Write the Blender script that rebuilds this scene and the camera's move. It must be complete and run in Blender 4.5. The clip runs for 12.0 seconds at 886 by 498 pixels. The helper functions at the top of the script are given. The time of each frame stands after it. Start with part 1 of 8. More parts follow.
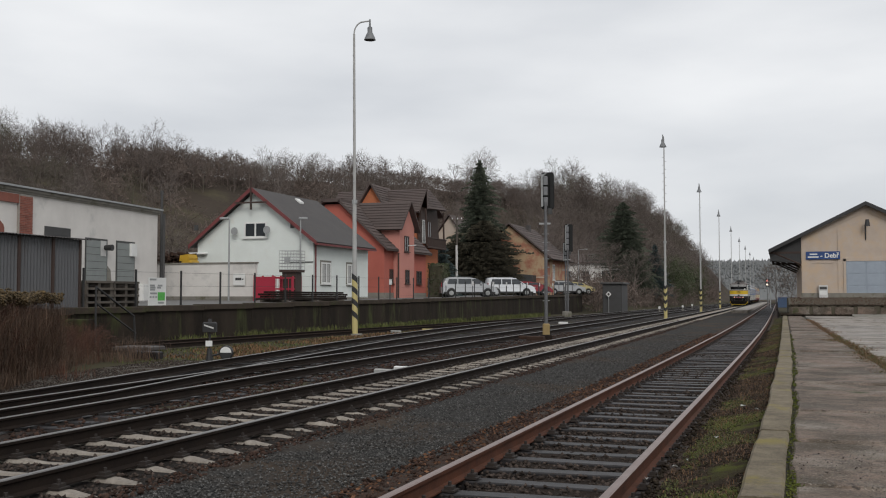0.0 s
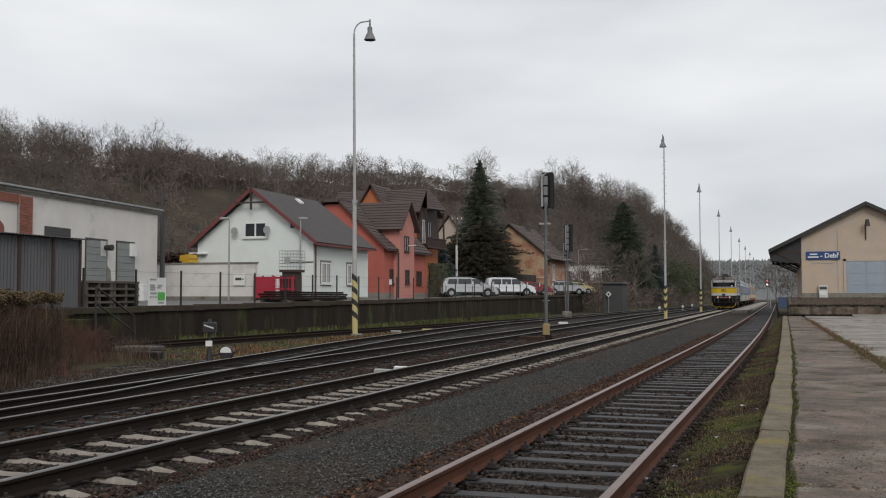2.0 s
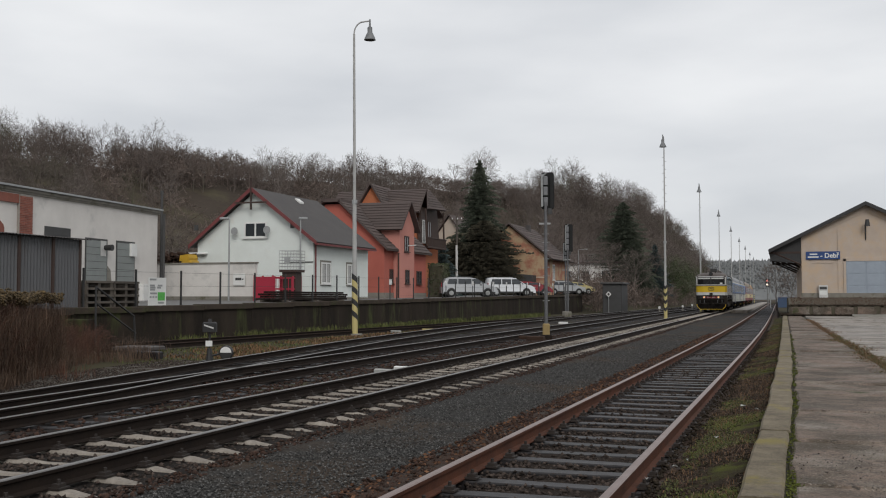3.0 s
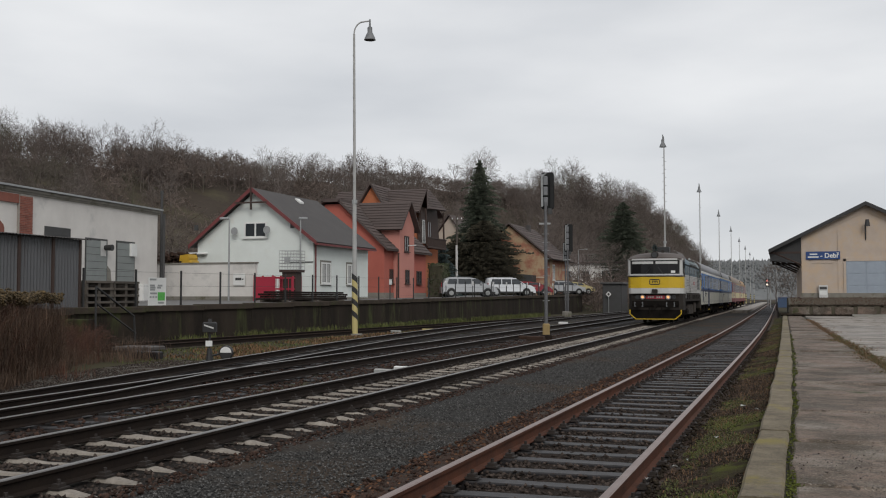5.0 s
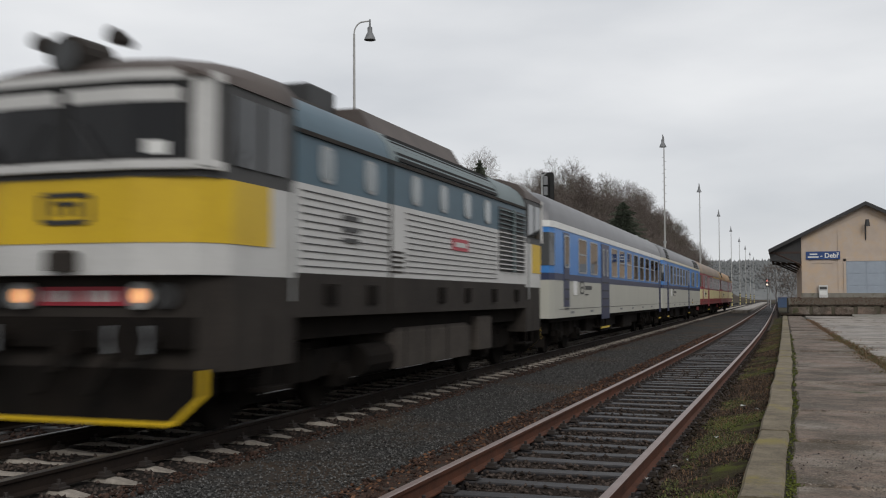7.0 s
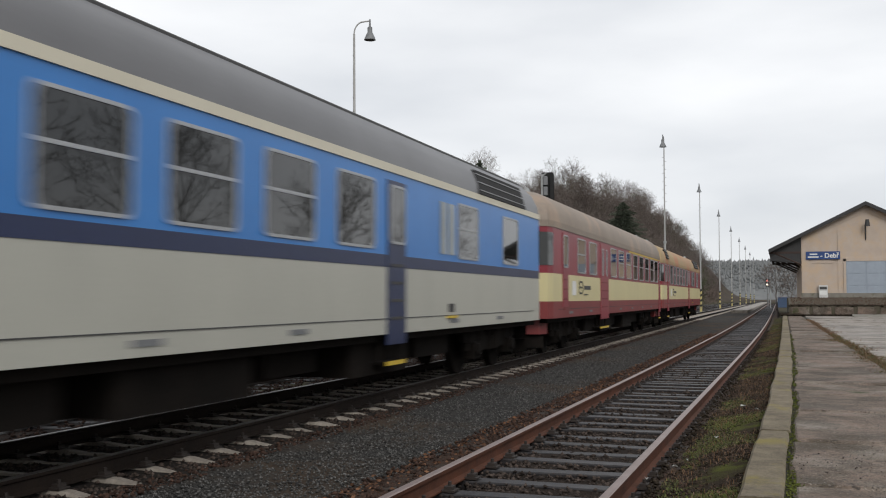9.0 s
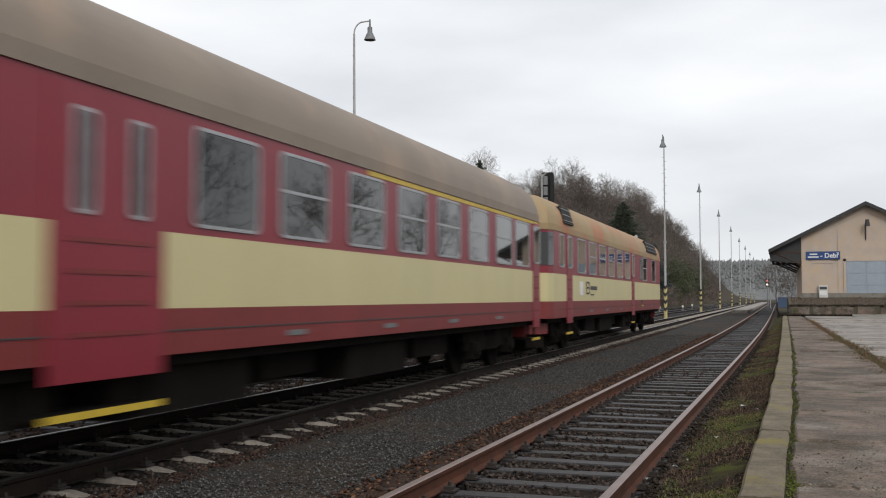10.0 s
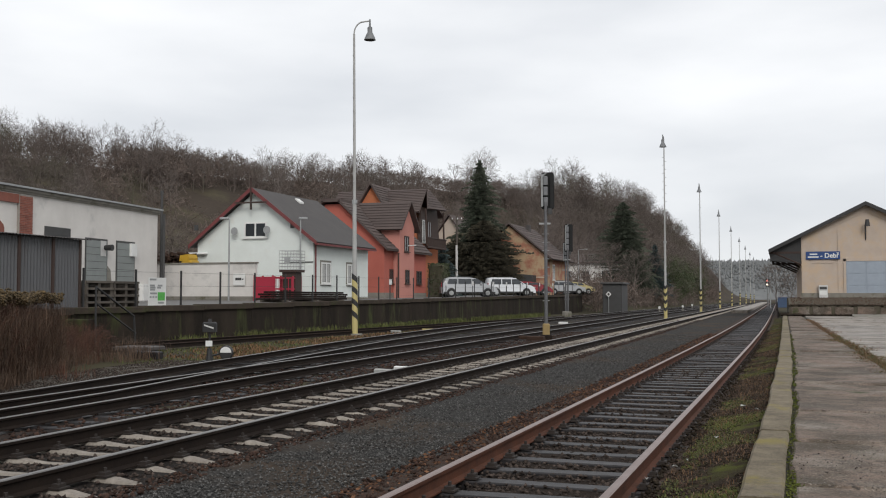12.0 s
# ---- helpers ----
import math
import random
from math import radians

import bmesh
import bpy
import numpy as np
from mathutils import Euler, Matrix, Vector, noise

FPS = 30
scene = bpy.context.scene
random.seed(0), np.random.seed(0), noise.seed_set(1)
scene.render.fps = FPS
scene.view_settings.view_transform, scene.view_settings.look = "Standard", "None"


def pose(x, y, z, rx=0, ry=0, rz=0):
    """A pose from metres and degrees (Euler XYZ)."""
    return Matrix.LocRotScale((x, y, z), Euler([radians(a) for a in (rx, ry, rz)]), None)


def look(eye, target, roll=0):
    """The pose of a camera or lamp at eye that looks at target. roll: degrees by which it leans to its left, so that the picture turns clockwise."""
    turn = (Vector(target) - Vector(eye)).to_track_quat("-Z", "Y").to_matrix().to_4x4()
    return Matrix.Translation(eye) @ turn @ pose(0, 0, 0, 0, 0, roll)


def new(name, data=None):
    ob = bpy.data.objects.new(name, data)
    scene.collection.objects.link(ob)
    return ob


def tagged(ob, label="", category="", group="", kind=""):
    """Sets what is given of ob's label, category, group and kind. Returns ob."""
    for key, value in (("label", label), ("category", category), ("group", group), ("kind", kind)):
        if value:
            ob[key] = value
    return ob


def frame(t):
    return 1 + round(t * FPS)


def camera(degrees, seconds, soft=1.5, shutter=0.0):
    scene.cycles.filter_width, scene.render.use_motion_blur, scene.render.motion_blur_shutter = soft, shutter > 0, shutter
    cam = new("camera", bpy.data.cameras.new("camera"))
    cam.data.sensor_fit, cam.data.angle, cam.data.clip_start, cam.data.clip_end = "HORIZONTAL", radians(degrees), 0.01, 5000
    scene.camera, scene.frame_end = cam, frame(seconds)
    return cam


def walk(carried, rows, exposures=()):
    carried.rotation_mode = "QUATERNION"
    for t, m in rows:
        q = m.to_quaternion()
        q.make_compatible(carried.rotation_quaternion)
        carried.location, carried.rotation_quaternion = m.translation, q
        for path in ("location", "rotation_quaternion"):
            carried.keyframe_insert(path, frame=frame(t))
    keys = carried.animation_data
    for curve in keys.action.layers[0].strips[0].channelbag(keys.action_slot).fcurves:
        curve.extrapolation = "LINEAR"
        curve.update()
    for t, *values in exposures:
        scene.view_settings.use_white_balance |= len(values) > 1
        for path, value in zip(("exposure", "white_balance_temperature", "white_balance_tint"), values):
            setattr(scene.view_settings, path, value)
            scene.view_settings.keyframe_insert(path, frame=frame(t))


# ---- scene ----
# camera on the platform kerb, held still; x across the tracks, y along them, z = 0 at the rail heads
EYE = (0.0, 0.0, 1.444)
cam = camera(47.54, 12.0, soft=1.1, shutter=0.35)
YAW, PITCH = 18.694, 2.75
cam_pose = pose(*EYE, 90 + PITCH, 0, YAW)
walk(cam, [(0.0, cam_pose), (12.0, cam_pose)], exposures=[(0.0, -0.1), (6.0, -0.19), (7.2, -0.19), (8.9, 0.08), (12.0, 0.1)])

# ---- world and sun: an overcast winter day ----
world = bpy.data.worlds.new("world")
scene.world = world
world.use_nodes = True


def build_sky():
    nt = world.node_tree
    nt.nodes.clear()
    out = nt.nodes.new("ShaderNodeOutputWorld")
    bg = nt.nodes.new("ShaderNodeBackground")
    sky = nt.nodes.new("ShaderNodeTexSky")
    sky.sky_type = "NISHITA"
    sky.sun_disc = False
    sky.sun_elevation = radians(38)
    sky.sun_rotation = radians(150)
    tint = nt.nodes.new("ShaderNodeMixRGB")
    coord = nt.nodes.new("ShaderNodeTexCoord")
    mapping = nt.nodes.new("ShaderNodeMapping")
    mapping.inputs["Scale"].default_value = (1.6, 1.6, 5.5)
    cloud = nt.nodes.new("ShaderNodeTexNoise")
    cloud.inputs["Scale"].default_value = 1.5
    cloud.inputs["Detail"].default_value = 6
    cloud.inputs["Roughness"].default_value = 0.45
    ramp = nt.nodes.new("ShaderNodeValToRGB")
    ramp.color_ramp.elements[0].position = 0.3
    ramp.color_ramp.elements[0].color = (6.5, 6.75, 7.15, 1)
    ramp.color_ramp.elements[1].position = 0.68
    ramp.color_ramp.elements[1].color = (9.7, 9.8, 9.95, 1)
    nt.links.new(coord.outputs["Generated"], mapping.inputs["Vector"])
    nt.links.new(mapping.outputs["Vector"], cloud.inputs["Vector"])
    nt.links.new(cloud.outputs["Fac"], ramp.inputs["Fac"])
    tint.inputs["Fac"].default_value = 0.94
    nt.links.new(sky.outputs["Color"], tint.inputs["Color1"])
    nt.links.new(ramp.outputs["Color"], tint.inputs["Color2"])
    nt.links.new(tint.outputs["Color"], bg.inputs["Color"])
    bg.inputs["Strength"].default_value = 0.1
    nt.links.new(bg.outputs["Background"], out.inputs["Surface"])


build_sky()
sun = new("sun", bpy.data.lights.new("sun", "SUN"))
sun.data.energy, sun.data.angle, sun.data.color = 1.5, radians(25), (1.0, 0.97, 0.93)
sun.matrix_world = look((35, -60, 55), (0, 0, 0))


# ---- materials ----
def stuff(name, base, second=None, rough=0.8, metal=0.0, scale=6.0, fine=60.0, bump=0.3, mix=0.5, streak=1.0, vary=0.0, island=0.0, spread=0.25, spec=0.5, third=None, third_scale=1.5, third_at=0.6):
    """A surface of two colours mixed by coarse and fine noise, with relief; third: patches of a further colour."""
    m = bpy.data.materials.new(name)
    m.use_nodes = True
    nt = m.node_tree
    b = nt.nodes["Principled BSDF"]
    link = nt.links.new
    second = second or tuple(c * 0.7 for c in base)
    coord = nt.nodes.new("ShaderNodeTexCoord")
    mp = nt.nodes.new("ShaderNodeMapping")
    mp.inputs["Scale"].default_value = (1, 1, streak)
    link(coord.outputs["Object"], mp.inputs["Vector"])
    big = nt.nodes.new("ShaderNodeTexNoise")
    big.inputs["Scale"].default_value, big.inputs["Detail"].default_value = scale, 9
    big.inputs["Roughness"].default_value = 0.64
    small = nt.nodes.new("ShaderNodeTexNoise")
    small.inputs["Scale"].default_value, small.inputs["Detail"].default_value = fine, 3
    link(mp.outputs["Vector"], big.inputs["Vector"])
    link(coord.outputs["Object"], small.inputs["Vector"])
    add = nt.nodes.new("ShaderNodeMath")
    add.operation = "MULTIPLY_ADD"
    link(small.outputs["Fac"], add.inputs[0])
    add.inputs[1].default_value = 0.5
    link(big.outputs["Fac"], add.inputs[2])
    rng = nt.nodes.new("ShaderNodeMapRange")
    rng.inputs["From Min"].default_value = 0.75 - spread
    rng.inputs["From Max"].default_value = 0.75 + spread
    rng.inputs["To Max"].default_value = 2 * mix
    link(add.outputs[0], rng.inputs["Value"])
    col = nt.nodes.new("ShaderNodeMixRGB")
    col.inputs["Color1"].default_value = (*base, 1)
    col.inputs["Color2"].default_value = (*second, 1)
    link(rng.outputs["Result"], col.inputs["Fac"])
    last = col.outputs["Color"]
    if third:
        pat = nt.nodes.new("ShaderNodeTexNoise")
        pat.inputs["Scale"].default_value, pat.inputs["Detail"].default_value = third_scale, 7
        pat.inputs["Roughness"].default_value = 0.65
        link(mp.outputs["Vector"], pat.inputs["Vector"])
        edge = nt.nodes.new("ShaderNodeMapRange")
        edge.inputs["From Min"].default_value, edge.inputs["From Max"].default_value = third_at - 0.06, third_at + 0.06
        link(pat.outputs["Fac"], edge.inputs["Value"])
        over = nt.nodes.new("ShaderNodeMixRGB")
        over.inputs["Color2"].default_value = (*third, 1)
        link(edge.outputs["Result"], over.inputs["Fac"])
        link(last, over.inputs["Color1"])
        last = over.outputs["Color"]
    if vary or island:
        if vary:
            src = nt.nodes.new("ShaderNodeObjectInfo").outputs["Random"]
        else:
            src = nt.nodes.new("ShaderNodeNewGeometry").outputs["Random Per Island"]
        hsv = nt.nodes.new("ShaderNodeHueSaturation")
        vr = nt.nodes.new("ShaderNodeMapRange")
        vr.inputs["To Min"].default_value = 1 - (vary or island)
        vr.inputs["To Max"].default_value = 1 + (vary or island)
        link(src, vr.inputs["Value"])
        link(vr.outputs["Result"], hsv.inputs["Value"])
        link(last, hsv.inputs["Color"])
        last = hsv.outputs["Color"]
    link(last, b.inputs["Base Color"])
    b.inputs["Roughness"].default_value = rough
    b.inputs["Metallic"].default_value = metal
    b.inputs["Specular IOR Level"].default_value = spec
    if bump:
        bp = nt.nodes.new("ShaderNodeBump")
        bp.inputs["Strength"].default_value = bump
        bp.inputs["Distance"].default_value = 0.02
        link(add.outputs[0], bp.inputs["Height"])
        link(bp.outputs["Normal"], b.inputs["Normal"])
    return m


def glass(name, tint=(0.03, 0.035, 0.04), rough=0.06, coat=0.25, spec=0.5):
    """Window glass before a dark room: a dark body with a mirror-like coat."""
    m = bpy.data.materials.new(name)
    m.use_nodes = True
    b = m.node_tree.nodes["Principled BSDF"]
    b.inputs["Base Color"].default_value = (*tint, 1)
    b.inputs["Roughness"].default_value = rough
    b.inputs["Specular IOR Level"].default_value = spec
    b.inputs["Coat Weight"].default_value = coat
    b.inputs["Coat Roughness"].default_value = 0.03
    return m


def glow(name, color, strength):
    m = bpy.data.materials.new(name)
    m.use_nodes = True
    b = m.node_tree.nodes["Principled BSDF"]
    b.inputs["Base Color"].default_value = (*color, 1)
    b.inputs["Emission Color"].default_value = (*color, 1)
    b.inputs["Emission Strength"].default_value = strength
    return m


M_GROUND = stuff("winter_grass", (0.055, 0.044, 0.028), (0.042, 0.046, 0.018), 0.95, spec=0.1, scale=0.7, fine=25, bump=0.8, third=(0.045, 0.038, 0.028), third_scale=0.35, third_at=0.52)
M_GRASS = stuff("mossy_grass", (0.034, 0.026, 0.018), (0.075, 0.085, 0.016), 0.95, spec=0.05, scale=2.2, fine=70, bump=1.0, spread=0.16, third=(0.028, 0.021, 0.015), third_scale=1.6, third_at=0.5)
M_HILL = stuff("hill_floor", (0.066, 0.052, 0.041), (0.042, 0.034, 0.027), 0.95, spec=0.1, scale=0.08, fine=1.5, bump=0.6, third=(0.085, 0.075, 0.045), third_scale=0.03, third_at=0.6)
M_BALLAST = stuff("dark_ballast", (0.012, 0.01, 0.009), (0.026, 0.021, 0.018), 0.95, spec=0.15, scale=18, fine=55, bump=1.0, spread=0.3, third=(0.055, 0.036, 0.028), third_scale=0.5, third_at=0.6)
M_GRAVEL = stuff("fine_dark_gravel", (0.012, 0.012, 0.012), (0.07, 0.067, 0.063), 0.9, spec=0.05, scale=32, fine=70, bump=1.0, spread=0.14, third=(0.06, 0.045, 0.034), third_scale=0.3, third_at=0.56)
M_RUSTGRAVEL = stuff("leafy_rusty_gravel", (0.03, 0.018, 0.013), (0.055, 0.033, 0.023), 0.95, spec=0.15, scale=14, fine=60, bump=1.0, third=(0.05, 0.045, 0.04), third_scale=2.2, third_at=0.55)
M_STONE = stuff("ballast_stone", (0.075, 0.056, 0.046), (0.018, 0.014, 0.012), 0.9, spec=0.2, scale=8, fine=40, bump=0.4, island=0.55)
M_STONE_RUST = stuff("rusty_ballast_stone", (0.06, 0.033, 0.023), (0.024, 0.015, 0.012), 0.9, spec=0.2, scale=8, fine=40, bump=0.4, island=0.5)
M_RAIL_SIDE = stuff("rusty_rail_steel", (0.05, 0.028, 0.019), (0.026, 0.016, 0.012), 0.85, spec=0.2, scale=3, fine=50, bump=0.35)
M_RAIL_BROWN = stuff("dark_rail_steel", (0.022, 0.015, 0.011), (0.011, 0.008, 0.007), 0.85, spec=0.15, scale=3, fine=50, bump=0.3)
M_RAIL_SPUR = stuff("orange_rusty_rail_steel", (0.105, 0.038, 0.02), (0.045, 0.02, 0.013), 0.8, spec=0.2, scale=2.5, fine=50, bump=0.35)
M_RAIL_TOP = stuff("worn_rail_head", (0.22, 0.21, 0.2), (0.13, 0.12, 0.115), 0.38, 0.8, scale=5, fine=80, bump=0.05)
M_RAIL_TOP_DULL = stuff("dull_rail_head", (0.27, 0.21, 0.19), (0.19, 0.135, 0.12), 0.45, 0.5, scale=5, fine=80, bump=0.08)
M_SLEEPER_C = stuff("concrete_sleeper", (0.3, 0.268, 0.23), (0.15, 0.127, 0.105), 0.9, scale=5, fine=40, bump=0.4, vary=0.18)
M_SLEEPER_W = stuff("tarred_wood_sleeper", (0.008, 0.007, 0.0075), (0.026, 0.023, 0.024), 0.5, spec=0.35, scale=4, fine=35, bump=0.45, vary=0.3)
M_FASTEN = stuff("rail_fastening", (0.016, 0.012, 0.01), (0.026, 0.018, 0.014), 0.8, fine=60)
M_CONC = stuff("weathered_concrete", (0.23, 0.215, 0.185), (0.15, 0.14, 0.12), 0.9, scale=1.5, fine=45, bump=0.5, third=(0.09, 0.085, 0.05), third_scale=1.2, third_at=0.6)
M_KERB = stuff("lichen_concrete_kerb", (0.22, 0.185, 0.13), (0.085, 0.07, 0.05), 0.9, spec=0.2, scale=4.5, fine=45, bump=0.5, third=(0.2, 0.165, 0.06), third_scale=1.6, third_at=0.6, vary=0.12)
M_WALLCONC = stuff("dark_stained_concrete", (0.042, 0.032, 0.024), (0.009, 0.0075, 0.006), 0.9, spec=0.15, scale=0.7, fine=30, bump=0.5, streak=0.25, third=(0.055, 0.06, 0.025), third_scale=1.0, third_at=0.6)
M_COPING = stuff("brown_stained_coping", (0.075, 0.058, 0.045), (0.032, 0.026, 0.021), 0.9, spec=0.15, scale=1.5, fine=30, bump=0.5, third=(0.05, 0.052, 0.025), third_scale=1.0, third_at=0.58)
M_DARKBED = stuff("dark_brown_track_bed", (0.012, 0.009, 0.007), (0.03, 0.021, 0.016), 0.95, spec=0.1, scale=18, fine=55, bump=1.0)
M_PLATFORM = stuff("patched_platform_slab", (0.2, 0.15, 0.118), (0.08, 0.06, 0.047), 0.85, spec=0.25, scale=2.6, fine=55, bump=0.7, third=(0.062, 0.048, 0.033), third_scale=0.8, third_at=0.53, vary=0.2)
M_PLATPALE = stuff("pale_worn_paving", (0.28, 0.25, 0.22), (0.17, 0.15, 0.13), 0.6, spec=0.4, scale=1.6, fine=40, bump=0.6, third=(0.1, 0.085, 0.066), third_scale=0.9, third_at=0.56, vary=0.16)
M_JOINT = stuff("mossy_joint", (0.04, 0.036, 0.02), (0.025, 0.02, 0.015), 0.95, scale=5, fine=50, bump=0.8)
M_ASPHALT = stuff("wet_asphalt", (0.13, 0.125, 0.12), (0.085, 0.083, 0.08), 0.65, scale=1.2, fine=50, bump=0.3)
M_WHITE = stuff("white_render", (0.68, 0.72, 0.69), (0.6, 0.63, 0.6), 0.9, scale=0.8, fine=60, bump=0.15, third=(0.62, 0.62, 0.57), third_scale=0.6, third_at=0.66)
M_GARAGEWHITE = stuff("dirty_white_render", (0.66, 0.635, 0.6), (0.53, 0.505, 0.475), 0.9, scale=0.6, fine=50, bump=0.2, third=(0.44, 0.43, 0.41), third_scale=0.5, third_at=0.62)
M_BRICK = stuff("red_brick", (0.27, 0.095, 0.065), (0.19, 0.07, 0.052), 0.9, scale=3, fine=50, bump=0.4, vary=0.25)
M_MORTAR = stuff("grey_mortar", (0.3, 0.27, 0.24), None, 0.95)
M_RED = stuff("red_render", (0.4, 0.11, 0.08), (0.34, 0.092, 0.068), 0.9, scale=0.7, fine=60, bump=0.15)
M_PINK = stuff("salmon_render", (0.5, 0.215, 0.175), (0.43, 0.185, 0.15), 0.9, scale=0.7, fine=60, bump=0.15)
M_ORANGE = stuff("orange_render", (0.42, 0.14, 0.06), (0.36, 0.12, 0.055), 0.9, scale=0.7, fine=60, bump=0.15)
M_OCHRE = stuff("flaking_ochre_render", (0.48, 0.4, 0.335), (0.4, 0.325, 0.265), 0.92, scale=0.9, fine=50, bump=0.25, third=(0.47, 0.36, 0.26), third_scale=0.6, third_at=0.54)
M_OLDBRICK = stuff("brick_and_ochre_render", (0.42, 0.3, 0.18), (0.35, 0.25, 0.155), 0.92, scale=0.7, fine=50, bump=0.3, third=(0.3, 0.125, 0.08), third_scale=0.6, third_at=0.5)
M_ROOFGREY = stuff("grey_roof_shingle", (0.075, 0.068, 0.065), (0.055, 0.05, 0.05), 0.85, scale=1.0, fine=30, bump=0.4)
M_ROOFBROWN = stuff("brown_roof_tile", (0.085, 0.062, 0.055), (0.062, 0.046, 0.042), 0.85, scale=1.0, fine=30, bump=0.4, vary=0.15)
M_FASCIA = stuff("dark_red_fascia", (0.16, 0.035, 0.035), None, 0.6)
M_DARKWOOD = stuff("dark_brown_wood", (0.05, 0.028, 0.02), (0.035, 0.02, 0.016), 0.7, scale=4, fine=40)
M_GREYWOOD = stuff("grey_old_timber", (0.12, 0.102, 0.085), (0.06, 0.05, 0.04), 0.85, scale=4, fine=40, vary=0.25)
M_BLACK = stuff("black_paint", (0.018, 0.018, 0.019), (0.026, 0.025, 0.024), 0.55, scale=3, fine=40, bump=0.1)
M_DARKGREY = stuff("dark_grey_paint", (0.05, 0.05, 0.05), (0.035, 0.034, 0.033), 0.6, scale=2, fine=40, bump=0.1)
# dark running gear; the shade beneath the vehicles is put into its near-black
M_UNDER = stuff("shade_dark_underframe", (0.007, 0.0065, 0.006), (0.016, 0.013, 0.011), 0.95, spec=0.06, scale=2, fine=30, bump=0.2)
M_METAL = stuff("galvanised_steel", (0.36, 0.37, 0.37), (0.27, 0.275, 0.27), 0.5, 0.4, scale=3, fine=40, bump=0.1)
M_CONPOLE = stuff("pale_grey_pole", (0.4, 0.4, 0.39), (0.32, 0.315, 0.305), 0.75, scale=2, fine=40, bump=0.1)
M_YELLOW = stuff("faded_yellow_paint", (0.5, 0.42, 0.17), (0.42, 0.35, 0.16), 0.7, scale=3, fine=40, bump=0.1)
M_WHITEPAINT = stuff("white_paint", (0.72, 0.72, 0.7), (0.6, 0.6, 0.58), 0.5, scale=2, fine=40, bump=0.05)
M_CARWHITE = stuff("white_car_paint", (0.68, 0.7, 0.72), (0.62, 0.64, 0.66), 0.25, scale=2, fine=40, bump=0.0)
M_CARSILVER = stuff("silver_car_paint", (0.42, 0.43, 0.44), (0.38, 0.39, 0.4), 0.28, 0.4, scale=2, fine=40, bump=0.0)
M_CARRED = stuff("red_car_paint", (0.25, 0.02, 0.03), None, 0.25, bump=0.0)
M_CARYELLOW = stuff("pale_yellow_car_paint", (0.5, 0.42, 0.2), None, 0.25, bump=0.0)
M_GLASS = glass("dark_window_glass")
M_TYRE = stuff("rubber", (0.013, 0.013, 0.013), None, 0.85)
M_CURTAIN = stuff("net_curtain", (0.42, 0.42, 0.4), (0.3, 0.3, 0.29), 0.9, scale=6, fine=40, bump=0.1)
M_CRATE = stuff("crimson_paint", (0.36, 0.02, 0.045), (0.3, 0.02, 0.04), 0.5, bump=0.05)
M_RUSTROOF = stuff("rusty_corrugated_iron", (0.075, 0.066, 0.062), (0.05, 0.044, 0.042), 0.7, scale=1.5, fine=30, bump=0.2, streak=0.3)
M_SHACK = stuff("grey_corrugated_iron", (0.10, 0.103, 0.11), (0.07, 0.07, 0.072), 0.6, scale=1.0, fine=30, bump=0.2, streak=0.2, third=(0.05, 0.04, 0.037), third_scale=1.0, third_at=0.62)
M_SIGNBLUE = stuff("blue_enamel", (0.02, 0.06, 0.2), None, 0.35, bump=0.0)
M_SHUTTER = stuff("grey_green_shutter", (0.23, 0.25, 0.24), (0.18, 0.195, 0.19), 0.6, scale=1.5, fine=30, bump=0.1)
M_MAST = stuff("weathered_mast", (0.16, 0.16, 0.165), (0.08, 0.08, 0.082), 0.6, 0.3, scale=9, fine=40, bump=0.2)
M_GATE = stuff("pale_blue_gate_paint", (0.3, 0.345, 0.4), (0.25, 0.285, 0.33), 0.6, scale=1.5, fine=30, bump=0.1)
M_BARK = stuff("grey_brown_bark", (0.085, 0.068, 0.055), (0.055, 0.044, 0.036), 0.9, scale=3, fine=25, bump=0.5)
M_TWIG = stuff("bare_twigs", (0.15, 0.122, 0.107), (0.1, 0.079, 0.068), 0.95, scale=0.05, fine=0.6, bump=0.0, island=0.35, third=(0.075, 0.075, 0.045), third_scale=0.06, third_at=0.6)
M_BRAMBLE = stuff("brown_brambles", (0.1, 0.043, 0.026), (0.058, 0.028, 0.018), 0.95, scale=1.5, fine=20, bump=0.0, island=0.4)
M_GREENGRASS = stuff("green_grass", (0.06, 0.083, 0.016), (0.085, 0.078, 0.028), 0.95, scale=2, fine=20, bump=0.0, island=0.35)
# needle green lightened: aerial haze is painted into it
M_NEEDLE = stuff("haze_pale_needles", (0.05, 0.065, 0.045), (0.085, 0.095, 0.065), 0.9, scale=1.5, fine=15, bump=0.0, island=0.35)
M_NEEDLEBLUE = stuff("blue_spruce_needles", (0.06, 0.085, 0.085), (0.04, 0.06, 0.058), 0.9, scale=1.5, fine=15, bump=0.0, island=0.3)
M_IVY = stuff("ivy_leaves", (0.04, 0.062, 0.024), (0.065, 0.07, 0.03), 0.8, scale=1.5, fine=15, bump=0.0, island=0.35)
# dark conifer green, also raised by painted haze
M_CONIFER = stuff("haze_pale_juniper", (0.05, 0.05, 0.032), (0.07, 0.058, 0.038), 0.9, scale=1.5, fine=15, bump=0.0, island=0.35)
M_BRIGHT = stuff("pale_litter", (0.4, 0.4, 0.38), None, 0.8)
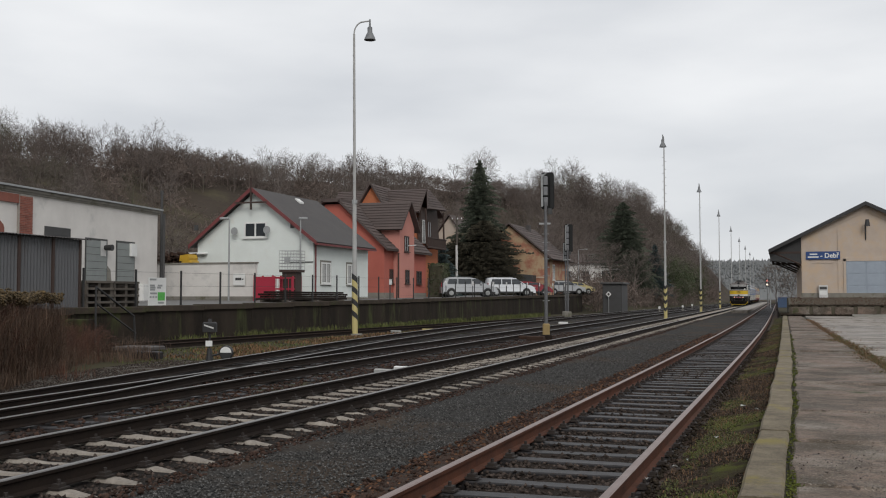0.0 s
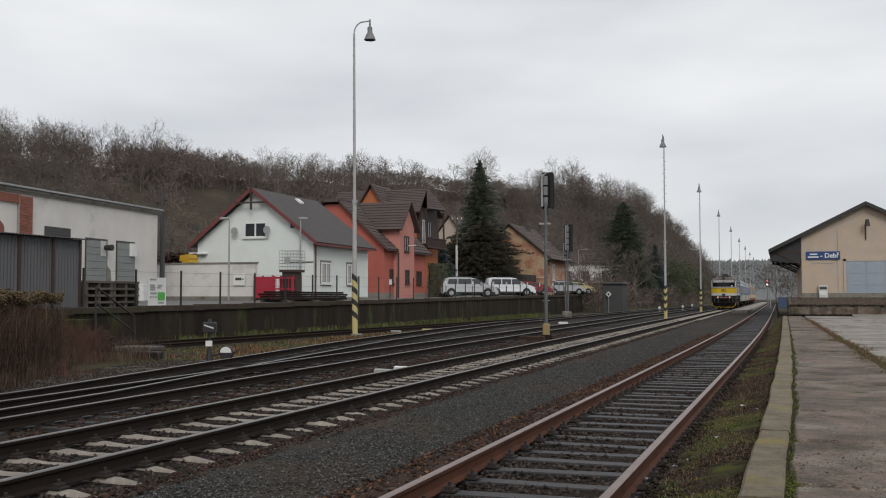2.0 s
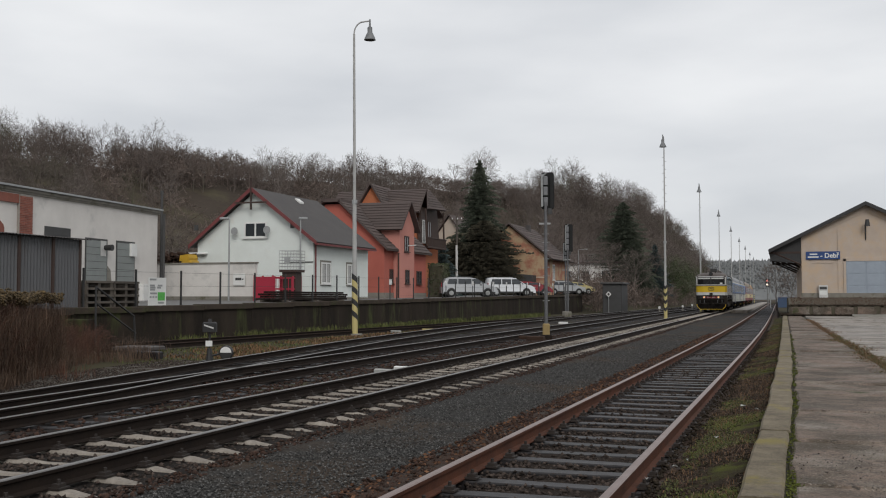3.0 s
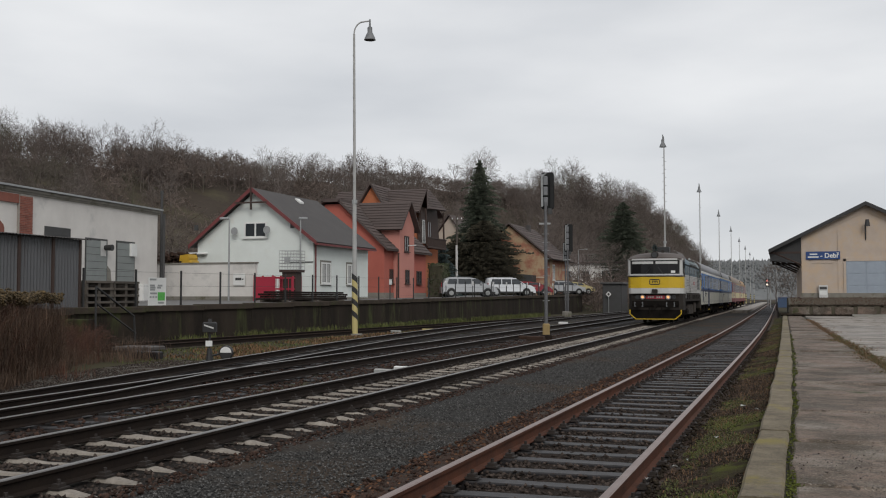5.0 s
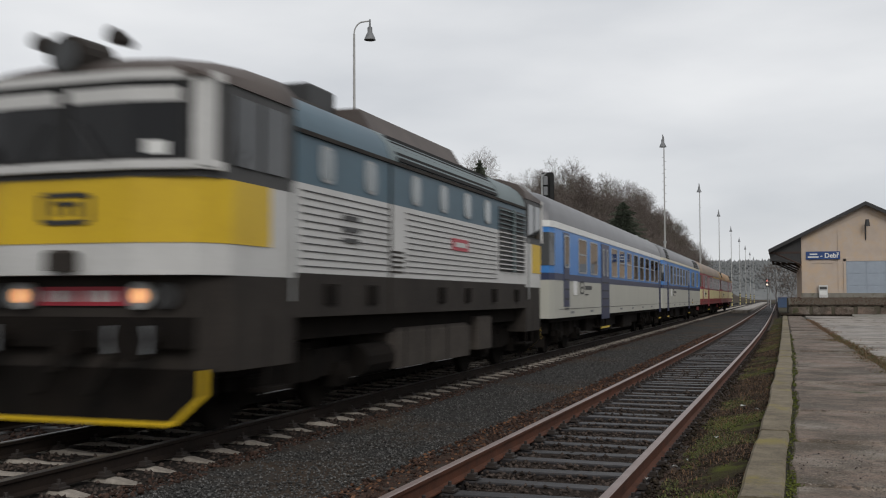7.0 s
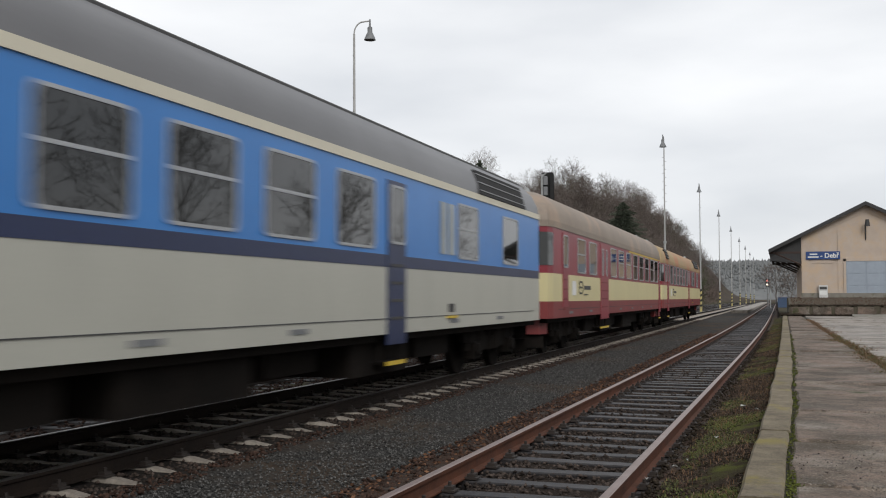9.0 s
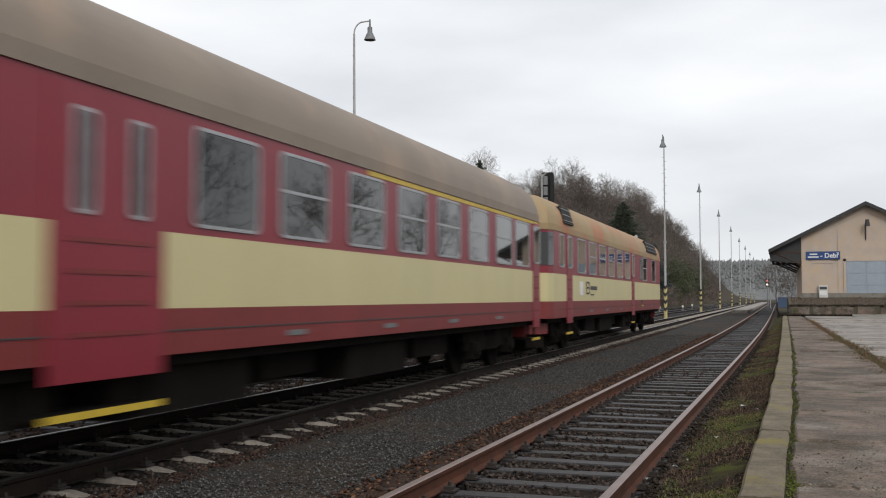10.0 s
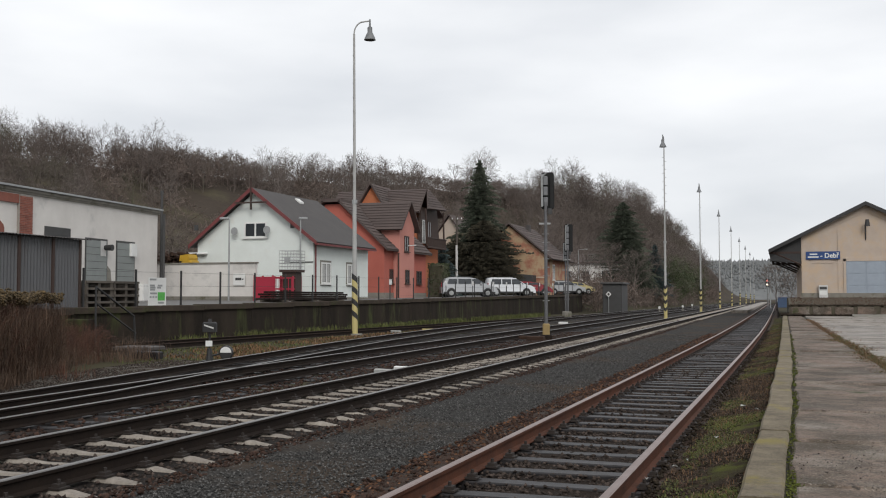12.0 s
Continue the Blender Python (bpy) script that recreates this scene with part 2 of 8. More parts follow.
# train liveries
M_CREAM_Y = stuff("loco_yellow", (0.6, 0.4, 0.01), (0.5, 0.325, 0.01), 0.45, scale=1.5, fine=30, bump=0.03)
# pale body tint paints in the sky's reflection on the portholes
M_PORTHOLE = glass("sky_pale_glass", (0.16, 0.19, 0.2), 0.12)
M_LOCOWHITE = stuff("loco_pale_grey", (0.54, 0.535, 0.52), (0.43, 0.425, 0.41), 0.5, scale=1.5, fine=30, bump=0.05)
M_LOCOBLUE = stuff("loco_slate_blue", (0.06, 0.115, 0.15), (0.045, 0.085, 0.115), 0.5, scale=1.5, fine=30, bump=0.05)
M_LOCOROOF = stuff("loco_brown_grey_roof", (0.1, 0.08, 0.07), (0.055, 0.044, 0.04), 0.7, scale=1.2, fine=30, bump=0.1)
M_DUSTY = stuff("dusty_grey_tank", (0.07, 0.06, 0.052), (0.03, 0.026, 0.022), 0.85, spec=0.15, scale=2, fine=30, bump=0.15)
M_LOCODARK = stuff("loco_dark_grey", (0.042, 0.036, 0.031), (0.02, 0.017, 0.015), 0.75, spec=0.15, scale=1.2, fine=30, bump=0.08)
M_LOCOGREY = stuff("loco_light_green_grey", (0.14, 0.18, 0.185), (0.1, 0.13, 0.135), 0.55, scale=1.2, fine=30, bump=0.05)
M_TBLUE = stuff("coach_sky_blue", (0.03, 0.19, 0.52), (0.024, 0.155, 0.44), 0.35, scale=1.0, fine=30, bump=0.02)
M_TNAVY = stuff("coach_navy", (0.012, 0.022, 0.075), None, 0.4, bump=0.02)
M_TGREY = stuff("coach_warm_grey", (0.42, 0.415, 0.36), (0.36, 0.355, 0.31), 0.45, scale=0.8, fine=30, bump=0.03, streak=0.4)
M_TROOFGREY = stuff("coach_grey_roof", (0.135, 0.135, 0.14), (0.095, 0.095, 0.1), 0.42, scale=0.7, fine=20, bump=0.05)
M_TRED = stuff("coach_crimson", (0.235, 0.014, 0.028), (0.185, 0.012, 0.024), 0.4, scale=0.8, fine=30, bump=0.03)
M_TDEEPRED = stuff("coach_dull_red", (0.2, 0.02, 0.02), (0.14, 0.017, 0.016), 0.5, scale=0.8, fine=30, bump=0.04)
M_TCREAM = stuff("coach_cream", (0.6, 0.53, 0.28), (0.52, 0.46, 0.25), 0.45, scale=0.8, fine=30, bump=0.03, streak=0.4)
M_TROOFTAN = stuff("coach_tan_roof", (0.25, 0.205, 0.16), (0.19, 0.15, 0.12), 0.65, scale=0.6, fine=20, bump=0.06, third=(0.3, 0.22, 0.16), third_scale=0.5, third_at=0.58)
M_TROOFRUST = stuff("coach_rusty_tan_roof", (0.33, 0.24, 0.12), (0.27, 0.19, 0.1), 0.65, scale=0.6, fine=20, bump=0.06, third=(0.36, 0.15, 0.07), third_scale=0.55, third_at=0.53)
M_TGLASS = glass("coach_window_glass", (0.014, 0.015, 0.015), 0.03)
M_LGLASS = glass("locomotive_windscreen", (0.008, 0.008, 0.009), 0.08, 0.0, 0.28)
M_TFRAME = stuff("aluminium_frame", (0.45, 0.46, 0.47), None, 0.4, 0.6, bump=0.0)
M_STRIPECREAM = stuff("cream_cornice", (0.62, 0.58, 0.46), (0.55, 0.51, 0.4), 0.5, scale=1.0, fine=30, bump=0.0)
M_STRIPEYELLOW = stuff("first_class_stripe", (0.6, 0.42, 0.04), None, 0.5, bump=0.0)
M_PLATERED = stuff("red_number_plate", (0.42, 0.03, 0.05), None, 0.45, bump=0.0)
M_HEADLIGHT = glow("headlight_on", (1.0, 0.45, 0.18), 1.0)
M_REDLIGHT = glow("signal_lamp_on", (1.0, 0.25, 0.2), 3.0)
M_WHITELIGHT = glow("signal_white_lamp_on", (1.0, 0.85, 0.7), 3.0)
M_GRAVELSTONE = stuff("gravel_stone", (0.12, 0.117, 0.112), (0.022, 0.021, 0.02), 0.85, scale=20, fine=90, bump=0.2, island=0.75, spec=0.3)
M_DRYTWIG = stuff("grey_brown_dry_twigs", (0.135, 0.085, 0.055), (0.075, 0.05, 0.036), 0.95, scale=2, fine=20, bump=0.0, island=0.5)
M_MOSSTOP = stuff("ochre_moss", (0.115, 0.075, 0.03), (0.06, 0.045, 0.025), 0.95, scale=2, fine=20, bump=0.0, island=0.4)
M_MOSS = stuff("bright_green_moss", (0.06, 0.08, 0.014), (0.085, 0.085, 0.025), 0.95, scale=6, fine=60, bump=0.5, island=0.5, spec=0.05)
M_CLOD = stuff("dark_clods", (0.04, 0.031, 0.023), (0.02, 0.016, 0.012), 0.95, scale=8, fine=60, bump=0.4, island=0.5, spec=0.05)
M_LEAF = stuff("rust_brown_leaf", (0.16, 0.075, 0.035), (0.1, 0.05, 0.03), 0.9, scale=2, fine=20, bump=0.0, island=0.45)
M_BRUSH = stuff("brown_brush", (0.165, 0.127, 0.107), (0.115, 0.088, 0.074), 0.95, scale=0.1, fine=1.0, bump=0.0, island=0.3)
M_YELLOWBRIGHT = stuff("machine_yellow", (0.5, 0.3, 0.02), (0.4, 0.24, 0.02), 0.5, bump=0.05)
M_MASTBOX = stuff("grey_lamp_box", (0.2, 0.205, 0.21), (0.13, 0.135, 0.14), 0.6, 0.2, scale=4, fine=40, bump=0.1)
M_DOCK = stuff("brown_grassy_concrete", (0.11, 0.095, 0.075), (0.06, 0.055, 0.036), 0.95, scale=1.2, fine=30, bump=0.6, spec=0.15)
# distance haze painted into the base colour of the far wood
M_HAZEPAINT = stuff("haze_painted_far_wood", (0.19, 0.195, 0.195), (0.135, 0.14, 0.14), 1.0, scale=0.03, fine=0.25, bump=0.0, island=0.05, spec=0.0)
M_TWIGPALE = stuff("pale_grey_trunks", (0.17, 0.145, 0.13), (0.1, 0.082, 0.072), 0.95, scale=0.05, fine=0.6, bump=0.0, island=0.5)


def platform_material():
    """Old concrete: patched, pitted, mossy and dirty at several sizes."""
    m = M_PLATFORM
    nt = m.node_tree
    b = nt.nodes["Principled BSDF"]
    link = nt.links.new
    last = b.inputs["Base Color"].links[0].from_socket
    coord = nt.nodes.new("ShaderNodeTexCoord")

    def noise_mask(scale, lo, hi, detail=8, rough=0.65, off=0.0):
        mp = nt.nodes.new("ShaderNodeMapping")
        mp.inputs["Location"].default_value = (off, off * 0.7, 0)
        link(coord.outputs["Object"], mp.inputs["Vector"])
        n = nt.nodes.new("ShaderNodeTexNoise")
        n.inputs["Scale"].default_value, n.inputs["Detail"].default_value, n.inputs["Roughness"].default_value = scale, detail, rough
        link(mp.outputs["Vector"], n.inputs["Vector"])
        r = nt.nodes.new("ShaderNodeMapRange")
        r.inputs["From Min"].default_value, r.inputs["From Max"].default_value = lo, hi
        link(n.outputs["Fac"], r.inputs["Value"])
        return r.outputs["Result"], n

    def over(color, mask):
        nonlocal last
        mx = nt.nodes.new("ShaderNodeMixRGB")
        mx.inputs["Color2"].default_value = (*color, 1)
        link(mask, mx.inputs["Fac"])
        link(last, mx.inputs["Color1"])
        last = mx.outputs["Color"]

    over((0.2, 0.145, 0.115), noise_mask(0.6, 0.5, 0.6, off=3.0)[0])
    over((0.23, 0.2, 0.168), noise_mask(1.1, 0.5, 0.68, off=9.0)[0])
    over((0.085, 0.07, 0.056), noise_mask(0.9, 0.52, 0.66, off=17.0)[0])
    over((0.045, 0.055, 0.018), noise_mask(0.8, 0.62, 0.68, off=27.0)[0])
    over((0.05, 0.042, 0.034), noise_mask(14.0, 0.55, 0.62, 6, 0.75, off=5.0)[0])
    over((0.03, 0.025, 0.02), noise_mask(70.0, 0.56, 0.62, 3, off=55.0)[0])
    over((0.32, 0.28, 0.24), noise_mask(60.0, 0.6, 0.66, 3, off=35.0)[0])
    link(last, b.inputs["Base Color"])


platform_material()
M_SHOULDER = stuff("brownish_fine_gravel", (0.1, 0.09, 0.075), (0.055, 0.048, 0.04), 0.95, scale=6, fine=50, bump=0.8, spec=0.15)
M_REDGRASS = stuff("reddish_dry_grass", (0.17, 0.092, 0.042), (0.11, 0.062, 0.032), 0.95, scale=2, fine=20, bump=0.0, island=0.35)


# ---- mesh helpers ----
class Shape:
    """Collects vertices and faces of one mesh."""

    def __init__(self):
        self.v, self.f, self.m = [], [], []
        self.mats = []

    def slot(self, material):
        if material not in self.mats:
            self.mats.append(material)
        return self.mats.index(material)

    def add(self, verts, faces, material=None):
        k = len(self.v)
        s = self.slot(material) if material else 0
        self.v.extend(tuple(p) for p in verts)
        for fc in faces:
            self.f.append(tuple(k + i for i in fc))
            self.m.append(s)
        return self

    def box(self, x0, y0, z0, x1, y1, z1, material=None, b=0.0):
        if b:
            return self.bevel_box(x0, y0, z0, x1, y1, z1, b, material)
        vs = [(x, y, z) for z in (z0, z1) for y in (y0, y1) for x in (x0, x1)]
        return self.add(vs, [(0, 2, 3, 1), (4, 5, 7, 6), (0, 1, 5, 4), (2, 6, 7, 3), (0, 4, 6, 2), (1, 3, 7, 5)], material)

    def bevel_box(self, x0, y0, z0, x1, y1, z1, b, material=None):
        """A box whose upright and upper edges are chamfered."""
        def ring(i, z):
            return [(x0 + i + b, y0 + i, z), (x1 - i - b, y0 + i, z), (x1 - i, y0 + i + b, z), (x1 - i, y1 - i - b, z),
                    (x1 - i - b, y1 - i, z), (x0 + i + b, y1 - i, z), (x0 + i, y1 - i - b, z), (x0 + i, y0 + i + b, z)]
        vs = ring(0, z0) + ring(0, z1 - b) + ring(b, z1)
        fs = [tuple(range(7, -1, -1)), tuple(range(16, 24))]
        for k in (0, 8):
            fs += [(k + i, k + (i + 1) % 8, k + 8 + (i + 1) % 8, k + 8 + i) for i in range(8)]
        return self.add(vs, fs, material)

    def tube(self, a, b, r0, r1=None, n=8, material=None, caps=True):
        """A tapered rod from a to b."""
        a, b = Vector(a), Vector(b)
        r1 = r0 if r1 is None else r1
        d = (b - a).normalized()
        u = d.orthogonal().normalized()
        w = d.cross(u)
        vs, fs = [], []
        for p, r in ((a, r0), (b, r1)):
            vs += [p + r * (math.cos(2 * math.pi * i / n) * u + math.sin(2 * math.pi * i / n) * w) for i in range(n)]
        fs += [(i, (i + 1) % n, n + (i + 1) % n, n + i) for i in range(n)]
        if caps:
            fs += [tuple(range(n - 1, -1, -1)), tuple(range(n, 2 * n))]
        return self.add(vs, fs, material)

    def prism(self, outline, axis, lo, hi, material=None):
        """An outline of two coordinates drawn out along axis ('x', 'y' or 'z')."""
        n = len(outline)
        def at(p, t):
            return {"x": (t, p[0], p[1]), "y": (p[0], t, p[1]), "z": (p[0], p[1], t)}[axis]
        vs = [at(p, lo) for p in outline] + [at(p, hi) for p in outline]
        fs = [(i, (i + 1) % n, n + (i + 1) % n, n + i) for i in range(n)]
        fs += [tuple(range(n - 1, -1, -1)), tuple(range(n, 2 * n))]
        return self.add(vs, fs, material)

    def loft(self, rings, material=None, caps=True):
        """Skin over closed rings with equally many points."""
        n = len(rings[0])
        vs = [p for ring in rings for p in ring]
        fs = []
        for k in range(len(rings) - 1):
            fs += [(k * n + i, k * n + (i + 1) % n, (k + 1) * n + (i + 1) % n, (k + 1) * n + i) for i in range(n)]
        if caps:
            fs += [tuple(range(n - 1, -1, -1)), tuple(range((len(rings) - 1) * n, len(rings) * n))]
        return self.add(vs, fs, material)

    def strip(self, rows, material=None):
        """An open sheet over rows of points."""
        n = len(rows[0])
        vs = [p for row in rows for p in row]
        fs = [(k * n + i, k * n + i + 1, (k + 1) * n + i + 1, (k + 1) * n + i) for k in range(len(rows) - 1) for i in range(n - 1)]
        return self.add(vs, fs, material)

    def blob(self, c, r, rng, squash=0.7, material=None):
        """A small irregular stone of eight corners."""
        vs = []
        for sx, sy, sz in ((1, 0, 0), (0, 1, 0), (-1, 0, 0), (0, -1, 0), (0, 0, 1), (0, 0, -1)):
            k = r * rng.uniform(0.6, 1.15)
            vs.append((c[0] + k * (sx + rng.uniform(-0.3, 0.3)), c[1] + k * (sy + rng.uniform(-0.3, 0.3)), c[2] + k * squash * (sz + rng.uniform(-0.2, 0.2))))
        return self.add(vs, [(0, 1, 4), (1, 2, 4), (2, 3, 4), (3, 0, 4), (1, 0, 5), (2, 1, 5), (3, 2, 5), (0, 3, 5)], material)

    def mesh(self, name, material=None, smooth=False, flip=True):
        me = bpy.data.meshes.new(name)
        me.from_pydata(self.v, [], self.f)
        mats = self.mats or [material]
        for m in mats:
            me.materials.append(m)
        if len(mats) > 1:
            me.polygons.foreach_set("material_index", self.m)
        if flip and len(self.f) < 60000:
            bm = bmesh.new()
            bm.from_mesh(me)
            bmesh.ops.recalc_face_normals(bm, faces=bm.faces)
            bm.to_mesh(me)
            bm.free()
        if smooth:
            me.shade_smooth()
            me.set_sharp_from_angle(angle=radians(38))
        me.update()
        return me


def thing(name, label, category, m=None, group="", kind=""):
    """An Empty that parents the parts of a thing."""
    ob = tagged(new(name), label, category, group, kind)
    ob.empty_display_size = 0.2
    if m is not None:
        ob.matrix_world = m
    return ob


def part(name, shape, material, parent, label="", smooth=False, at=None, kind=""):
    """One mesh under a thing or under a part."""
    ob = new(name, shape if isinstance(shape, bpy.types.Mesh) else shape.mesh(name, material, smooth))
    ob.parent = parent
    if at is not None:
        ob.matrix_local = at
    return tagged(ob, label, kind=kind)


def solo(name, shape, material, label, category, kind="", m=None, smooth=False, group=""):
    """A thing of one mesh."""
    ob = tagged(new(name, shape if isinstance(shape, bpy.types.Mesh) else shape.mesh(name, material, smooth)), label, category, group, kind)
    if m is not None:
        ob.matrix_world = m
    return ob


# ---- setting: ground, hill, tracks ----
def lerp_table(table, v):
    if v <= table[0][0]:
        return table[0][1]
    for (a, p), (b, q) in zip(table, table[1:]):
        if v <= b:
            return p + (q - p) * (v - a) / (b - a)
    return table[-1][1]


def smooth(t):
    t = min(1.0, max(0.0, t))
    return t * t * (3 - 2 * t)


def street_z(y):
    """Height of the street on the terrace; it climbs gently away."""
    return 1.05 + 0.008 * (min(max(y, 0), 140) - 30)


WALL_X = -22.6
# for each distance along the line: where the slope begins and ends, and its height
FOOT = [(-50, -80), (60, -72), (110, -62), (150, -44), (220, -32), (330, -27), (600, -27)]
CREST = [(-50, -150), (60, -140), (145, -128), (230, -98), (300, -66), (400, -48), (600, -45)]
RISE = [(-50, 24), (60, 26), (145, 25), (200, 26.5), (230, 28.5), (300, 31.5), (380, 30), (450, 23), (600, 20)]


def ground_z(x, y):
    base = -0.32
    if x < WALL_X - 0.25 and y < 118:
        base = street_z(y) - 0.05
    elif x < WALL_X - 0.25:
        base = -0.32 + 1.6 * smooth((WALL_X - 0.25 - x) / 6)
    foot, crest = lerp_table(FOOT, y), lerp_table(CREST, y)
    t = (foot - x) / (foot - crest)
    lift = lerp_table(RISE, y) * smooth(t * 0.9) if t > 0 else 0.0
    if y > 640:
        lift *= max(0.0, 1 - (y - 640) / 200)
    rough = noise.noise((x * 0.05, y * 0.05, 3.0)) * 1.6 * min(1, max(0, t)) if t > 0 else 0.0
    return base + max(lift + rough, 0 if t <= 0 else rough)


def build_ground():
    xs = [-900, -500, -320, -240]
    x = -200.0
    while x < -60:
        xs.append(x)
        x += 5
    xs += list(np.arange(-60, -25, 3.5)) + [WALL_X - 0.3, WALL_X - 0.2, -22, -18, -12, -6, 0, 6, 15, 30, 60, 120, 200, 300, 500, 900]
    ys = [-600, -200, -60, -30] + list(np.arange(-10, 120, 5)) + [117.9, 118.1] + list(np.arange(120, 460, 8)) + list(np.arange(460, 900, 20)) + [1000, 1400, 2400]
    xs, ys = sorted(set(float(v) for v in xs)), sorted(set(float(v) for v in ys))
    s = Shape()
    s.strip([[(x, y, ground_z(x, y)) for x in xs] for y in ys])
    me = s.mesh("ground", M_GROUND, flip=False)
    me.materials.append(M_HILL)
    for p in me.polygons:
        if p.center.x < -45 or p.center.y > 420 or (p.center.x < -26 and p.center.y > 118):
            p.material_index = 1
    me.shade_smooth()
    solo("ground", me, None, "brown winter grass and earth running into a wooded hill", "ground", "structure")


build_ground()

# track alignments: (y, x of the centre line)
A_MAIN = -0.004


def main_x(y):
    return -6.62 + A_MAIN * y


def spur_x(y):
    return lerp_table([(-20, -2.29), (0, -2.09), (12, -1.96), (22, -1.85), (32, -1.755), (42, -1.695), (52, -1.68), (62, -1.685), (76, -1.715), (90, -1.76), (120, -1.88), (150, -2.05), (220, -2.35), (300, -2.6)], y)


def second_x(y):
    return -10.35 - 0.022 * y + 0.9 * smooth((y - 25) / 60) * 0.6 - 0.4 * smooth((30 - y) / 30) * -1 if y < 90 else -10.35 - 0.022 * 90 + 0.54 + 0.004 * (y - 90)


def branch_x(y):
    return lerp_table([(-20, -10.3), (8, -10.85), (13, -11.1), (22, -12.55), (33, -14.2), (45, -15.4), (58, -16.2), (80, -16.3), (130, -15.6), (200, -14), (300, -12)], y)


def wallside_x(y):
    return lerp_table([(-20, -20.9), (30, -20.3), (45, -19.4), (58, -18.2), (75, -17.1), (95, -16.3)], y)


RAIL_PROFILE = [(-0.0625, -0.16), (0.0625, -0.16), (0.0625, -0.148), (0.012, -0.128), (0.009, -0.05), (0.034, -0.036), (0.036, -0.008), (0.026, 0.0), (-0.026, 0.0), (-0.036, -0.008), (-0.034, -0.036), (-0.009, -0.05), (-0.012, -0.128), (-0.0625, -0.148)]


def rail_mesh(name, fx, off, y0, y1, side, top, z=0.0, step=4.0):
    ys = list(np.arange(y0, min(y1, 90), step)) + list(np.arange(max(y0, 90), y1, 12.0)) + [y1] if y1 > 90 else list(np.arange(y0, y1, step)) + [y1]
    ys = sorted(set(float(v) for v in ys))
    rings = [[(fx(y) + off + px, y, pz + z) for px, pz in RAIL_PROFILE] for y in ys]
    s = Shape()
    s.slot(side), s.slot(top)
    s.loft(rings, side)
    for i, fc in enumerate(s.f):
        pts = [s.v[k] for k in fc]
        if len(fc) == 4 and min(p[2] for p in pts) > -0.012 + z:
            s.m[i] = 1
    return s.mesh(name)


def build_track(name, fx, y0, y1, label, rail_mat, top_mat, sleeper_mesh, pitch, near_to, rng, z=0.0, sleeper_z=-0.16, clip_mesh=None, sunk=0.024):
    """Rails, sleepers and bed of one track; the near sleepers are parts."""
    t = thing(name, label, "railway track", kind="structure")
    for off in (-0.7535, 0.7535):
        part("rail", rail_mesh("rail", fx, off, y0, y1, rail_mat, top_mat, z), None, t)
    y = y0 + 0.3
    far = Shape()
    while y < y1 - 0.3:
        ang = math.atan((fx(y + 1) - fx(y - 1)) / 2)
        jog = rng.uniform(-0.03, 0.03)
        m = pose(fx(y) + jog, y, z + sleeper_z + rng.uniform(-sunk, 0.004), 0, rng.uniform(-0.6, 0.6) * sunk / 0.024, -math.degrees(ang) + rng.uniform(-1.2, 1.2))
        if y < near_to:
            part("sleeper", sleeper_mesh, None, t, at=m)
            if clip_mesh:
                part("rail_clip", clip_mesh, None, t, at=pose(fx(y) - 0.7535, y, z - 0.16, 0, 0, -math.degrees(ang)))
                part("rail_clip", clip_mesh, None, t, at=pose(fx(y) + 0.7535, y, z - 0.16, 0, 0, -math.degrees(ang)))
        elif y < 230:
            k = len(far.v)
            for v in sleeper_mesh.vertices:
                far.v.append(tuple(m @ v.co))
            for p in sleeper_mesh.polygons:
                far.f.append(tuple(k + i for i in p.vertices))
                far.m.append(0)
        y += pitch
    if far.f:
        part("far_sleepers", far, sleeper_mesh.materials[0], t, kind="stuff")
    return t


def concrete_sleeper():
    """A prestressed sleeper: deep under the rails, waisted and lower between them."""
    rings = []
    for x, w, h in ((-1.22, 0.1, -0.08), (-1.19, 0.105, -0.05), (-0.95, 0.105, -0.008), (-0.55, 0.105, 0.0), (-0.3, 0.09, -0.022), (0.3, 0.09, -0.022), (0.55, 0.105, 0.0), (0.95, 0.105, -0.008), (1.19, 0.105, -0.05), (1.22, 0.1, -0.08)):
        rings.append([(x, -w, -0.2), (x, w, -0.2), (x, w - 0.025, h - 0.03), (x, w - 0.05, h), (x, -w + 0.05, h), (x, -w + 0.025, h - 0.03)])
    return Shape().loft(rings).mesh("concrete_sleeper", M_SLEEPER_C)


def wood_sleeper():
    rings = []
    for x in (-1.28, -1.27, 1.27, 1.28):
        e = 0.012 if abs(x) > 1.275 else 0.0
        rings.append([(x, -0.105 + e, -0.16), (x, 0.105 - e, -0.16), (x, 0.1 - e, -0.012), (x, 0.09, -e), (x, -0.09, -e), (x, -0.1 + e, -0.012)])
    return Shape().loft(rings).mesh("wood_sleeper", M_SLEEPER_W)


def clip():
    s = Shape()
    s.box(-0.17, -0.07, 0.0, 0.17, 0.07, 0.016)
    for sx in (-1, 1):
        s.box(sx * 0.11 - 0.035, -0.05, 0.016, sx * 0.11 + 0.035, 0.05, 0.045)
        s.tube((sx * 0.11, 0, 0.04), (sx * 0.11, 0, 0.08), 0.017, n=6)
    return s.mesh("rail_clip", M_FASTEN)


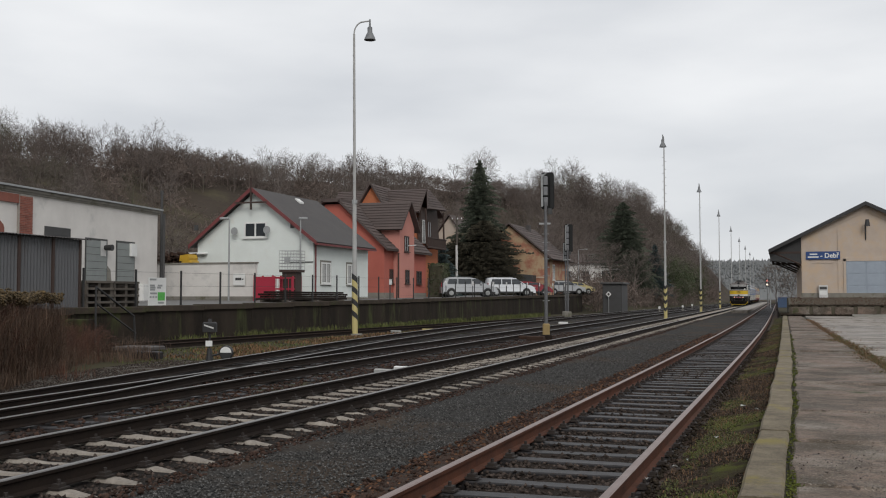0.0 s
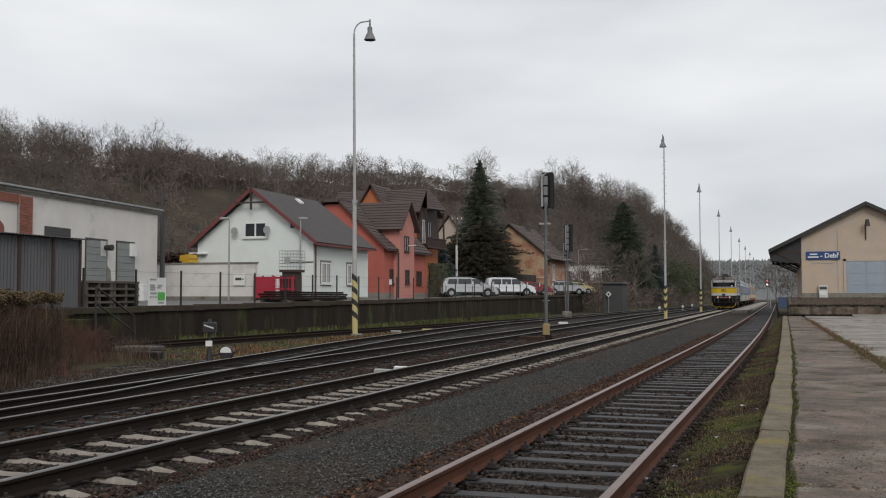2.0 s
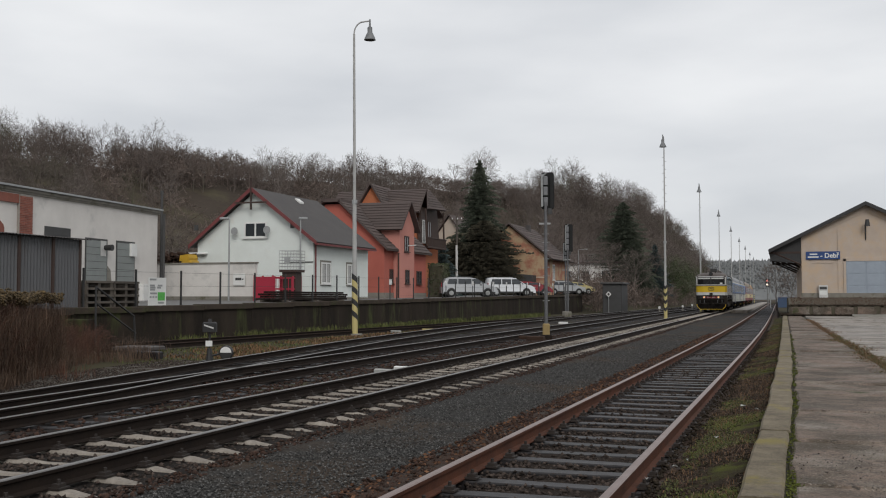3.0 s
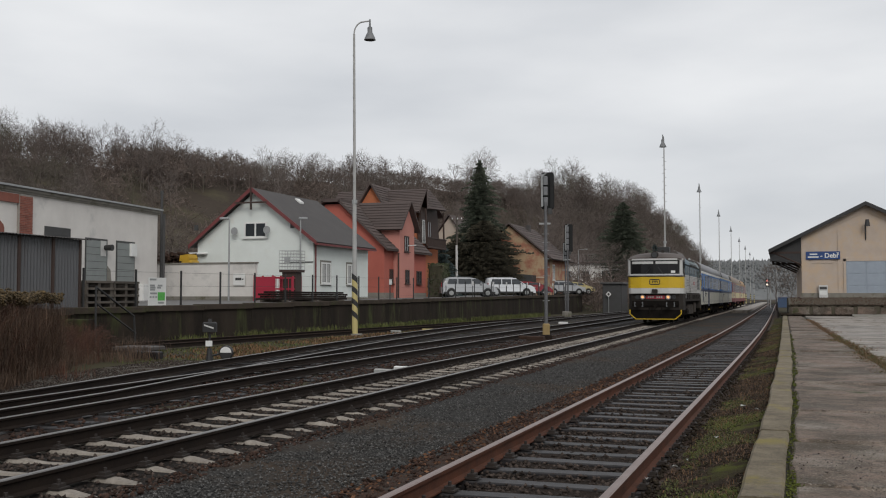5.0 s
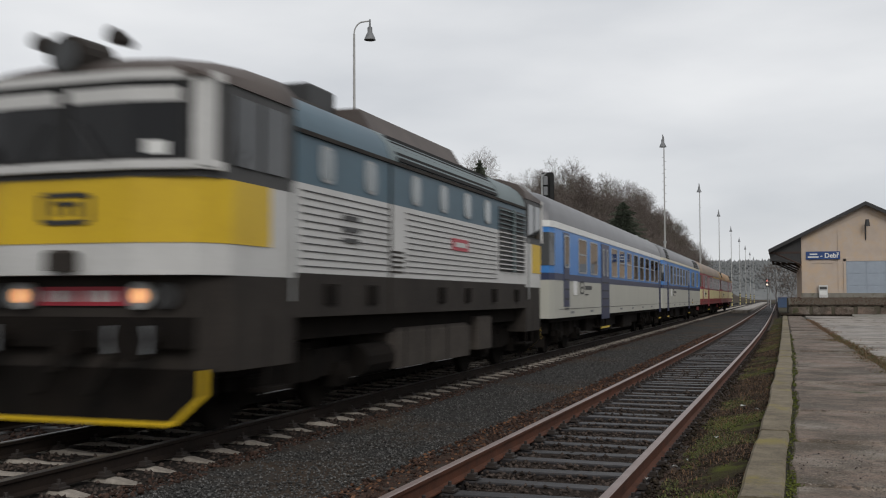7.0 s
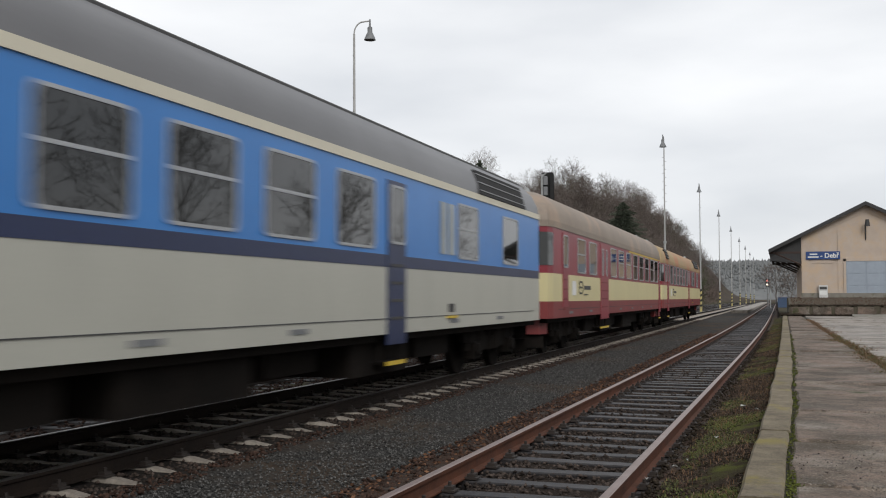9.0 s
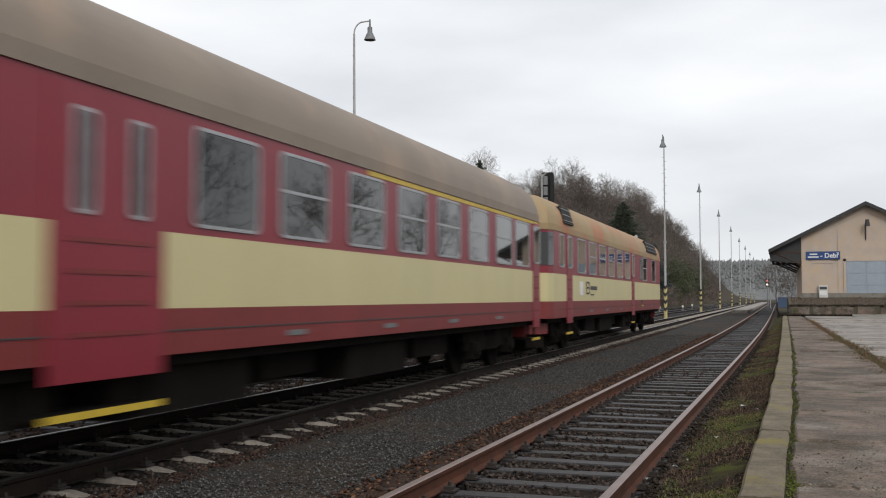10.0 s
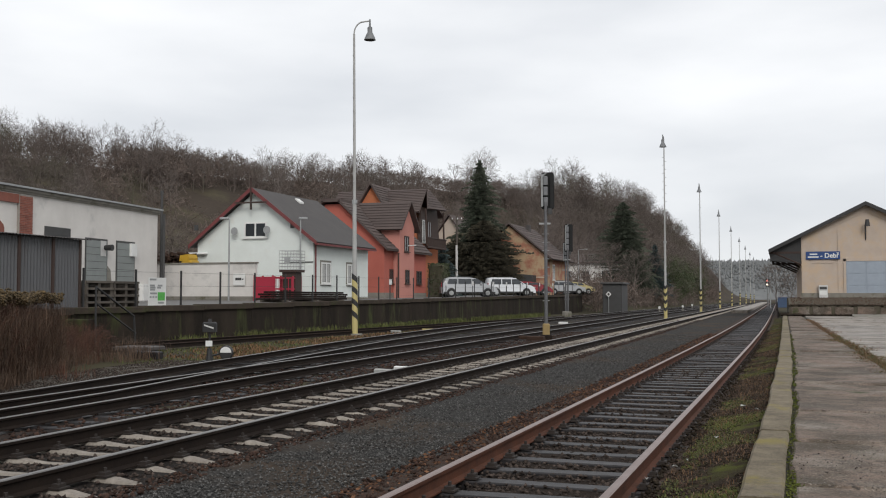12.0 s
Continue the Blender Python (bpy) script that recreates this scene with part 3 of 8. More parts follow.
rng = random.Random(4)
MESH_SC, MESH_SW, MESH_CLIP = concrete_sleeper(), wood_sleeper(), clip()
build_track("main_track", main_x, -14, 420, "main line track on pale concrete sleepers", M_RAIL_BROWN, M_RAIL_TOP, MESH_SC, 0.61, 75, rng, clip_mesh=MESH_CLIP, sunk=0.006)
build_track("siding_track", spur_x, -14, 290, "rusty siding track on dark wooden sleepers", M_RAIL_SPUR, M_RAIL_TOP_DULL, MESH_SW, 0.62, 75, rng, clip_mesh=MESH_CLIP)
build_track("second_track", second_x, -14, 300, "second station track with dark rails", M_RAIL_BROWN, M_RAIL_TOP, MESH_SW, 0.62, 60, rng, z=-0.1, sleeper_z=-0.19)
build_track("branch_track", branch_x, -14, 300, "turnout track curving away on wooden sleepers", M_RAIL_BROWN, M_RAIL_TOP, MESH_SW, 0.62, 40, rng, z=-0.1, sleeper_z=-0.2)
build_track("wall_track", wallside_x, -14, 95, "overgrown track beside the retaining wall", M_RAIL_BROWN, M_RAIL_SIDE, MESH_SW, 0.65, 10, rng, z=-0.1, sleeper_z=-0.24)


def bed(name, left, right, z, material, label, y0=-20, y1=420, bumpy=0.02, category="ballast", cross=10):
    """An uneven sheet of ballast or gravel between two lines."""
    ys = list(np.arange(y0, min(60, y1), 0.6)) + ([v for v in np.arange(60, y1, 6.0)] if y1 > 60 else []) + [y1]
    rows = []
    for y in sorted(set(float(v) for v in ys)):
        a, b = left(y), right(y)
        rows.append([])
        for i in range(cross + 1):
            x = a + (b - a) * i / cross
            edge = 0.16 if i in (0, cross) else 0.0
            rows[-1].append((x, y, z(x, y) - edge + bumpy * noise.noise((x * 2.2, y * 2.2, 1.7))))
    s = Shape().strip(rows)
    me = s.mesh(name, material, flip=False)
    me.shade_smooth()
    return solo(name, me, None, label, category, "structure")


def kerb_x(y):
    return lerp_table([(-20, -0.56), (0, -0.41), (7, -0.315), (13, -0.225), (22, -0.145), (32, -0.11), (42, -0.095), (80, -0.09)], y) + 0.022 * noise.noise((y * 0.55, 0.3, 8.0))


bed("track_ballast", lambda y: main_x(y) - 1.75, lambda y: main_x(y) + 1.4, lambda x, y: -0.199 - 0.012 * smooth((abs(x - main_x(y)) - 0.8) / 0.45), M_BALLAST, "dark stone ballast under the main track", bumpy=0.014, cross=26)
bed("gravel_path", lambda y: main_x(y) + 1.15, lambda y: spur_x(y) - 1.15, lambda x, y: -0.235 + 0.035 * smooth((main_x(y) + 2.0 - x) / 0.8), M_GRAVEL, "fine dark grey gravel between the tracks", bumpy=0.03)
bed("siding_ballast", lambda y: spur_x(y) - 1.4, lambda y: spur_x(y) + 1.35, lambda x, y: -0.27 + 0.13 * smooth((abs(x - spur_x(y)) - 0.8) / 0.12), M_RUSTGRAVEL, "rust-stained gravel under the siding", y1=290, bumpy=0.025, cross=24)
bed("siding_bed", lambda y: spur_x(y) - 0.74, lambda y: spur_x(y) + 0.74, lambda x, y: -0.195, M_DARKBED, "very dark brown ballast between the siding rails", y1=290, bumpy=0.03)
bed("grass_verge", lambda y: spur_x(y) + 0.95, lambda y: kerb_x(y) + 0.03, lambda x, y: -0.15 + 0.19 * smooth((x - spur_x(y) - 0.9) / 1.1), M_GRASS, "mossy grass verge beside the platform kerb", y1=79, bumpy=0.022, cross=16)
bed("second_ballast", lambda y: branch_x(y) - 1.5 if y > 10 else second_x(y) - 1.9, lambda y: main_x(y) - 1.7, lambda x, y: -0.31, M_BALLAST, "dark dirty ballast under the station tracks", y1=300, bumpy=0.05)
bed("gravel_shoulder", lambda y: branch_x(y) - 3.6, lambda y: branch_x(y) - 1.4, lambda x, y: -0.29, M_SHOULDER, "brownish gravel shoulder beside the turnout", y1=24, bumpy=0.04)


# ---- platform, dock and kerb ----
rng = random.Random(11)


def ragged_slab(x0, x1, y0, y1, h, rng, gap=0.045):
    """A cast slab with crumbled, uneven edges; x0, x1: its sides as functions of y."""
    n, m = 7, 5
    pts = [(x0(y0 + gap) + (x1(y0 + gap) - x0(y0 + gap)) * k / n, y0 + gap) for k in range(n)]
    pts += [(x1(y0 + gap + (y1 - y0 - 2 * gap) * k / m), y0 + gap + (y1 - y0 - 2 * gap) * k / m) for k in range(m)]
    pts += [(x1(y1 - gap) + (x0(y1 - gap) - x1(y1 - gap)) * k / n, y1 - gap) for k in range(n)]
    pts += [(x0(y1 - gap - (y1 - y0 - 2 * gap) * k / m), y1 - gap - (y1 - y0 - 2 * gap) * k / m) for k in range(m)]
    pts = [(x + rng.uniform(-0.035, 0.035), y + rng.uniform(-0.06, 0.06)) for x, y in pts]
    cx, cy = sum(p[0] for p in pts) / len(pts), sum(p[1] for p in pts) / len(pts)
    tx, ty = rng.uniform(-0.006, 0.006), rng.uniform(-0.01, 0.01)
    def top(x, y, d):
        return h - d + tx * (x - cx) + ty * (y - cy)
    k = len(pts)
    vs = [(x, y, 0.0) for x, y in pts] + [(x, y, top(x, y, 0.03)) for x, y in pts]
    inner = [(x + (cx - x) * 0.035 + rng.uniform(-0.01, 0.01), y + (cy - y) * 0.05 + rng.uniform(-0.01, 0.01)) for x, y in pts]
    vs += [(x, y, top(x, y, 0.0)) for x, y in inner]
    fs = [(a + i, a + (i + 1) % k, a + k + (i + 1) % k, a + k + i) for a in (0, k) for i in range(k)] + [tuple(range(2 * k, 3 * k))]
    return Shape().add(vs, fs)


def seam_x(y):
    """Where the cast slabs end and the older pale paving begins."""
    return lerp_table([(-10, 2.2), (8, 2.05), (20, 1.85), (35, 1.6), (66, 1.3), (80, 1.2)], y)


def build_platform():
    s = Shape()
    s.strip([[(kerb_x(y) + 0.1, y, 0.045), (14, y, 0.045), (60, y, 0.0)] for y in (-14.0, 20.0, 50.0, 79.0)])
    plat = tagged(new("platform", s.mesh("platform", M_JOINT, flip=False)), "weathered concrete platform with mossy joints", "platform", kind="structure")
    y = -6.0
    while y < 77:
        n = rng.uniform(1.6, 3.4)
        hi, g, w = 0.12 + rng.uniform(-0.006, 0.006), 0.022, 0.29
        rings = []
        m = max(4, int(n / 0.4))
        for i in range(m + 1):
            yy = y + 0.006 + (n - 0.012) * i / m
            a, b = kerb_x(yy) + rng.uniform(-0.006, 0.006), kerb_x(yy) + w + rng.uniform(-0.012, 0.012)
            z = hi + rng.uniform(-0.005, 0.005)
            rings.append([(a, yy, -0.35), (b, yy, -0.35), (b, yy, z - g), (b - g, yy, z), (a + g, yy, z), (a, yy, z - g)])
        part("kerb_stone", Shape().loft(rings), M_KERB, plat)
        y += n
    # one row of cast slabs beside the kerb
    y = -5.0
    while y < 77:
        d = rng.uniform(1.8, 3.3)
        part("slab", ragged_slab(lambda v: kerb_x(v) + 0.345, lambda v: seam_x(v) - 0.04, y, y + d, 0.1 + rng.uniform(-0.012, 0.012), rng), M_PLATFORM, plat)
        y += d
    # pale old paving further in
    y = -5.0
    while y < 76.5:
        d = rng.uniform(1.1, 2.1)
        x = 0.22
        while x < 22:
            wd = rng.uniform(2.6, 4.4)
            part("paving_slab", ragged_slab(lambda v: seam_x(v) + x, lambda v: seam_x(v) + x + wd - 0.05, y, y + d, 0.1 + rng.uniform(-0.014, 0.014), rng, 0.045), M_PLATPALE, plat)
            x += wd
        y += d


build_platform()
s = Shape()
s.prism([(78, -0.3), (78, 0.82), (80.5, 0.98), (88, 1.38), (130, 1.42), (130, -0.3)], "x", 0.35, 40)
solo("loading_dock", s, M_DOCK, "grassy concrete loading dock before the goods shed", "loading dock", "structure")
for k in range(5):
    x0 = 0.5 + k * 1.5
    s = Shape().bevel_box(x0, 77.93, 0.12, x0 + 1.25, 78.02, 0.72, 0.02)
    part("dock_panel", s, M_PLATFORM, bpy.data.objects["loading_dock"])
s = Shape().prism([(75, 0.1), (77.9, 0.24), (77.9, 0.0), (75, 0.0)], "x", 4.6, 20)
solo("dock_ramp", s, M_CONC, "pale concrete ramp slab at the dock's foot", "ramp", "structure")

low = Shape()
low.loft([[(main_x(y) + 1.72, y, -0.3), (main_x(y) + 3.45, y, -0.3), (main_x(y) + 3.45, y, 0.06), (main_x(y) + 3.41, y, 0.1), (main_x(y) + 1.76, y, 0.1), (main_x(y) + 1.72, y, 0.06)] for y in (111.0, 150.0, 200.0, 250.0, 300.0)])
solo("low_platform", low, M_PLATPALE, "low pale concrete platform strip between the tracks", "platform", "structure")

# ---- retaining wall and street ----
wall = thing("retaining_wall", "dark stained concrete retaining wall with a coping", "wall", kind="structure")
y = -16.0
while y < 118:
    y1 = min(y + 4.0, 118)
    z1 = street_z((y + y1) / 2)
    s = Shape()
    s.prism([(WALL_X - 0.4, -0.7), (WALL_X + 0.06, -0.7), (WALL_X, z1 - 0.16), (WALL_X - 0.4, z1 - 0.16)], "y", y + 0.01, y1 - 0.01)
    part("wall_section", s, M_WALLCONC, wall)
    s = Shape().prism([(WALL_X - 0.45, z1 - 0.165), (WALL_X + 0.09, z1 - 0.165), (WALL_X + 0.09, z1 + 0.03), (WALL_X + 0.07, z1 + 0.05), (WALL_X - 0.45, z1 + 0.05)], "y", y + 0.006, y1 - 0.006)
    part("coping_stone", s, M_COPING, wall)
    y += 4.0
s = Shape()
rows = []
for y in np.arange(-20, 175, 5.0):
    y = float(y)
    rows.append([(WALL_X - 0.44, y, street_z(y)), (-26.9, y, street_z(y)), (-46, y, street_z(y) + 0.1)] if y < 118 else [(-25.5, y, street_z(y) + 0.25), (-29, y, street_z(y) + 0.3), (-38, y, street_z(y) + 0.3)])
s.strip(rows)
me = s.mesh("road", M_ASPHALT, flip=False)
solo("road", me, None, "grey asphalt street on the terrace", "road", "structure")


# ---- buildings ----
def win_front(parent, x0, x1, z0, z1, y, frame_mat=None, panes=2, sill=True, deep=0.05):
    """A window in a wall that faces -y."""
    frame_mat = frame_mat or M_WHITEPAINT
    s = Shape()
    f = 0.1
    s.box(x0 + f, y - deep, z0, x1 - f, y, z0 + f).box(x0 + f, y - deep, z1 - f, x1 - f, y, z1).box(x0, y - deep, z0, x0 + f, y, z1).box(x1 - f, y - deep, z0, x1, y, z1)
    for k in range(1, panes):
        xc = x0 + (x1 - x0) * k / panes
        s.box(xc - f / 2, y - deep, z0 + f, xc + f / 2, y, z1 - f)
    w = part("window", s, frame_mat, parent)
    part("pane", Shape().box(x0 + 0.03, y - 0.015, z0 + 0.03, x1 - 0.03, y - 0.005, z1 - 0.03), M_GLASS, w)
    if sill:
        part("sill", Shape().box(x0 - 0.08, y - deep - 0.08, z0 - 0.06, x1 + 0.08, y, z0 - 0.01), frame_mat, w)
    return w


def win_side(parent, y0, y1, z0, z1, x, frame_mat=None, panes=2, sill=True, deep=0.05):
    """A window in a wall that faces +x."""
    frame_mat = frame_mat or M_WHITEPAINT
    s = Shape()
    f = 0.1
    s.box(x, y0 + f, z0, x + deep, y1 - f, z0 + f).box(x, y0 + f, z1 - f, x + deep, y1 - f, z1).box(x, y0, z0, x + deep, y0 + f, z1).box(x, y1 - f, z0, x + deep, y1, z1)
    for k in range(1, panes):
        yc = y0 + (y1 - y0) * k / panes
        s.box(x, yc - f / 2, z0 + f, x + deep, yc + f / 2, z1 - f)
    w = part("window", s, frame_mat, parent)
    part("pane", Shape().box(x + 0.005, y0 + 0.03, z0 + 0.03, x + 0.015, y1 - 0.03, z1 - 0.03), M_GLASS, w)
    if sill:
        part("sill", Shape().box(x, y0 - 0.08, z0 - 0.06, x + deep + 0.08, y1 + 0.08, z0 - 0.01), frame_mat, w)
    return w


def roof_plane(parent, name, a, b, c, d, thick, material, courses=0, label=""):
    """A roof slope over the corners a, b (eave) and c, d (ridge, above b and a), with raised courses."""
    a, b, c, d = (Vector(p) for p in (a, b, c, d))
    n = (b - a).cross(d - a).normalized()
    if n.z < 0:
        n = -n
    s = Shape()
    vs = [a, b, c, d] + [p + n * thick for p in (a, b, c, d)]
    s.add(vs, [(0, 1, 2, 3), (4, 5, 6, 7), (0, 1, 5, 4), (1, 2, 6, 5), (2, 3, 7, 6), (3, 0, 4, 7)])
    r = part(name, s, material, parent, label)
    for k in range(courses):
        t0, t1 = k / courses, (k + 1) / courses
        p0, p1 = a + (d - a) * t0, b + (c - b) * t0
        q0, q1 = a + (d - a) * t1, b + (c - b) * t1
        lo, hi = n * (thick + 0.045), n * (thick + 0.004)
        sh = Shape().add([p0 + n * thick, p1 + n * thick, p1 + lo, p0 + lo, q0 + hi, q1 + hi], [(0, 1, 2, 3), (3, 2, 5, 4), (0, 3, 4), (1, 5, 2)])
        part("tile_course", sh, material, r)
    return r


def white_house():
    h = thing("white_house", "white rendered gabled house with a grey roof and red bargeboards", "house")
    y0, y1, xl, xr = 56.29, 64.9, -35.74, -27.5
    z0, ze, zr, xm = 1.1, 5.05, 8.2, -31.65
    body = Shape().prism([(xl, z0), (xr, z0), (xr, ze), (xm, zr - 0.1), (xl, ze - 0.1)], "y", y0, y1)
    part("wall", body, M_WHITE, h)
    part("plinth", Shape().box(xl - 0.03, y0 - 0.03, z0, xr + 0.03, y1 + 0.03, z0 + 0.35), M_CONC, h)
    ov, fr = 0.42, 0.45
    k = (zr - ze) / (xm - xr)
    el = (xr + ov, ze + 0.02 + k * ov)
    er = (xl - ov, ze - 0.08 - (zr - ze + 0.1) / (xm - xl) * ov)
    roof_plane(h, "roof", (el[0], y0 - fr, el[1]), (el[0], y1 + 0.3, el[1]), (xm, y1 + 0.3, zr + 0.04), (xm, y0 - fr, zr + 0.04), 0.12, M_ROOFGREY, 0)
    roof_plane(h, "roof", (er[0], y0 - fr, er[1]), (er[0], y1 + 0.3, er[1]), (xm, y1 + 0.3, zr + 0.04), (xm, y0 - fr, zr + 0.04), 0.12, M_ROOFGREY, 0)
    for e in (el, er):
        s = Shape()
        s.add([(e[0], y0 - fr - 0.03, e[1] - 0.1), (xm, y0 - fr - 0.03, zr - 0.08), (xm, y0 - fr - 0.03, zr + 0.2), (e[0], y0 - fr - 0.03, e[1] + 0.16),
               (e[0], y0 - fr + 0.01, e[1] - 0.1), (xm, y0 - fr + 0.01, zr - 0.08), (xm, y0 - fr + 0.01, zr + 0.2), (e[0], y0 - fr + 0.01, e[1] + 0.16)],
              [(0, 1, 2, 3), (4, 7, 6, 5), (0, 4, 5, 1), (2, 1, 5, 6), (3, 2, 6, 7), (0, 3, 7, 4)])
        part("bargeboard", s, M_FASCIA, h, "dark red bargeboard")
    part("finial", Shape().box(xm - 0.05, y0 - fr - 0.05, 6.95, xm + 0.05, y0 - fr + 0.05, 8.95), M_DARKWOOD, h)
    part("tie_beam", Shape().box(xm - 1.15, y0 - fr - 0.04, 7.35, xm + 1.15, y0 - fr + 0.06, 7.45), M_DARKWOOD, h)
    win_front(h, -32.35, -30.75, 5.2, 6.2, y0, panes=2)
    part("gutter", Shape().box(el[0] - 0.02, y0 - fr, el[1] - 0.1, el[0] + 0.12, y1 + 0.3, el[1] + 0.03), M_FASCIA, h)
    part("downpipe", Shape().tube((xr + 0.1, y0 + 0.12, z0), (xr + 0.1, y0 + 0.12, ze - 0.1), 0.055), M_FASCIA, h)
    for a, b in ((57.35, 58.75), (61.3, 62.7)):
        part("window_reveal", Shape().box(xr, a - 0.12, 2.18, xr + 0.012, b + 0.12, 3.78), M_CONC, h)
        w = win_side(h, a, b, 2.3, 3.65, xr + 0.012)
        for c in (a + 0.14, (a + b) / 2 + 0.1):
            part("curtain", Shape().box(xr + 0.03, c, 2.42, xr + 0.036, c + 0.42, 3.53), M_CURTAIN, w, "pale net curtain")
    for x in (-36, -29.1):
        part("vent_opening", Shape().box(x, y0 - 0.02, 5.75, x + 0.28, y0 + 0.02, 6.1), M_DARKGREY, h)
    for x, z in ((-32.85, 5.62), (-30.55, 5.66)):
        d = Shape()
        rings = []
        for r, yy in ((0.03, 0.0), (0.14, -0.02), (0.24, -0.07), (0.25, -0.09)):
            rings.append([(x + r * math.cos(a), y0 - 0.3 + yy, z + r * math.sin(a)) for a in [2 * math.pi * i / 16 for i in range(16)]])
        d.loft(rings)
        d.tube((x, y0 - 0.28, z), (x, y0, z - 0.1), 0.025)
        part("satellite_dish", d, M_METAL, h, "pale satellite dish", smooth=True)
    part("skylight", Shape().prism([(-31.2, 7.85), (-30.85, 7.6), (-30.85, 7.9), (-31.2, 8.15)], "y", 61.0, 61.6), M_WHITEPAINT, h)
    part("side_ledge", Shape().box(-29.2, y0 - 0.04, 3.6, xr, y0, 3.66), M_DARKGREY, h)
    return h


white_house()


def red_house():
    h = thing("red_house", "red rendered house with steep brown tiled roofs", "house")
    z0, x = 1.3, -28.5
    # lower front part with a roof falling towards the street
    part("wall", Shape().prism([(-36, z0), (x, z0), (x, 5.25), (-32.2, 8.6), (-33.4, 8.6), (-36, 6.0)], "y", 70.4, 79.7), M_RED, h)
    part("plinth", Shape().box(-36.02, 70.37, z0, x + 0.04, 79.73, z0 + 0.5), M_CONC, h)
    roof_plane(h, "roof", (-28.15, 70.0, 5.0), (-28.15, 80.1, 5.0), (-32.2, 80.1, 8.78), (-32.2, 70.0, 8.78), 0.12, M_ROOFBROWN, 14)
    roof_plane(h, "roof", (-35.2, 70.0, 7.2), (-35.2, 80.1, 7.2), (-33.4, 80.1, 8.78), (-33.4, 70.0, 8.78), 0.12, M_ROOFBROWN, 6)
    part("ridge_cap", Shape().prism([(-33.6, 8.75), (-32.0, 8.75), (-32.0, 9.0), (-33.6, 9.0)], "y", 70.0, 80.1), M_ROOFBROWN, h)
    # gabled wing towards the street
    part("wing_wall", Shape().prism([(72.3, z0), (75.55, z0), (75.55, 6.95), (73.92, 8.75), (72.3, 6.95)], "x", -33, -28.0), M_PINK, h)
    roof_plane(h, "wing_roof", (-27.6, 71.85, 6.6), (-33.5, 71.85, 6.6), (-33.5, 73.92, 8.9), (-27.6, 73.92, 8.9), 0.1, M_ROOFBROWN, 10)
    roof_plane(h, "wing_roof", (-27.6, 76.0, 6.6), (-33.5, 76.0, 6.6), (-33.5, 73.92, 8.9), (-27.6, 73.92, 8.9), 0.1, M_ROOFBROWN, 10)
    for a, b in ((71.45, 72.2), (77.4, 78.6)):
        win_side(h, a, b, 2.5, 3.6, x, M_DARKWOOD)
    win_side(h, 73.5, 74.4, 2.5, 3.6, -28.0, M_DARKWOOD)
    win_side(h, 73.3, 74.3, 5.0, 6.25, -28.0, M_DARKWOOD)
    part("lamp_arm", Shape().tube((-28.0, 74.1, 5.5), (-27.5, 74.6, 5.55), 0.04, n=6), M_LOCOWHITE, h)
    part("downpipe", Shape().tube((-28.05, 72.22, z0), (-28.05, 72.22, 4.8), 0.06).tube((-28.05, 72.22, 4.8), (-28.1, 73.2, 5.02), 0.06), M_DARKWOOD, h)
    part("gutter", Shape().box(-28.17, 70.0, 4.95, -28.05, 73.3, 5.07), M_DARKWOOD, h)
    part("gutter", Shape().box(-28.17, 75.7, 4.95, -28.05, 80.1, 5.07), M_DARKWOOD, h)
    part("annex_wall", Shape().box(-34, 79.7, z0, -29.6, 81.4, 5.2), M_RED, h)
    return h


red_house()


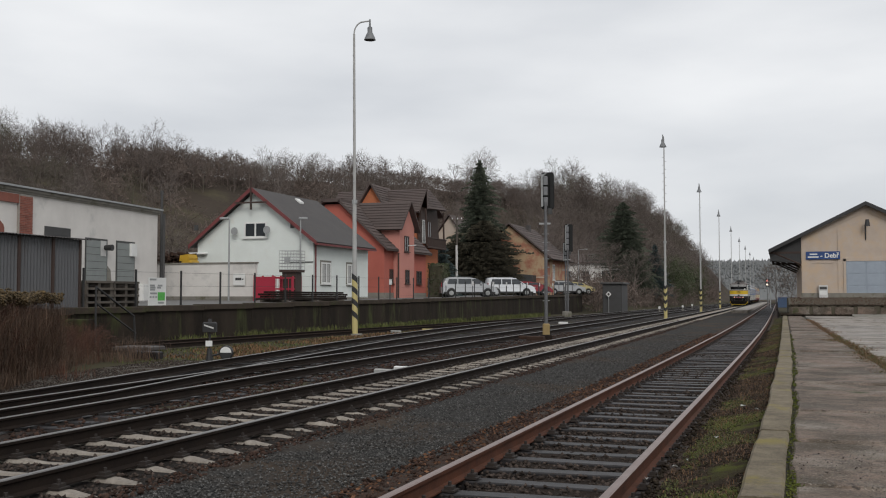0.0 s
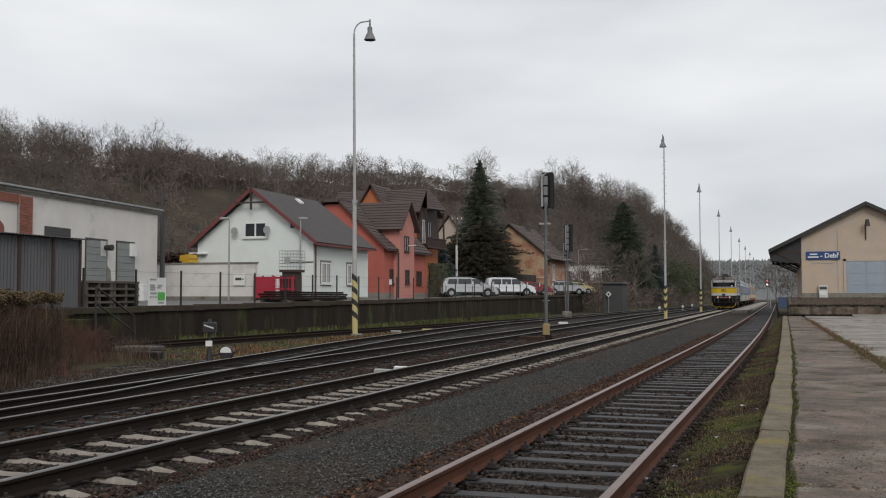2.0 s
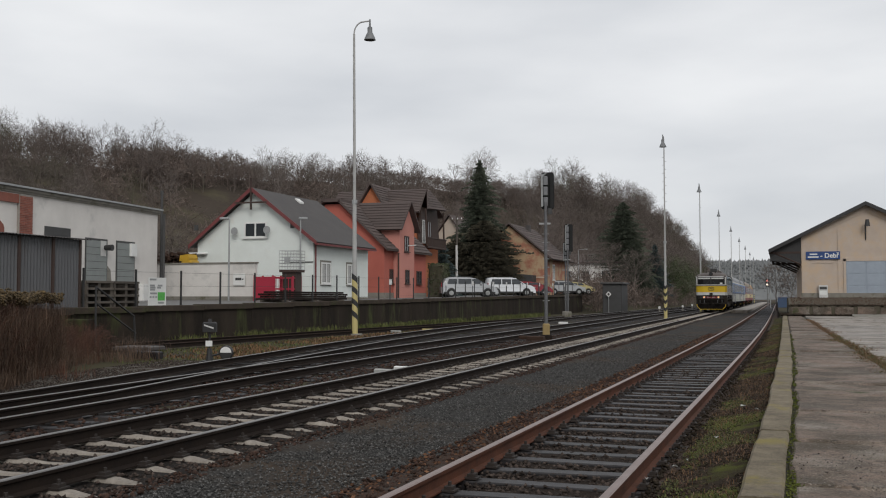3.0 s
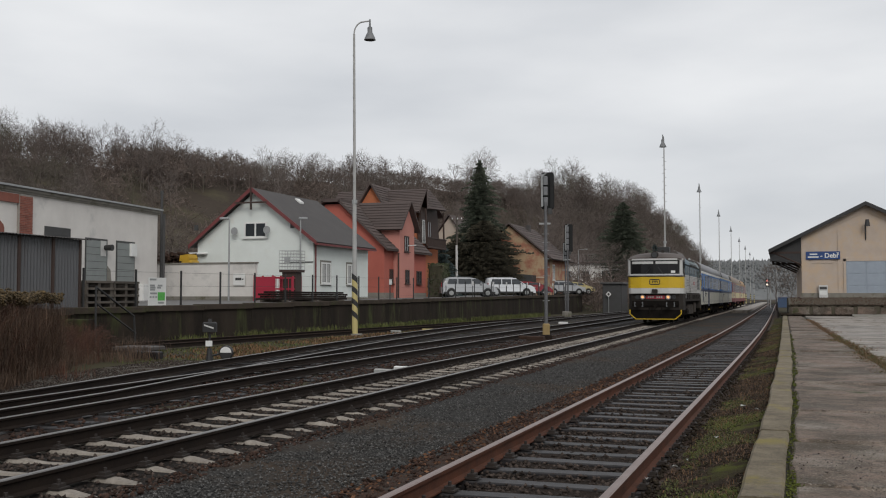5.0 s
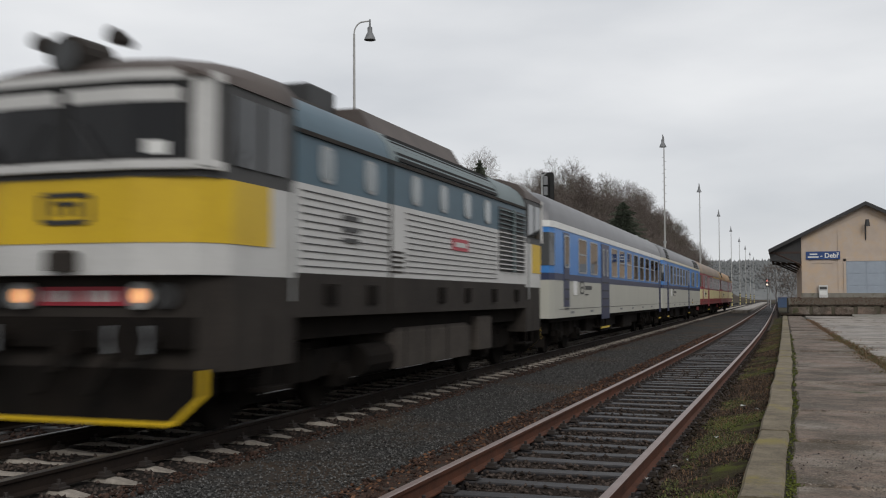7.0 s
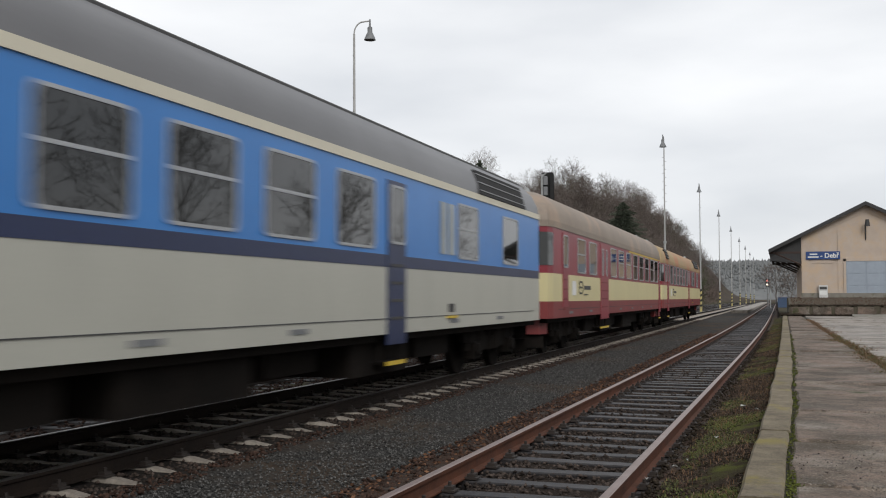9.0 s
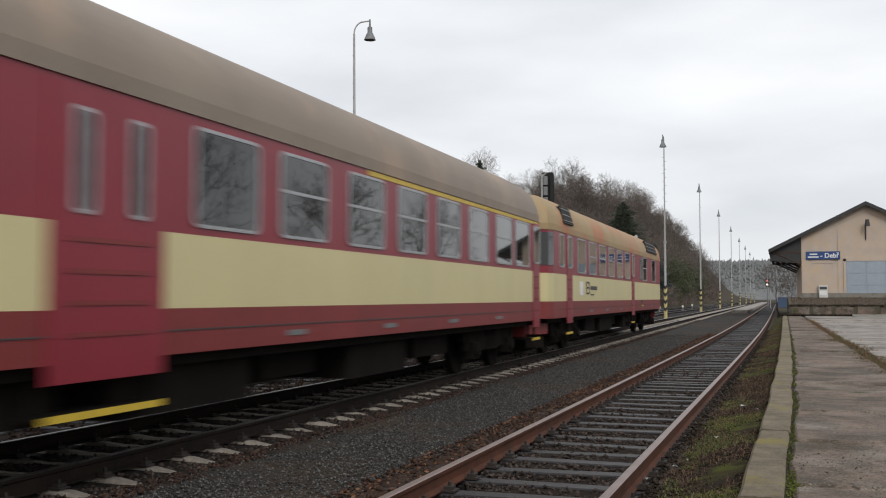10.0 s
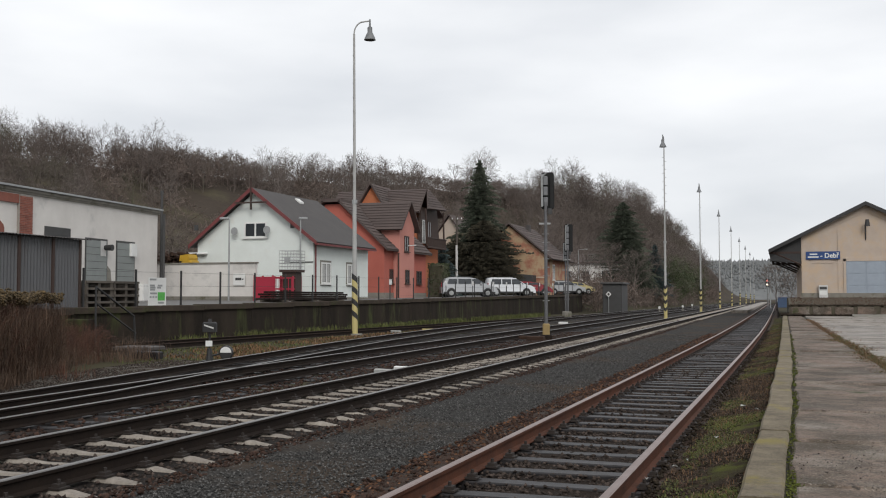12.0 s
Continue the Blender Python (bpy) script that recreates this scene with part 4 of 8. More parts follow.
def tall_house():
    h = thing("tall_brown_roofed_house", "orange house with a tall brown tiled roof and timber gable", "house")
    z0 = 1.4
    part("wall", Shape().prism([(-38.5, z0), (-29.95, z0), (-29.95, 6.0), (-30.3, 9.0), (-38.5, 9.0)], "y", 81.5, 87.0), M_ORANGE, h)
    part("gable_wall", Shape().prism([(-35.05, 8.6), (-32.95, 8.6), (-32.95, 9.5), (-34.0, 11.1), (-35.05, 9.5)], "y", 81.0, 84.5), M_ORANGE, h)
    roof_plane(h, "gable_roof", (-32.55, 80.6, 8.95), (-32.55, 85, 8.95), (-34.0, 85, 11.28), (-34.0, 80.6, 11.28), 0.12, M_ROOFBROWN, 10)
    roof_plane(h, "gable_roof", (-35.45, 80.6, 8.95), (-35.45, 85, 8.95), (-34.0, 85, 11.28), (-34.0, 80.6, 11.28), 0.12, M_ROOFBROWN, 10)
    roof_plane(h, "roof", (-38.5, 80.9, 8.5), (-29.5, 80.9, 8.7), (-30.0, 84.2, 11.0), (-38.5, 84.2, 11.0), 0.12, M_ROOFBROWN, 14)
    roof_plane(h, "roof", (-38.5, 87.5, 8.5), (-29.5, 87.5, 8.7), (-30.0, 84.2, 11.0), (-38.5, 84.2, 11.0), 0.12, M_ROOFBROWN, 10)
    roof_plane(h, "hip_roof", (-29.05, 81.6, 9.05), (-29.05, 86.6, 9.25), (-30.0, 84.3, 11.02), (-30.0, 84.1, 11.02), 0.12, M_ROOFBROWN, 8)
    part("timber_gable", Shape().prism([(81.6, 6.2), (86.9, 6.2), (86.2, 9.3), (82.0, 9.3)], "x", -29.95, -29.75), M_DARKWOOD, h)
    win_side(h, 82.2, 83.0, 6.2, 8.2, -29.74, M_LOCOWHITE)
    win_side(h, 83.6, 84.6, 6.2, 8.2, -29.74, M_DARKWOOD)
    for y in (81.9, 86.6):
        part("slanted_post", Shape().tube((-29.2, y, 5.9), (-29.2, y - 0.25, 9.1), 0.09, n=6), M_DARKWOOD, h)
    b = part("balcony", Shape().box(-29.75, 81.9, 5.75, -29.05, 86.9, 5.9), M_DARKWOOD, h)
    for k in range(24):
        yy = 81.95 + k * 0.205
        part("baluster", Shape().box(-29.12, yy, 5.9, -29.06, yy + 0.09, 6.6), M_DARKWOOD, b)
    part("handrail", Shape().box(-29.14, 81.9, 6.6, -29.04, 86.9, 6.68), M_DARKWOOD, b)
    return h


tall_house()


def ochre_house():
    h = thing("flaking_ochre_house", "old house with flaking ochre render over red brick", "house")
    y0, xm = 110.0, -29.3
    part("wall", Shape().prism([(-33.6, 1.5), (-25.0, 1.5), (-25.0, 6.0), (xm, 9.5), (-33.6, 6.0)], "y", y0, y0 + 11), M_OLDBRICK, h)
    roof_plane(h, "roof", (-24.3, y0 - 0.4, 5.6), (-24.3, y0 + 11.4, 5.6), (xm, y0 + 11.4, 9.7), (xm, y0 - 0.4, 9.7), 0.14, M_ROOFBROWN, 12)
    roof_plane(h, "roof", (-34.3, y0 - 0.4, 5.6), (-34.3, y0 + 11.4, 5.6), (xm, y0 + 11.4, 9.7), (xm, y0 - 0.4, 9.7), 0.14, M_ROOFBROWN, 12)
    part("chimney", Shape().bevel_box(-28.9, y0 + 6, 8.6, -28.4, y0 + 6.6, 10.0, 0.04), M_ROOFGREY, h)
    part("lean_to", Shape().prism([(-28.6, 1.5), (-26.2, 1.5), (-26.2, 3.9), (-28.6, 4.1)], "y", y0 - 2.0, y0), M_DARKGREY, h)
    part("ledge", Shape().box(-28.5, y0 - 0.06, 3.6, -25.0, y0, 3.75), M_OCHRE, h)
    win_side(h, 113.0, 114.1, 3.4, 5.2, -25.0, M_WHITEPAINT)
    return h


ochre_house()


def far_pale_house():
    h = thing("pale_gabled_house", "pale rendered house with a pointed gable between trees", "house")
    part("wall", Shape().prism([(-42.3, 2), (-36.0, 2), (-36.0, 7.0), (-39.1, 11.4), (-42.3, 7.0)], "y", 118, 127), M_OCHRE, h)
    roof_plane(h, "roof", (-35.6, 117.6, 6.5), (-35.6, 127.4, 6.5), (-39.1, 127.4, 11.6), (-39.1, 117.6, 11.6), 0.14, M_ROOFBROWN, 0)
    roof_plane(h, "roof", (-42.7, 117.6, 6.5), (-42.7, 127.4, 6.5), (-39.1, 127.4, 11.6), (-39.1, 117.6, 11.6), 0.14, M_ROOFBROWN, 0)


far_pale_house()


def garage_x(y):
    return -33.0 - (y - 35.6) * 0.0972


def garage():
    g = thing("white_workshop", "long dirty white workshop with brick pilasters and grey shutters", "workshop")
    turn = -math.degrees(math.atan(-0.0972))
    g.matrix_world = pose(garage_x(49.9), 49.9, 0, 0, 0, turn)
    # in its own frame: the front faces +x, the far end lies at y = 0
    part("wall", Shape().box(-9, -40, 0.9, 0, 0, 6.45), M_GARAGEWHITE, g)
    part("plaster_scar", Shape().prism([(-7.9, 2.2), (-6.9, 1.2), (-4.6, 1.2), (-4.9, 2.9), (-5.2, 3.1), (-5.3, 1.9), (-7.4, 2.0)], "x", 0.0, 0.006), M_CONC, g)
    part("roof", Shape().box(-9.3, -40.2, 6.45, 0.2, 0.2, 6.52), M_ROOFGREY, g)
    part("cornice", Shape().box(0.0, -40, 6.22, 0.1, 0.05, 6.32).box(0.0, -40, 6.32, 0.16, 0.05, 6.45), M_CONC, g)
    part("roof_edge", Shape().box(0.2, -40.2, 6.46, 0.26, 0.22, 6.55), M_METAL, g)
    # brick pilasters with single bricks near the corner in view
    for yy in (-12.75, -22.0, -31.0):
        pl = part("pilaster", Shape().box(0.0, yy, 0.9, 0.14, yy + 0.95, 6.15), M_MORTAR, g, "red brick pilaster")
        if yy == -12.75:
            z, row = 0.95, 0
            while z < 6.05:
                y = yy + 0.01 - (0.13 if row % 2 else 0)
                while y < yy + 0.94:
                    a, b = max(y, yy + 0.005), min(y + 0.25, yy + 0.945)
                    if b - a > 0.05:
                        part("brick", Shape().box(0.0, a, z, 0.155 + rng.uniform(-0.005, 0.005), b, z + 0.066), M_BRICK, pl)
                    y += 0.262
                z += 0.078
                row += 1
    part("brick_lintel", Shape().box(0.0, -31, 5.75, 0.1, -12.75, 6.15), M_BRICK, g)
    for y0 in (-16.4, -20.6):
        arch = [(y0 + 1.35 + 1.35 * math.cos(a), 4.55 + 0.5 * math.sin(a)) for a in [math.pi * i / 10 for i in range(11)]]
        part("window_arch", Shape().prism(arch + [(y0, 4.15), (y0 + 2.7, 4.15)], "x", 0.0, 0.06), M_BRICK, g)
        part("window", Shape().box(0.0, y0 + 0.2, 2.4, 0.04, y0 + 2.5, 4.2), M_GLASS, g)
    for y0, w in ((-7.2, 1.85), (-4.3, 1.7)):
        rev = part("doorway", Shape().box(0.0, y0 - 0.1, 1.1, 0.02, y0 + w + 0.1, 4.5), M_DARKGREY, g)
        for k in range(9):
            part("shutter_slat", Shape().box(0.02, y0, 1.12 + k * 0.365, 0.05, y0 + w, 1.12 + k * 0.365 + 0.345), M_SHUTTER, rev)
    part("window_slot", Shape().box(0.0, -10.7, 4.35, 0.03, -8.6, 4.85), M_DARKGREY, g)
    part("wall_lamp", Shape().tube((0.0, -5.55, 4.05), (0.5, -5.55, 4.05), 0.13, 0.17, 10), M_BLACK, g)
    part("lamp_board", Shape().box(0.03, -5.95, 3.6, 0.07, -5.45, 4.4), M_LOCOWHITE, g)
    part("meter_box", Shape().box(0.03, -3.1, 3.7, 0.2, -2.55, 4.4), M_WHITEPAINT, g)
    part("meter_box", Shape().box(0.0, -1.9, 1.1, 0.25, -1.3, 2.2), M_WHITEPAINT, g)
    part("downpipe", Shape().tube((0.25, 0.3, 0.9), (0.25, 0.3, 6.3), 0.08), M_DARKGREY, g)
    return g


garage()


def goods_shed():
    g = thing("goods_shed", "ochre rendered goods shed with a wide dark roof overhang", "goods shed")
    y0, y1, xl, xr, xm, zb = 90.0, 122.0, 1.45, 11.6, 6.52, 1.3
    ze, zr = 6.6, 9.15
    part("wall", Shape().prism([(xl, zb), (xr, zb), (xr, ze), (xm, zr), (xl, ze)], "y", y0, y1), M_OCHRE, g)
    k = (zr - ze) / (xm - xl)
    for sd in (-1, 1):
        xe = xm + sd * (xm + 1.15)
        ze2 = zr - k * abs(xe - xm)
        roof_plane(g, "roof", (xe, y0 - 0.55, ze2 + 0.05), (xe, y1 + 0.5, ze2 + 0.05), (xm, y1 + 0.5, zr + 0.05), (xm, y0 - 0.55, zr + 0.05), 0.12, M_BLACK, 0)
        part("soffit_beam", Shape().box(min(xe, xe - sd * 0.14), y0 - 0.5, ze2 - 0.12, max(xe, xe - sd * 0.14), y1 + 0.4, ze2 + 0.06), M_DARKWOOD, g)
        for j in range(5):
            yy = y0 + 0.1 + j * 7.5
            xw = xl if sd < 0 else xr
            s = Shape().tube((xw, yy, 4.2), (xe - sd * 0.3, yy, ze2 - 0.02), 0.09, n=6).box(min(xw, xe), yy - 0.08, ze2 - 0.15, max(xw, xe), yy + 0.08, ze2 + 0.02)
            part("roof_bracket", s, M_DARKWOOD, g)
        part("verge_board", Shape().add([(xe, y0 - 0.58, ze2 - 0.1), (xm, y0 - 0.58, zr - 0.1), (xm, y0 - 0.58, zr + 0.22), (xe, y0 - 0.58, ze2 + 0.22), (xe, y0 - 0.54, ze2 - 0.1), (xm, y0 - 0.54, zr - 0.1), (xm, y0 - 0.54, zr + 0.22), (xe, y0 - 0.54, ze2 + 0.22)],
                                        [(0, 1, 2, 3), (4, 7, 6, 5), (0, 4, 5, 1), (2, 1, 5, 6), (3, 2, 6, 7), (0, 3, 7, 4)]), M_BLACK, g)
        if sd < 0:
            # black sheet standing in for the shade under the overhang
            part("overhang_shade_sheet", Shape().prism([(xe + 0.1, ze2 - 0.75), (xl, 4.3), (xl, ze - 0.1), (xe + 0.05, ze2)], "y", y0 + 0.05, y0 + 0.12), M_BLACK, g)
    # plaster relief of the gable wall
    for sd in (-1, 1):
        xa = xm + sd * 3.5
        part("plaster_panel", Shape().prism([(xm, 8.55), (xm, 8.7), (xa, 7.0), (xa, 6.85)], "y", y0 - 0.06, y0), M_OCHRE, g)
        part("plaster_pilaster", Shape().box(min(xm + sd * 1.95, xm + sd * 2.2), y0 - 0.05, zb, max(xm + sd * 1.95, xm + sd * 2.2), y0, 7.2), M_OCHRE, g)
        part("corner_pilaster", Shape().box(min(xm + sd * 4.5, xm + sd * 5.04), y0 - 0.06, zb, max(xm + sd * 4.5, xm + sd * 5.04), y0, 6.5), M_OCHRE, g)
        part("raised_field", Shape().prism([(xm + sd * 2.6, 4.3), (xm + sd * 4.3, 4.3), (xm + sd * 4.3, 6.6), (xm + sd * 2.6, 7.35)], "y", y0 - 0.035, y0), M_OCHRE, g)
    part("plinth", Shape().box(xl - 0.05, y0 - 0.09, zb, xr + 0.05, y0, zb + 0.5), M_CONC, g)
    part("door_surround", Shape().box(4.75, y0 - 0.07, zb, 4.95, y0, 4.65).box(8.05, y0 - 0.07, zb, 8.25, y0, 4.65).box(4.75, y0 - 0.07, 4.45, 8.25, y0, 4.7), M_OCHRE, g)
    door = part("gate", Shape().box(4.95, y0 - 0.04, zb + 0.08, 8.05, y0, 4.45), M_GATE, g, "pale blue-grey metal gate")
    for cx in (0, 1):
        for cz in (0, 1, 2):
            x0, z0 = 5.0 + cx * 1.53, 1.45 + cz * 1.0
            part("gate_panel", Shape().bevel_box(x0, y0 - 0.06, z0, x0 + 1.45, y0 - 0.03, z0 + 0.92, 0.02), M_GATE, door)
    lamp = Shape().tube((6.5, y0 - 0.05, 6.2), (6.5, y0 - 0.05, 7.4), 0.05).tube((6.5, y0 - 0.05, 7.4), (6.6, y0 - 0.55, 7.7), 0.05).tube((6.6, y0 - 0.6, 7.85), (6.6, y0 - 0.6, 7.3), 0.14, 0.22, 12)
    part("wall_lamp", lamp, M_BLACK, g)
    sign = part("station_sign", Shape().box(1.82, y0 - 0.14, 4.62, 4.5, y0 - 0.06, 5.28), M_SIGNBLUE, g, "blue enamel station sign")
    for a, b, z in ((2.12, 2.72, 5.0), (1.98, 2.82, 4.76)):
        part("lettering_bar", Shape().box(a, y0 - 0.146, z, b, y0 - 0.139, z + 0.11), M_WHITEPAINT, sign)
    cu = bpy.data.curves.new("sign_text", "FONT")
    cu.body, cu.size, cu.extrude, cu.align_x = "- Deb\u0159", 0.54, 0.004, "LEFT"
    cu.offset = 0.012
    tx = new("sign_text", cu)
    tx.parent = sign
    tx.matrix_local = pose(2.95, y0 - 0.146, 4.76, 90, 0, 0)
    cu.materials.append(M_WHITEPAINT)
    cab = Shape().bevel_box(2.78, y0 - 0.35, 1.35, 3.5, y0 - 0.08, 2.45, 0.03)
    part("notice_box", cab, M_LOCOWHITE, g)
    part("notice_sheet", Shape().box(2.85, y0 - 0.356, 2.1, 3.42, y0 - 0.351, 2.32), M_DARKGREY, g)
    part("notice_sheet", Shape().box(2.85, y0 - 0.356, 1.65, 3.42, y0 - 0.351, 2.0), M_WHITEPAINT, g)
    return g


goods_shed()


# ---- street furniture ----
def shack():
    g = thing("corrugated_shack", "dark grey corrugated iron shack behind the wall", "shed")
    x0, ya, yb, z0, z1 = -23.35, 20.0, 29.3, 1.0, 3.45
    n = int((yb - ya) / 0.075)
    rows = [[(x0 + (0.022 if i % 2 else -0.022), ya + i * 0.075, z) for i in range(n + 1)] for z in (z0, z1)]
    part("front_sheet", Shape().strip(rows), M_SHACK, g)
    part("frame", Shape().box(-26.5, ya + 0.1, z0, x0 - 0.05, yb - 0.02, z1 - 0.05), M_DARKGREY, g)
    for yy in (26.3, 27.9, 29.27):
        part("post", Shape().box(x0 - 0.03, yy - 0.06, z0, x0 + 0.05, yy + 0.06, z1), M_DARKWOOD, g)
    m = int((yb + 0.35 - ya) / 0.075)
    rows = [[(x, ya + i * 0.075, z + (0.02 if i % 2 else -0.02)) for i in range(m + 1)] for x, z in ((x0 + 0.25, z1 + 0.02), (-26.8, z1 + 0.25))]
    part("roof_sheet", Shape().strip(rows), M_RUSTROOF, g)
    return g


shack()

# iron fence along the wall's coping
fence = thing("street_fence", "thin dark fence posts along the street wall", "fence")
yy = 28.9
while yy < 116:
    z = street_z(yy)
    tall = 1.42 if yy < 70 else 1.25
    part("post", Shape().box(WALL_X - 0.3, yy - 0.03, z - 0.02, WALL_X - 0.24, yy + 0.03, z + tall).box(WALL_X - 0.32, yy - 0.05, z + 0.0, WALL_X - 0.22, yy + 0.05, z + 0.06), M_BLACK, fence)
    yy += 2.97 if yy < 70 else 2.4
for k in range(29):
    ya = 28.9 + k * 2.97
    za, zb = street_z(ya), street_z(ya + 2.97)
    for dz in (0.25, 0.8, 1.33):
        part("wire", Shape().tube((WALL_X - 0.27, ya, za + dz), (WALL_X - 0.27, ya + 2.97, zb + dz), 0.006, n=4, caps=False), M_DARKGREY, fence)


def timber_stack():
    for k in range(4):
        s = thing("pallet", "weathered grey wooden pallet stacked with others by the wall", "pallet", group="pallets on the terrace")
        z = street_z(32) + k * 0.243
        for j in range(2):
            y0 = 29.45 + j * 1.55
            for i in range(4):
                part("board", Shape().box(-24.2 + i * 0.28, y0, z + 0.16, -24.0 + i * 0.28, y0 + 1.5, z + 0.24), M_GREYWOOD, s)
            for i in range(3):
                part("block", Shape().box(-24.15, y0 + i * 0.68, z, -23.2, y0 + i * 0.68 + 0.14, z + 0.158), M_GREYWOOD, s)


timber_stack()


def notice_board():
    s = thing("white_notice_board", "white board with green and grey print on the fence", "sign board")
    x, ya, yb, z0, z1 = WALL_X - 0.16, 32.5, 33.65, 1.12, 2.2
    part("board", Shape().box(x - 0.02, ya, z0, x, yb, z1), M_WHITEPAINT, s)
    part("green_square", Shape().box(x, yb - 0.55, z0 + 0.2, x + 0.004, yb - 0.08, z0 + 0.52), stuff("green_print", (0.1, 0.45, 0.08), None, 0.5, bump=0), s, "green printed square")
    for a, b, z in ((0.08, 0.5, 0.97), (0.1, 0.45, 0.66), (0.1, 0.4, 0.74), (0.1, 0.42, 0.58), (0.55, 0.8, 0.66), (0.6, 0.9, 0.74), (0.08, 0.2, 0.3), (0.26, 0.38, 0.3), (0.44, 0.56, 0.3), (0.1, 0.55, 0.44), (0.62, 1.0, 0.08)):
        part("print_bar", Shape().box(x, ya + a, z0 + z, x + 0.004, ya + b, z0 + z + 0.07), M_METAL, s)
    part("post", Shape().box(x - 0.06, ya + 0.1, z0 - 0.1, x - 0.02, ya + 0.16, z1), M_METAL, s)
    part("post", Shape().box(x - 0.06, yb - 0.16, z0 - 0.1, x - 0.02, yb - 0.1, z1), M_METAL, s)


notice_board()


def handrail():
    s = thing("stair_handrail", "dark steel handrail running down the wall steps", "handrail")
    x = WALL_X + 0.95
    top, bot = (x, 28.0, 1.79), (x, 30.08, 0.78)
    part("rail", Shape().tube(top, bot, 0.035, n=8), M_BLACK, s)
    part("rail", Shape().tube((x, 28.05, 1.23), (x, 30.2, 0.18), 0.03, n=8), M_BLACK, s)
    part("post", Shape().tube((x, 28.0, -0.3), top, 0.035, n=8), M_BLACK, s)
    part("post", Shape().tube((x, 30.2, -0.35), bot, 0.035, n=8), M_BLACK, s)
    for k in range(6):
        st = Shape().bevel_box(WALL_X + 0.03, 27.6 + k * 0.42, -0.4, x - 0.05, 28.04 + k * 0.42, 0.72 - k * 0.2, 0.03)
        part("step", st, M_WALLCONC, s)


handrail()
sl = Shape().bevel_box(-18.75, 25.0, -0.1, -17.5, 25.9, 0.0, 0.03).bevel_box(-18.6, 25.1, -0.36, -17.7, 25.8, -0.1, 0.03)
solo("concrete_slab", sl, M_RUSTROOF, "dark grey slab lying beside the brambles", "slab")
sl = Shape().bevel_box(-17.75, 24.5, -0.36, -16.85, 24.85, -0.1, 0.03)
solo("dark_sleeper", sl, M_SLEEPER_W, "old dark sleeper lying on the ground", "sleeper")


def garden_wall():
    s = thing("garden_wall", "white garden wall with a dark plinth", "wall", kind="structure")
    part("wall_body", Shape().box(-36.6, 52.6, 1.5, -29.5, 52.9, 3.45), M_GARAGEWHITE, s)
    part("plinth", Shape().box(-36.6, 52.57, 1.0, -29.5, 52.93, 1.5), M_CONC, s)
    part("coping", Shape().box(-36.65, 52.54, 3.45, -29.45, 52.96, 3.53), M_CONC, s)


garden_wall()


def crates():
    specs = [(-29.3, 1.25), (-28.0, 1.2)]
    for i, (x, h) in enumerate(specs):
        g = thing("wire_crate", "crimson steel crate with barred sides", "crate", group="crates by the white house")
        y0, z0, w, d = 52.2, street_z(52), 1.2, 1.0
        for px in (x, x + w):
            for py in (y0, y0 + d):
                part("post", Shape().box(px - 0.045, py - 0.045, z0, px + 0.045, py + 0.045, z0 + h + 0.25), M_CRATE, g)
        for z in (z0 + 0.1, z0 + h * 0.55, z0 + h + 0.1):
            for py in (y0, y0 + d):
                part("rail", Shape().box(x, py - 0.03, z, x + w, py + 0.03, z + 0.07), M_CRATE, g)
            for px in (x, x + w):
                part("rail", Shape().box(px - 0.03, y0, z, px + 0.03, y0 + d, z + 0.07), M_CRATE, g)
        for k in range(6 if i else 0):
            px = x + 0.1 + k * 0.2
            part("bar", Shape().box(px, y0 - 0.02, z0 + 0.1, px + 0.03, y0 + 0.01, z0 + h + 0.1), M_CRATE, g)
        if i == 0:
            part("panel", Shape().box(x, y0 - 0.02, z0 + 0.1, x + w, y0 + 0.01, z0 + h + 0.15), M_CRATE, g)
    # mesh tank cage on top
    g = thing("wire_cage", "grey wire cage around an empty tank on a stack", "cage")
    x0, x1, y0, y1, z0, z1 = -27.75, -26.6, 52.3, 53.3, 3.05, 4.15
    for k in range(7):
        for py in (y0, y1):
            px = x0 + (x1 - x0) * k / 6
            part("bar", Shape().tube((px, py, z0), (px, py, z1), 0.014, n=5), M_METAL, g)
        z = z0 + (z1 - z0) * k / 6
        for py in (y0, y1):
            part("bar", Shape().tube((x0, py, z), (x1, py, z), 0.014, n=5), M_METAL, g)
        for px in (x0, x1):
            part("bar", Shape().tube((px, y0, z), (px, y1, z), 0.014, n=5), M_METAL, g)
    part("pallet", Shape().box(x0, y0, 2.9, x1, y1, 3.03), M_DARKWOOD, g)
    part("support", Shape().box(x0 + 0.15, y0 + 0.1, street_z(52), x1 - 0.15, y1 - 0.1, 2.9), M_DARKWOOD, g)
    part("tag", Shape().box(x0 + 0.35, y0 - 0.03, 3.45, x0 + 0.7, y0 - 0.02, 3.8), M_METAL, g)


crates()


def steel_stack():
    g = thing("rail_stack", "stack of dark steel profiles on the terrace", "steel stack")
    z = street_z(48)
    for k in range(4):
        for j in range(5 - k):
            part("beam", Shape().box(-24.3 + j * 0.22 + k * 0.1, 43.4 + rng.uniform(-0.3, 0.3), z + 0.12 + k * 0.11, -24.12 + j * 0.22 + k * 0.1, 52.2 + rng.uniform(-0.4, 0.3), z + 0.22 + k * 0.11), M_RAIL_BROWN, g)
    for y0 in (44.2, 47.5, 50.8):
        part("bearer", Shape().box(-24.5, y0, z, -23.0, y0 + 0.16, z + 0.12), M_GREYWOOD, g)


steel_stack()


